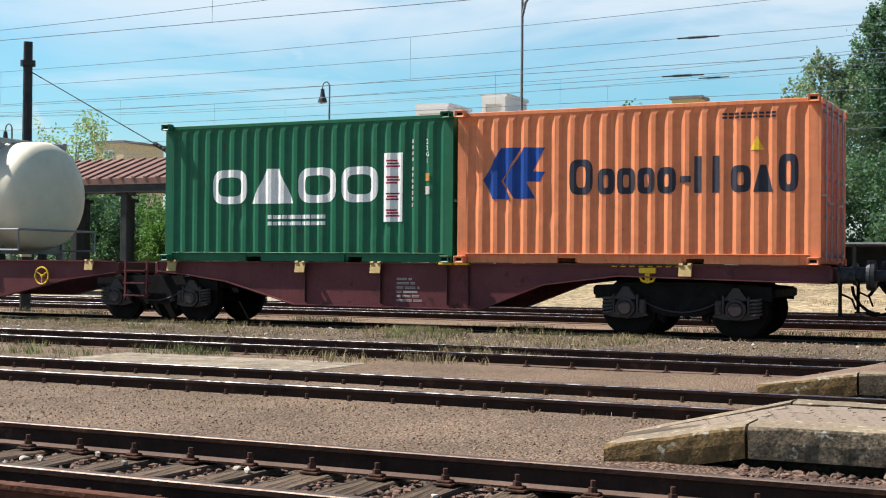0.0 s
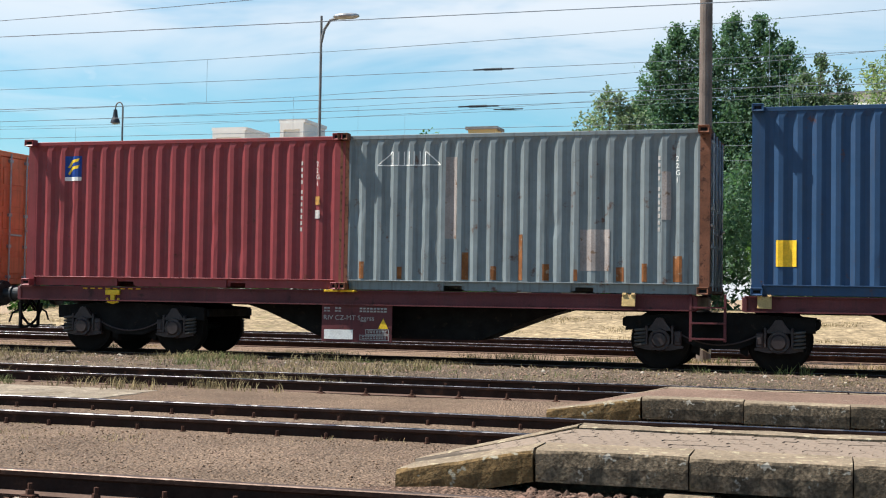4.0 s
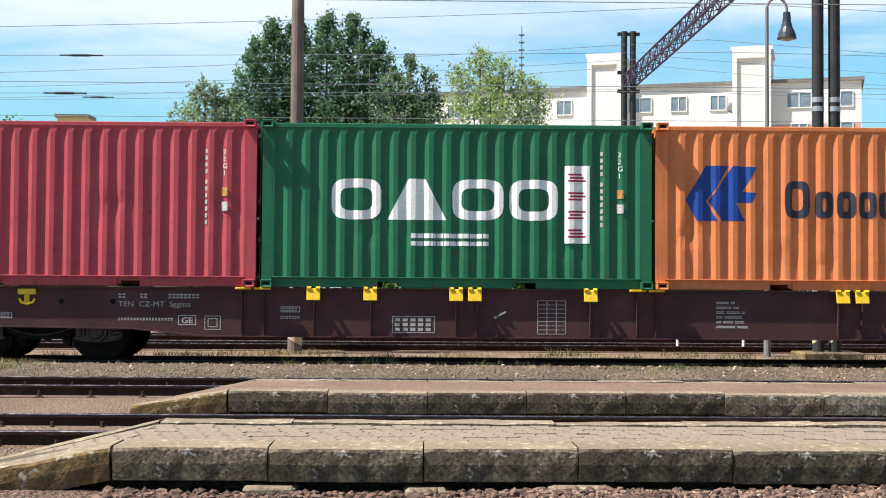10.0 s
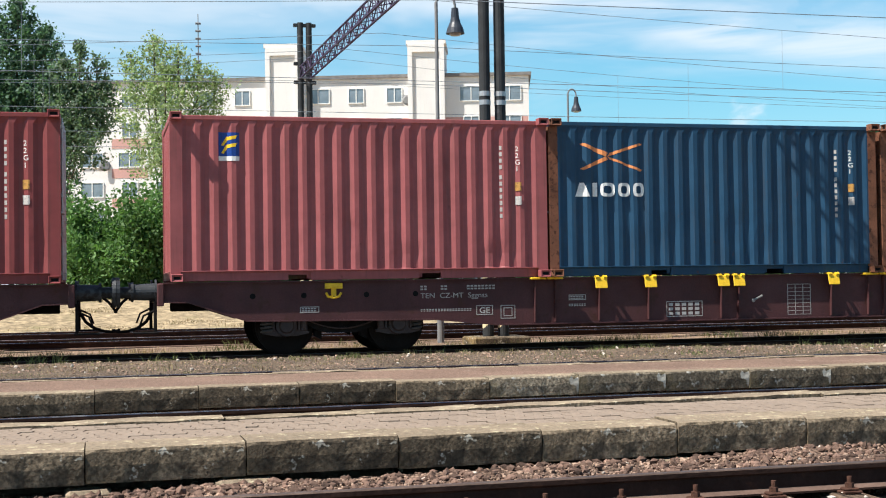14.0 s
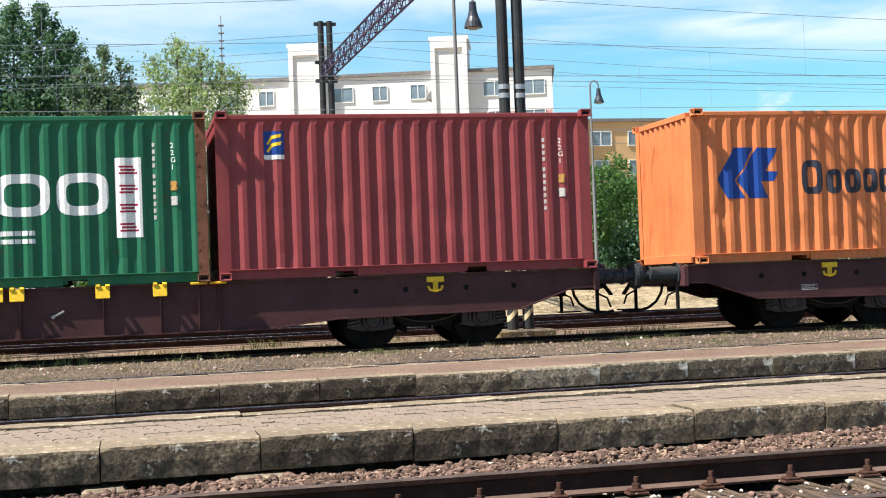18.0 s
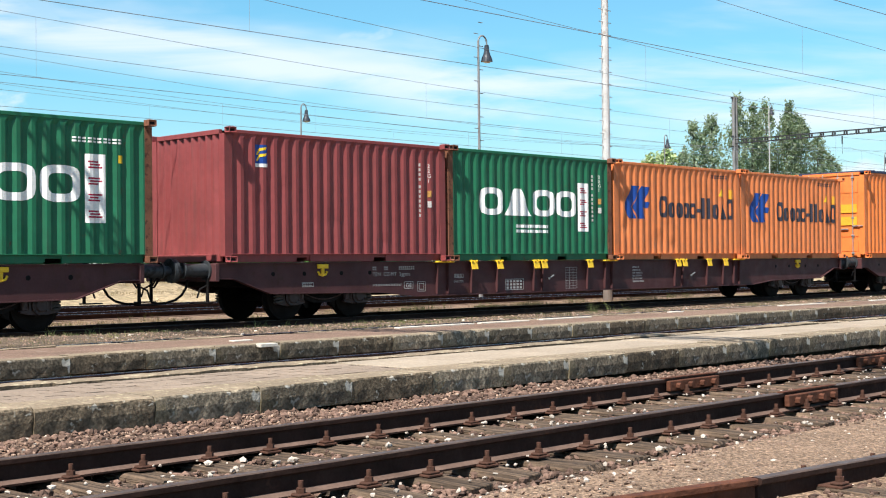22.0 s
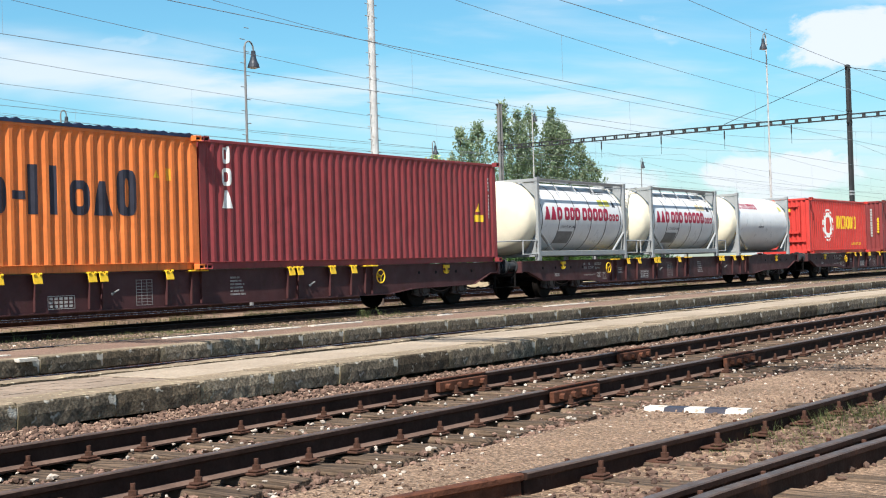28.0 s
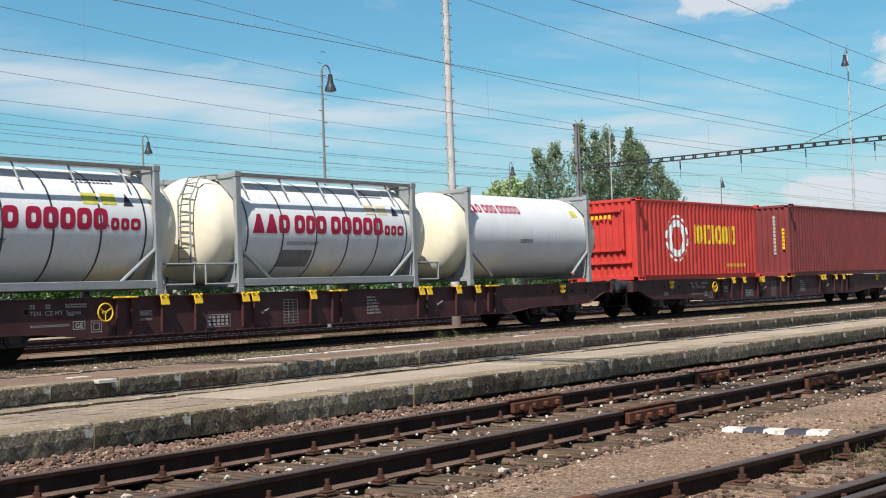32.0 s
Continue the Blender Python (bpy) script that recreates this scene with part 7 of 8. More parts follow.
def lattice(bm, a, b, w, h, n, k=1.0):
    """A slim four-boom lattice beam from a to b."""
    a, b = Vector(a), Vector(b)
    d = (b - a).normalized()
    s = d.cross(Vector((0, 0, 1))).normalized() * w / 2
    u = Vector((0, 0, h / 2))
    for i in (-1, 1):
        for j in (-1, 1):
            cyl(bm, a + s * i + u * j, b + s * i + u * j, 0.036 * k, 6)
    for step in range(n):
        p, q = a + (b - a) * step / n, a + (b - a) * (step + 1) / n
        f = 1 if step % 2 else -1
        for i in (-1, 1):
            cyl(bm, p + s * i + u * f, q + s * i - u * f, 0.022 * k, 5)
            cyl(bm, p + s * f + u * i, q - s * f + u * i, 0.015, 5)
            cyl(bm, p + s * i - u, p + s * i + u, 0.015, 5)


def portal(x, zb, ys, label, stripes=True, top=1.9, skew=0.0):
    p = thing("catenary_portal", label, "portal", pose(x + 37 * math.sin(radians(skew)), 0, -0.24, 0, 0, skew), "catenary portals")
    zb += 0.24
    for y in ys:
        for k, dx in enumerate((-0.165, 0.165)):
            bm = bmesh.new()
            tubular(bm, dx, y, 0, zb + top, 0.115)
            m = part("mast", bm, MAST if stripes or y < 40 else MASTGREY, p, "dark tubular mast" if stripes or y < 40 else "weathered grey tubular mast")
            for z in (4.98, 5.16):
                bm = bmesh.new()
                tubular(bm, dx, y, z, z + 0.10, 0.122)
                part("band", bm, GALV, m, "bright steel band")
            if stripes and y < 60:
                for i in range(11):
                    bm = bmesh.new()
                    z = 0.5 + i * 0.24
                    pts = 16
                    ring = [[(dx + 0.118 * math.cos(2 * math.pi * j / pts), y + 0.118 * math.sin(2 * math.pi * j / pts), z + h + 0.12 * math.cos(2 * math.pi * j / pts))
                             for j in range(pts)] for h in (0, 0.12)]
                    v = [[bm.verts.new(c) for c in r] for r in ring]
                    for j in range(pts):
                        bm.faces.new((v[0][j], v[0][(j + 1) % pts], v[1][(j + 1) % pts], v[1][j]))
                    part("hazard_stripe", bm, CREAM, m)
        bm = bmesh.new()
        box(bm, -0.6, 0.6, y - 0.45, y + 0.45, 0, 0.22, 0.03)
        part("foundation", bm, KERB, p, "weathered concrete foundation")
        bm = bmesh.new()
        for z in (zb - 0.35, zb + 0.35, zb + top - 0.1):
            box(bm, -0.42, 0.42, y - 0.07, y + 0.07, z - 0.06, z + 0.06, 0.01)
        pieces("clamp", bm, MAST, p)
    bm = bmesh.new()
    if stripes:
        lattice(bm, (0, ys[0], zb), (0, ys[-1], zb), 0.40, 0.42, int(abs(ys[-1] - ys[0]) / 0.6))
    else:      # two pairs of chords tied by flat posts
        for dx in (-0.16, 0.16):
            for dz in (-0.13, 0.13):
                box(bm, dx - 0.025, dx + 0.025, ys[0], ys[-1], zb + dz - 0.025, zb + dz + 0.025)
            k = ys[0] + 0.6
            while k < ys[-1]:
                box(bm, dx - 0.02, dx + 0.02, k - 0.06, k + 0.06, zb - 0.11, zb + 0.11)
                k += 0.85
        drops = bmesh.new()
        for k in (13.5, 17.5, 21.0, 28.5, 33.0, 37.5, 42.0):
            cyl(drops, (0, k, zb - 0.2), (0, k, zb - 0.75), 0.045, 8)
            cyl(drops, (0, k, zb - 0.75), (0, k, zb - 1.4), 0.012, 5)
        pieces("hanger", drops, MAST, p, "dark insulator hanger")
        for a, b in (((0, 24.8, zb + top - 0.15), (0, 33.0, zb + 0.2)), ((0, 24.8, zb + top - 0.15), (0, 12.0, zb + 0.2))):
            stay = bmesh.new()
            cyl(stay, a, b, 0.02, 5)
            part("stay_rod", stay, MAST, p)
    part("lattice_beam", bm, BEAM if stripes else MAST, p, "violet-grey lattice beam" if stripes else "dark lattice beam")
    return p


portal(7.6, 9.0, (-9.0, 26.0, 49.0), "dark twin-mast catenary portal with a violet-grey lattice beam across the tracks", skew=1.0)
portal(82.0, 9.62, (-9.0, 24.8, 50.2), "dark catenary portal with a flat lattice beam across the tracks", False, 3.2)


# (y, contact wire, carrying wire at its supports, its sag)
WIRES = [(11.6, 5.87, 7.6, 1.1), (16.8, 5.88, 8.3, 1.4), (TRAIN_Y, 5.93, 8.4, 1.4), (30.4, 5.90, 7.85, 0.95), (36.0, 5.85, 8.1, 1.4), (41.5, 5.85, 8.6, 1.4),
         (46.5, 5.90, 9.2, 1.6)]
SPANS = [-141.6, -67.0, 7.6, 82.0, 157.0, 232.0]
for y, zc, zm, sag in WIRES:
    w = thing("overhead_line", "thin overhead contact and carrying wires with droppers", "wires", pose(0, 0, 0), "overhead lines")
    bm = bmesh.new()
    cyl(bm, (-141, y, zc), (232, y, zc), 0.0075, 6)
    part("contact_wire", bm, WIRE, w)
    bm = bmesh.new()
    dr = bmesh.new()
    for a, b in zip(SPANS, SPANS[1:]):
        pts = [(a + (b - a) * k / 16, y, zm - sag * 4 * (k / 16) * (1 - k / 16)) for k in range(17)]
        tube(bm, pts, 0.0065, 5)
        for k in range(2, 16, 3):
            x, z = pts[k][0], pts[k][2]
            cyl(dr, (x, y, zc), (x, y, z), 0.004, 4)
    part("carrying_wire", bm, WIRE, w)
    tagged(part("dropper_wiring", dr, WIRE, w), kind="stuff")
fd = thing("feeder_line", "slack feeder wires high over the yard", "wires", pose(0, 0, 0), "overhead lines")
for y, z, sag in ((25.0, 8.2, 1.3), (33.5, 7.30, 0.33), (33.5, 6.3, 0.28), (50.0, 8.9, 0.7)):
    bm = bmesh.new()
    for a, b in zip(SPANS, SPANS[1:]):
        tube(bm, [(a + (b - a) * k / 16, y, z - sag * 4 * (k / 16) * (1 - k / 16)) for k in range(17)], 0.007, 5)
    part("feeder_wire", bm, WIRE, fd)


def insulator(x, y, z, length=0.5):
    bm = bmesh.new()
    for k in range(8):
        cyl(bm, (x + k * length / 8, y, z), (x + (k + 0.55) * length / 8, y, z), 0.038, 8)
    cyl(bm, (x - 0.3, y, z), (x + length + 0.3, y, z), 0.02, 6)
    return part("section_insulator", bm, MAST, fd, "dark rod insulator")


for x, y, z in ((-9.2, 33.5, 7.07), (-9.6, 33.5, 6.1), (-12.0, 46.5, 7.9)):
    insulator(x, y, z)


def lamp_post(x, y, z, style, label, arm=1.0, stepped=False):
    """A slim yard lamp: bell head on a hooked neck, or a flat double head."""
    p = thing("yard_lamp", label, "street lamp", pose(x - (arm if style == "bell" else 0), y, field_z(x, y)), "yard lamps")
    h = z - field_z(x, y)
    bm = bmesh.new()
    cyl(bm, (0, 0, 0), (0, 0, h * 0.55), 0.075, 10, 0.06)
    cyl(bm, (0, 0, h * 0.55), (0, 0, h + (0.35 if style == "bell" else 0.2)), 0.045, 10, 0.036)
    part("post", bm, PALEPOLE if z > 10 else MASTGREY, p)
    if stepped:
        bm = bmesh.new()
        for k in range(int(h / 0.4)):
            cyl(bm, (-0.22 if k % 2 else 0, 0, 1.5 + k * 0.4), (0 if k % 2 else 0.22, 0, 1.5 + k * 0.4), 0.014, 5)
        tagged(part("climbing_steps", bm, MASTGREY, p), kind="stuff")
    bm = bmesh.new()
    if style == "bell":
        pts = [(0, 0, h + 0.3)] + [(arm * 0.5 - arm * 0.5 * math.cos(math.pi * k / 8), 0, h + 0.3 + 0.24 * math.sin(math.pi * k / 8)) for k in range(9)] + [(arm, 0, h + 0.15)]
        tube(bm, pts, 0.028, 8)
        part("neck", bm, MASTGREY, p)
        bm = bmesh.new()
        cyl(bm, (arm, 0, h + 0.24), (arm, 0, h + 0.02), 0.075, 12, 0.095)
        cyl(bm, (arm, 0, h + 0.02), (arm, 0, h - 0.08), 0.095, 16, 0.12)
        cyl(bm, (arm, 0, h - 0.08), (arm, 0, h - 0.20), 0.12, 16, 0.175)
        cyl(bm, (arm, 0, h - 0.20), (arm, 0, h - 0.32), 0.175, 16, 0.205)
        part("bell_shade", bm, LAMPGREY, p, "dark bell shade")
        bm = bmesh.new()
        cyl(bm, (arm, 0, h - 0.29), (arm, 0, h - 0.36), 0.16, 12, 0.10)
        part("globe", bm, GALV, p)
    else:
        tube(bm, [(0, 0, h - 0.6), (0.1, 0, h - 0.2), (0.28, 0, h + 0.06), (0.6, 0, h + 0.12)], 0.045, 8)
        part("neck", bm, MASTGREY, p)
        for dy, dz in ((-0.25, 0.0), (0.25, 0.16)):
            bm = bmesh.new()
            r = bmesh.ops.create_uvsphere(bm, u_segments=14, v_segments=8, radius=1)
            for v in bm.verts:
                v.co = Vector((0.78 + v.co.x * 0.32, dy + v.co.y * 0.18, h + 0.10 + dz * 0.7 + v.co.z * 0.09))
            part("lamp_head", bm, GALV, p, "flat grey lamp head", smooth=True)
    return p


BELL = "slim grey yard lamp with dark bell shade on hooked neck"
for a, b, y, arm, stp in ((-0.600, 0.150, 48, -0.34, False), (0.371, 0.143, 48, 0.34, False), (1.113, 0.240, 30, 0.42, True), (0.844, 0.149, 50, 0.34, False),
                          (1.466, 0.158, 50, 0.34, False), (2.72, 0.455, 25, -0.42, True), (-0.968, 0.125, 40, -0.34, False), (1.734, 0.222, 50, 0.34, False), (2.106, 0.168, 50, 0.34, False), (0.270, 0.208, 27.5, 0.42, False)):
    lamp_post(a * y, y, 1.09 + b * y, "bell", BELL, arm, stp)
lamp_post(-0.413 * 36, 36, 1.09 + 0.222 * 36, "double", "tall grey street lamp with two flat heads")

wp = thing("wooden_pole", "tall brown pole with a striped foot behind the train", "pole", pose(-2.85, 27.4, -0.24))
bm = bmesh.new()
cyl(bm, (0, 0, 0), (0, 0, 10.6), 0.15, 14, 0.12)
part("shaft", bm, WOODPOLE, wp)
for i in range(15):
    bm = bmesh.new()
    pts, z, r = 16, 0.30 + i * 0.22, 0.152
    v = [[bm.verts.new((r * math.cos(2 * math.pi * j / pts), r * math.sin(2 * math.pi * j / pts), z + h - 0.09 * math.cos(2 * math.pi * j / pts))) for j in range(pts)] for h in (0, 0.22)]
    for j in range(pts):
        bm.faces.new((v[0][j], v[0][(j + 1) % pts], v[1][(j + 1) % pts], v[1][j]))
    part("hazard_stripe", bm, CREAM if i % 2 == 0 else DARK, wp)
sp = thing("climbing_mast", "tall pale grey mast with climbing pegs behind the train", "mast", pose(1.335 * 27, 27, -0.24))
bm = bmesh.new()
cyl(bm, (0, 0, 1.3), (0, 0, 16), 0.155, 14, 0.10)
part("shaft", bm, PALEPOLE, sp)
# unseen foot, added in brown so no pale base shows under the wagons
bm = bmesh.new()
cyl(bm, (0, 0, 0), (0, 0, 1.3), 0.165, 14, 0.16)
part("foot", bm, WOODPOLE, sp, "added brown foot")
bm = bmesh.new()
for k in range(34):
    cyl(bm, (-0.34, 0, 1.5 + k * 0.42), (0.34, 0, 1.5 + k * 0.42), 0.014, 5)
tagged(part("climbing_pegs", bm, GALV, sp), kind="stuff")
lm = thing("anchor_mast", "dark tapering anchor mast with stay wire and insulator", "mast", pose(-0.943 * 27, 27, -0.24))
bm = bmesh.new()
cyl(bm, (0, 0, 0), (0, 0, 7.25), 0.15, 12, 0.12)
cyl(bm, (0, 0, 6.6), (0, 0, 6.75), 0.2, 12)
part("shaft", bm, MAST, lm)
bm = bmesh.new()
cyl(bm, (0, 0, 6.5), (6.2, 0, 3.4), 0.014, 5)
for k in range(7):
    p = Vector((0, 0, 6.5)).lerp(Vector((6.2, 0, 3.4)), 0.68 + k * 0.02)
    cyl(bm, p, p + Vector((0.09, 0, -0.045)), 0.06, 8)
part("stay_wire", bm, MAST, lm)
for i in range(6):
    bm = bmesh.new()
    cyl(bm, (0, 0, 0.7 + i * 0.4), (0, 0, 0.9 + i * 0.4), 0.153, 12)
    part("hazard_stripe", bm, CREAM, lm)


# ---------------------------------------------------------------- trees and bushes
def crown_bm(blobs, leaves, size, seed):
    """Thousands of small leaves in uneven clumps."""
    g = np.random.default_rng(seed)
    weights = np.array([b[3] * b[4] * b[5] for b in blobs]) ** 0.7
    which = g.choice(len(blobs), leaves, p=weights / weights.sum())
    B = np.array(blobs)[which]
    d = g.normal(size=(leaves, 3))
    d /= np.linalg.norm(d, axis=1, keepdims=True)
    r = g.uniform(0.35, 1.0, (leaves, 1)) ** 0.45
    c = B[:, :3] + d * r * B[:, 3:6] + g.normal(size=(leaves, 3)) * 0.06 * B[:, 3:6]
    u = g.normal(size=(leaves, 3))
    u /= np.linalg.norm(u, axis=1, keepdims=True)
    w = np.cross(u, g.normal(size=(leaves, 3)))
    w /= np.linalg.norm(w, axis=1, keepdims=True)
    s = size * g.uniform(0.5, 1.4, (leaves, 1))
    v = np.stack([c - u * s, c + w * s * 0.55, c + u * s, c - w * s * 0.55], 1).reshape(-1, 3)
    f = np.arange(leaves * 4).reshape(-1, 4)
    return v, f


def tree(x, y, height, width, seed, material, label, leaves=7000, size=0.22, clumps=16, base=0.22, category="tree", name="tree", squash=1.0, spray=1.0):
    t = thing(name, label, category, pose(x, y, field_z(x, y)), "")
    g = random.Random(seed)
    blobs = []
    for k in range(clumps):
        f = base + (0.94 - base) * (k + g.uniform(-0.3, 0.3)) / clumps
        f = min(max(f, base), 0.95)
        env = math.sin(math.pi * min(1, (1.02 - f) / (1.02 - base)) ** 0.75) * 0.5 + 0.22
        a = g.uniform(0, 6.28)
        rr = width * 0.5 * env * g.uniform(0.2, 0.95)
        s = width * 0.5 * g.uniform(0.28, 0.52) * (0.55 + env * 0.5)
        blobs.append((rr * math.cos(a), rr * math.sin(a), f * height, s, s, s * g.uniform(0.8, 1.3) * squash))
    small = []
    for bx, by, bz, sx, sy, sz in blobs:
        small.append((bx, by, bz, sx * 0.7, sy * 0.7, sz * 0.7))
        out_ = math.atan2(by, bx) + g.uniform(-0.5, 0.5)
        for j in range(4):   # sprays that point up and outwards
            small.append((bx + sx * 0.22 * (j + 1) * math.cos(out_), by + sy * 0.22 * (j + 1) * math.sin(out_), bz + sz * (0.35 + 0.34 * j) * spray,
                          sx * (0.42 - 0.09 * j), sy * (0.42 - 0.09 * j), sz * (0.48 - 0.07 * j)))
        for _ in range(6):
            a, e, k = g.uniform(0, 6.28), g.uniform(-0.9, 1.3), g.uniform(0.25, 0.6)
            small.append((bx + sx * 0.85 * math.cos(a) * math.cos(e), by + sy * 0.85 * math.sin(a) * math.cos(e), bz + sz * 0.9 * math.sin(e),
                          sx * k, sy * k, sz * k * g.uniform(1.0, 1.6)))
    v, f = crown_bm(small, int(leaves * 2.2), size * 0.72, seed)
    me = bpy.data.meshes.new("crown")
    me.from_pydata(v.tolist(), [], f.tolist())
    me.materials.append(material)
    put("crown", me, t)
    bm = bmesh.new()
    r = 0.03 * height * 0.45
    cyl(bm, (0, 0, 0), (0, 0, height * 0.5), r, 9, r * 0.55)
    cyl(bm, (0, 0, height * 0.5), (0, 0, height * 0.85), r * 0.55, 7, r * 0.15)
    part("trunk", bm, BARK, t)
    bm = bmesh.new()
    for b in blobs[::2]:
        z0 = max(b[2] - height * 0.22, height * 0.12)
        cyl(bm, (0, 0, z0), (b[0] * 0.8, b[1] * 0.8, b[2]), r * 0.3, 6, r * 0.08)
    tagged(part("branching", bm, BARK, t), kind="stuff")
    return t


def poplar(x, y, spires, seed, material, label, dense=1.0, size=0.105, full=1.0):
    """A tree of several rising leaders, each a ragged plume of leaf sprays: spires are (x, top, width, foot of the leaves)."""
    t = thing("tree", label, "tree", pose(x, y, field_z(x, y)), "")
    base = field_z(x, y)
    g = np.random.default_rng(seed)
    verts = []
    wood, limbs = bmesh.new(), bmesh.new()
    tallest = max(sp[1] for sp in spires) - base
    cyl(wood, (0, 0, -0.1), (0, 0, tallest * 0.35), 0.018 * tallest, 10, 0.011 * tallest)
    part("trunk", wood, BARK, t)
    for sx, top, width, foot in spires:
        dx, top, foot = sx - x, top - base, foot - base
        dy = g.uniform(-0.8, 0.8)
        tall = top - foot
        tube(limbs, [(0, 0, tallest * 0.18), (dx * 0.5, dy * 0.5, foot + tall * 0.15), (dx * 0.95, dy, foot + tall * 0.5), (dx, dy, top - tall * 0.08)], 0.035 + 0.002 * tall, 6)
        n = int(tall * width * 9.0 * dense)
        f = g.random(n) ** 0.85
        reach = width * 0.5 * np.interp(f, (0, 0.12, 0.45, 0.75, 0.93, 1.0), (0.6, 1.0, 1.2, 0.95, 0.5, 0.14)) * full * np.sqrt(g.random(n)) * g.uniform(0.8, 1.3, n)
        a = g.uniform(0, 2 * math.pi, n)
        c = np.stack([dx + reach * np.cos(a), dy + reach * np.sin(a), foot + f * tall], 1)
        s = g.uniform(0.55, 1.25, n) * (0.9 - 0.3 * f) * 0.5
        m = 26
        lean = np.stack([np.cos(a) * 0.5, np.sin(a) * 0.5, np.ones(n)], 1)
        q = c[:, None] + g.normal(size=(n, m, 3)) * (s * 0.42)[:, None, None] + lean[:, None] * (g.normal(size=(n, m, 1)) * (s * 0.62)[:, None, None])
        q = q.reshape(-1, 3)
        u = g.normal(size=q.shape)
        u /= np.linalg.norm(u, axis=1, keepdims=True)
        w = np.cross(u, g.normal(size=q.shape))
        w /= np.linalg.norm(w, axis=1, keepdims=True)
        k = size * g.uniform(0.5, 1.3, (len(q), 1))
        verts.append(np.stack([q - u * k, q + w * k * 0.6, q + u * k, q - w * k * 0.6], 1).reshape(-1, 3))
    tagged(part("branching", limbs, BARK, t), kind="stuff")
    v = np.concatenate(verts)
    me = bpy.data.meshes.new("crown")
    me.from_pydata(v.tolist(), [], np.arange(len(v)).reshape(-1, 4).tolist())
    me.materials.append(material)
    put("crown", me, t)
    return t


poplar(-6.6, 75, ((-9.9, 15.2, 2.4, 5), (-8.9, 16.4, 2.6, 5), (-7.6, 16.3, 3.2, 4), (-5.9, 16.9, 3.2, 4), (-4.4, 16.8, 3.0, 4), (-2.9, 15.2, 3.0, 5), (-11.0, 12.6, 2.8, 4),
                  (-8.0, 12.5, 4.2, 4), (-5.0, 12.5, 4.4, 4)), 11, LEAF2, "tall dark green poplar behind the yard", 1.25)
poplar(-2.4, 74, ((-2.9, 12.6, 1.8, 8), (-2.0, 13.4, 2.0, 8), (-1.1, 14.2, 1.9, 8.5), (-0.2, 13.6, 1.6, 9.5), (0.3, 12.4, 1.3, 9.5), (-1.4, 11.8, 3.4, 7.5)), 13, GREYLEAF,
       "grey-green airy tree in front of pale flats", 1.0)
poplar(-13.0, 72, ((-12.2, 12.4, 3.0, 4), (-13.6, 11.2, 2.8, 4), (-11.2, 11.5, 3.0, 4), (-14.8, 9.8, 2.4, 4)), 12, SILVER, "pale green tree beside a tall poplar", 0.8)
poplar(3.2, 70, ((1.5, 13.2, 1.5, 10.2), (2.7, 14.1, 2.4, 7), (3.9, 13.5, 2.5, 7.5), (5.0, 12.9, 2.3, 8.8), (5.9, 12.3, 1.7, 9.8), (3.2, 12.3, 4.0, 6.5)), 14, LEAF3,
       "pale yellow-green airy tree in front of flats", 0.95, 0.085)
poplar(100.0, 62, ((94.8, 12.7, 3.0, 3), (97.4, 13.4, 3.0, 3), (100.9, 15.4, 2.6, 3), (103.3, 15.0, 2.3, 3), (105.3, 12.4, 2.2, 3), (92.9, 10.0, 2.6, 2)), 16, SILVER,
       "silvery green poplar with several leaders far along the yard", 0.85, 0.12, 0.78)
poplar(112.0, 62, ((107.4, 15.6, 2.6, 3), (109.4, 14.4, 3.0, 3), (111.2, 15.8, 2.8, 3), (114.0, 14.5, 3.0, 3), (116.2, 12.9, 3.0, 3), (118.6, 11.2, 3.2, 2)), 17, SILVER,
       "silvery green poplar with several leaders far along the yard", 0.85, 0.12, 0.78)
poplar(89.1, 62, ((88.0, 9.6, 2.6, 2), (90.0, 10.2, 2.6, 2)), 19, LEAF3, "low pale tree beside poplars", 0.8, 0.15)
tree(-0.875 * 64, 64, 10.4, 6.0, 20, LEAF3, "sparse pale tree behind the canopy", 3000, 0.14, 24)
for x, y, h, w_, seed in ((-13.0, 49, 5.2, 6.5, 91), (10.3, 50, 4.9, 5.6, 92), (-17.5, 50, 5.4, 6.0, 93)):
    tree(x, y, h, w_, seed, LEAF, "dense green bush behind the train", 15000, 0.105, 22, 0.05, "shrub", "shrub", 1.0, 0.4)
g = random.Random(5)
for k in range(34):
    x = -46 + k * 4.5 + g.uniform(-1, 1)
    tree(x, 52 + g.uniform(-1.5, 3), g.uniform(4.0, 5.4) * (0.68 if 9 < k < 13 or k > 15 else 1), g.uniform(6.0, 8.0), 40 + k, LEAF if k % 3 else LEAF2, "dense green shrub along the yard's edge", 11000 if k < 16 else 5000, 0.12, 18, 0.08,
         "shrub", "shrub", 1.0, 0.5)


gh = np.random.default_rng(9)
n_ = 70000
hx, hy = gh.uniform(-70, 125, n_), gh.uniform(55.5, 58.5, n_)
hz = gh.random(n_) ** 0.8 * (2.9 + 0.6 * np.sin(hx * 0.9) + 0.4 * np.sin(hx * 2.3))
hu, hw = gh.normal(size=(n_, 3)) * 0.09, gh.normal(size=(n_, 3)) * 0.06
hc = np.stack([hx, hy, hz], 1)
me = bpy.data.meshes.new("hedge")
me.from_pydata(np.stack([hc - hu, hc + hw, hc + hu, hc - hw], 1).reshape(-1, 3).tolist(), [], np.arange(n_ * 4).reshape(-1, 4).tolist())
me.materials.append(LEAF2)
hedge = tagged(new("hedge", me), "low dense green undergrowth along the yard's edge", "hedge", "", "stuff")
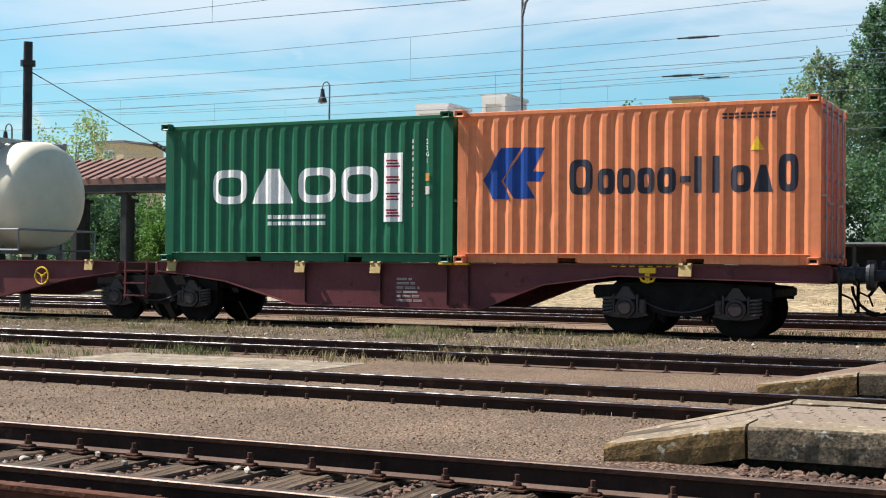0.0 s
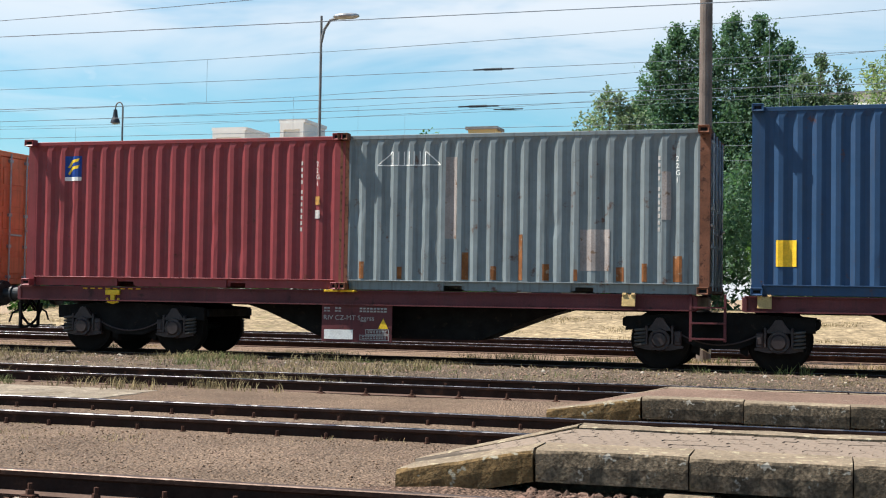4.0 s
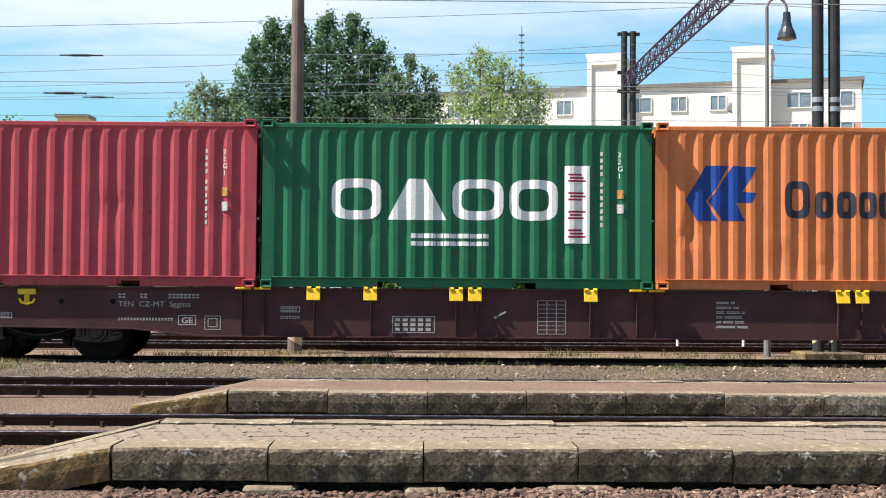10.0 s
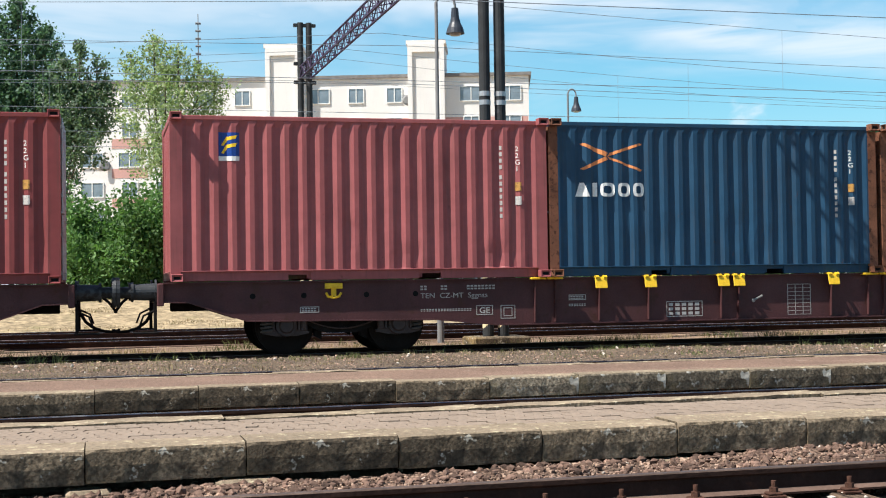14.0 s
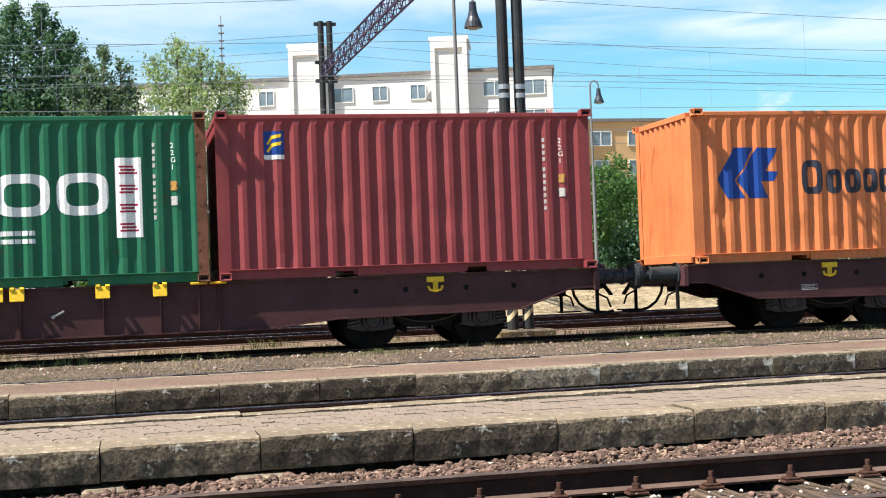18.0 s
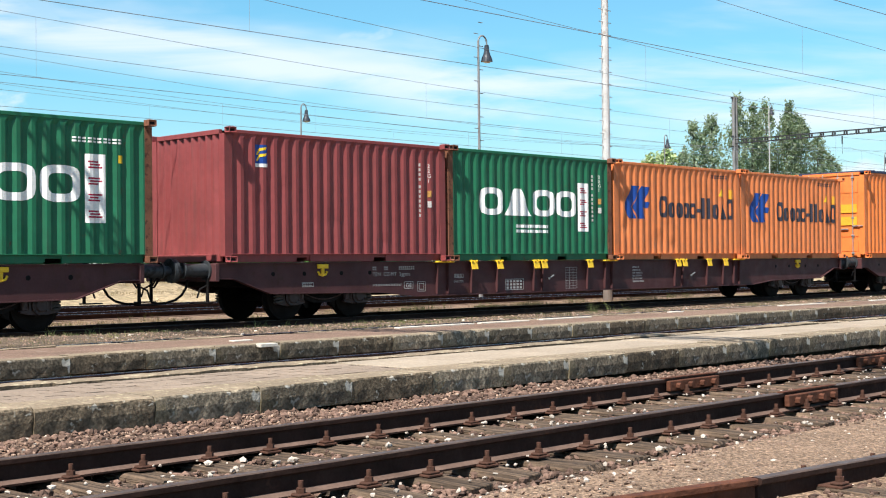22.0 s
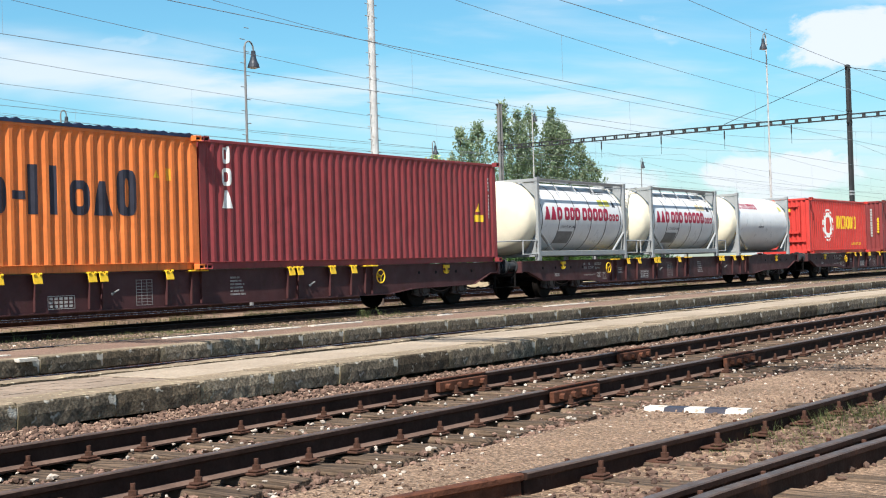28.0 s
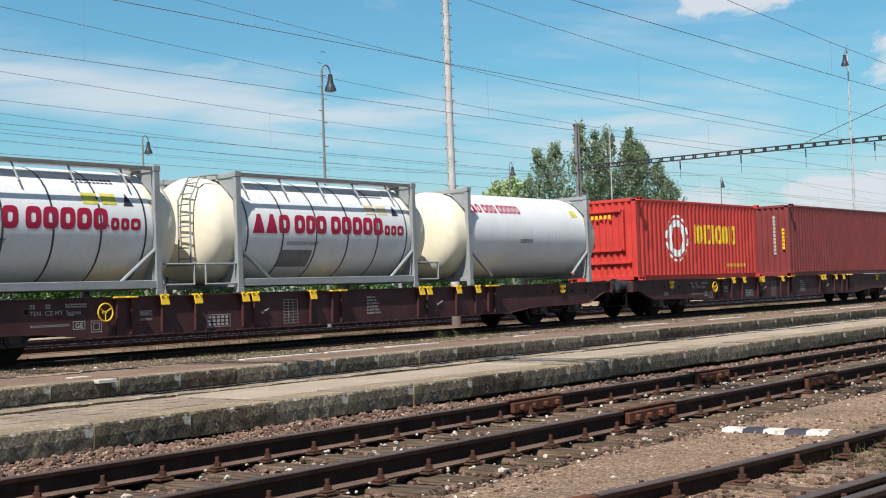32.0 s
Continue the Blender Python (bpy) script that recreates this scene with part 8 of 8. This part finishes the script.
hedge.matrix_basis = pose(0, 0, 0.3)


# ---------------------------------------------------------------- buildings
def window_at(parent, x, y, z, w, h, panes=2):
    bm = bmesh.new()
    for a, b, c, d in ((-w / 2, w / 2, 0, 0.08), (-w / 2, w / 2, h - 0.08, h), (-w / 2, -w / 2 + 0.08, 0.08, h - 0.08), (w / 2 - 0.08, w / 2, 0.08, h - 0.08)):
        box(bm, a, b, -0.06, 0.1, c, d)
    for k in range(1, panes):
        xx = -w / 2 + k * w / panes
        box(bm, xx - 0.04, xx + 0.04, -0.05, 0.1, 0.08, h - 0.08)
    o = part("window", bm, WHITE, parent)
    o.matrix_basis = pose(x, y, z)
    bm = bmesh.new()
    box(bm, -w / 2 + 0.08, w / 2 - 0.08, 0.0, 0.04, 0.08, h - 0.08)
    part("pane", bm, GLASS, o)
    return o


def flats(name, x0, x1, y0, depth, ztop, towers, label, storeys=7, accent=PLASTERP, seed=3, storey=2.8, skin=PLASTERW):
    b = thing(name, label, "apartment building", pose(0, 0, -0.24))
    bm = bmesh.new()
    box(bm, x0, x1, y0, y0 + depth, 0, ztop)
    part("wall", bm, skin, b)
    bm = bmesh.new()
    box(bm, x0 - 0.25, x1 + 0.25, y0 - 0.25, y0 + depth + 0.25, ztop, ztop + 0.3)
    part("roof", bm, ROOFGREY, b)
    for a, c, h in towers:
        bm = bmesh.new()
        box(bm, a, c, y0 - 0.9, y0 + 5, 0, ztop + h)
        t = part("stair_tower", bm, PLASTERW, b)
        bm = bmesh.new()
        box(bm, a - 0.15, c + 0.15, y0 - 1.05, y0 + 5.15, ztop + h, ztop + h + 0.35)
        part("tower_coping", bm, PLASTERW, t)
        bm = bmesh.new()
        for u, v, lo, hi in ((a, a + 0.42, 0, ztop + h), (c - 0.42, c, 0, ztop + h), (a + 0.42, c - 0.42, ztop + h - 0.75, ztop + h)):
            box(bm, u, v, y0 - 1.12, y0 - 0.9, lo, hi)
        pieces("tower_border", bm, skin, t)
    g = random.Random(seed)
    n = int((x1 - x0) / 3.5)
    for s in range(storeys):
        z = ztop - 0.75 - (s + 1) * storey + 1.2
        for k in range(n):
            x = x0 + (k + 0.5) * (x1 - x0) / n
            if any(a - 1 < x < c + 1 for a, c, _ in towers):
                continue
            window_at(b, x, y0 - 0.05, z, g.choice((1.5, 2.2)), 1.45, 2)
            if s and k % 2 == 0:
                bm = bmesh.new()
                box(bm, x - 1.7, x + 1.7, y0 - 0.03, y0, z - 1.0, z - 0.1)
                part("spandrel", bm, accent, b, "salmon panel")
            if g.random() < 0.10:
                bm = bmesh.new()
                box(bm, x + 1.2, x + 1.9, y0 - 0.4, y0, z - 0.5, z + 0.05, 0.03)
                part("air_conditioner", bm, WHITE, b)
            if g.random() < 0.06:
                bm = bmesh.new()
                bmesh.ops.create_cone(bm, cap_ends=True, segments=14, radius1=0.55, radius2=0.4, depth=0.12, matrix=pose(x + 1.3, y0 - 0.35, z + 0.2, 80, 0, 20))
                part("satellite_dish", bm, MASTGREY, b)
    if towers:
        bm = bmesh.new()
        box(bm, towers[0][1] + 0.1, x1 - 0.1, y0 - 0.02, y0, ztop - 4.4 - storey * 3, ztop - 3.8)
        part("accent_wall", bm, accent, b, "salmon rendered wall")
    return b


block = flats("apartment_building", -6, 40.6, 130, 12, 20.45, ((16.1, 19.3, 2.9), (29.4, 32.8, 2.95)), "off-white and salmon block of flats with stair towers", 7)
block.matrix_basis = pose(-6, 130, -0.24, 0, 0, -17) @ Matrix.Translation((6, -130, 0))
flats("apartment_building", -65.5, -45, 130, 12, 16.9, ((-65.0, -61.2, 1.75), (-57.1, -54.4, 2.45)), "white block of flats with rooftop lift houses", 6)
flats("apartment_building", -36.6, -33.7, 130, 2.5, 18.3, (), "narrow yellow block of flats beside trees", 6, PLASTERY, 5, 2.8, PLASTERY)
flats("apartment_building", -34.0, -29.5, 134, 8, 16.6, (), "narrow white block of flats behind bushes", 5, PLASTERY, 9)

flats("apartment_building", 42.5, 58, 120, 10, 15.85, (), "ochre block of flats with balconies behind bushes", 4, PLASTERP, 12, 2.8, OCHRE)
flats("apartment_building", -110.5, -106.0, 130, 8, 16.2, (), "narrow beige block of flats behind the station canopy", 3, PLASTERY, 21, 2.8, CREAM)
an = thing("roof_antenna", "thin antenna mast on a far roof", "antenna", pose(0.071 * 140, 140, 20))
bm = bmesh.new()
cyl(bm, (0, 0, 0), (0, 0, 9.6), 0.08, 6, 0.05)
for k in range(6):
    cyl(bm, (-0.28, 0, 4.6 + k * 0.8), (0.28, 0, 4.6 + k * 0.8), 0.12, 5)
part("shaft", bm, MASTGREY, an)

# station canopy at the far left
cn_ = thing("station_canopy", "open station canopy with a red-brown roof on dark posts", "canopy", pose(0, 0, -0.12))
bm = bmesh.new()
prism(bm, [(43.0, 4.45), (43.0, 4.7), (46.0, 5.75), (49.0, 4.7), (49.0, 4.45)], "x", -62, -31.0)
part("roof", bm, ROOFTILE, cn_, "red-brown pitched roof")
bm = bmesh.new()
for k in range(51):
    x = -61.8 + k * 0.6
    prism(bm, [(42.96, 4.70), (42.96, 4.76), (46.0, 5.82), (46.0, 5.75)], "x", x, x + 0.14)
tagged(part("roof_ribs", bm, ROOFTILE, cn_), kind="stuff")
bm = bmesh.new()
box(bm, -62, -31.1, 43.05, 43.25, 4.12, 4.45)
part("fascia", bm, MAST, cn_)
for k in range(9):
    for y in (43.4, 48.5):
        bm = bmesh.new()
        x = -35.4 - k * 2.6 - (1.3 if y > 45 else 0)
        box(bm, x - 0.17, x + 0.17, y - 0.17, y + 0.17, -0.12, 4.2, 0.03)
        box(bm, x - 0.45, x + 0.45, y - 0.1, y + 0.1, 4.0, 4.15, 0.02)
        part("post", bm, MAST, cn_)
hut = thing("trackside_hut", "small pale hut with a grey hipped roof and a dark door", "hut", pose(-9.98, 47.6, 0.55))
bm = bmesh.new()
box(bm, -1.22, 1.22, -1.6, 1.6, -0.1, 1.85)
part("wall", bm, HUTWALL, hut, "pale rendered wall")
bm = bmesh.new()
low = [bm.verts.new(c) for c in ((-1.65, -2.05, 1.82), (1.65, -2.05, 1.82), (1.65, 2.05, 1.82), (-1.65, 2.05, 1.82))]
rim_ = [bm.verts.new((v.co.x, v.co.y, 1.90)) for v in low]
ridge = [bm.verts.new(c) for c in ((0, -0.5, 2.62), (0, 0.5, 2.62))]
bm.faces.new(low[::-1])
for k in range(4):
    bm.faces.new((low[k], low[(k + 1) % 4], rim_[(k + 1) % 4], rim_[k]))
bm.faces.new((rim_[0], rim_[1], ridge[0]))
bm.faces.new((rim_[1], rim_[2], ridge[1], ridge[0]))
bm.faces.new((rim_[2], rim_[3], ridge[1]))
bm.faces.new((rim_[3], rim_[0], ridge[0], ridge[1]))
part("roof", bm, ROOFGREY, hut, "grey hipped roof")
bm = bmesh.new()
box(bm, -0.70, 0.36, -1.63, -1.58, -0.1, 1.55, 0.01)
part("door", bm, MAST, hut, "dark door")
bent = thing("bent_pipe_post", "dark bent pipe post with a striped foot behind the train", "post", pose(6.3, 36.0, field_z(6.3, 36.0)))
bm = bmesh.new()
tube(bm, [(0, 0, 0), (0, 0, 2.9), (0.06, 0, 3.25), (0.22, 0, 3.5), (0.5, 0, 3.62), (0.9, 0, 3.64)], 0.09, 10)
part("pipe", bm, MAST, bent, "dark bent pipe")
for i in range(4):
    bm = bmesh.new()
    cyl(bm, (0, 0, 1.2 + i * 0.4), (0, 0, 1.4 + i * 0.4), 0.095, 12)
    part("hazard_stripe", bm, CREAM, bent, "cream stripe")
shed = thing("open_shed", "low dark open shed with a pale sheet roof on the field", "shed", pose(-6.9, 48.0, 0.6))
bm = bmesh.new()
prism(bm, [(-1.75, 1.36), (-1.75, 1.42), (1.75, 1.36), (1.75, 1.30)], "x", -1.7, 1.7)
part("roof", bm, GALV, shed, "pale sheet roof")
bm = bmesh.new()
box(bm, -1.5, 1.5, 1.3, 1.4, -0.1, 1.32)
part("back_wall", bm, MAST, shed, "dark boarded wall")
for x in (-1.5, 0.0, 1.5):
    bm = bmesh.new()
    box(bm, x - 0.06, x + 0.06, -1.5, -1.38, -0.1, 1.38)
    part("post", bm, MAST, shed)

motions()
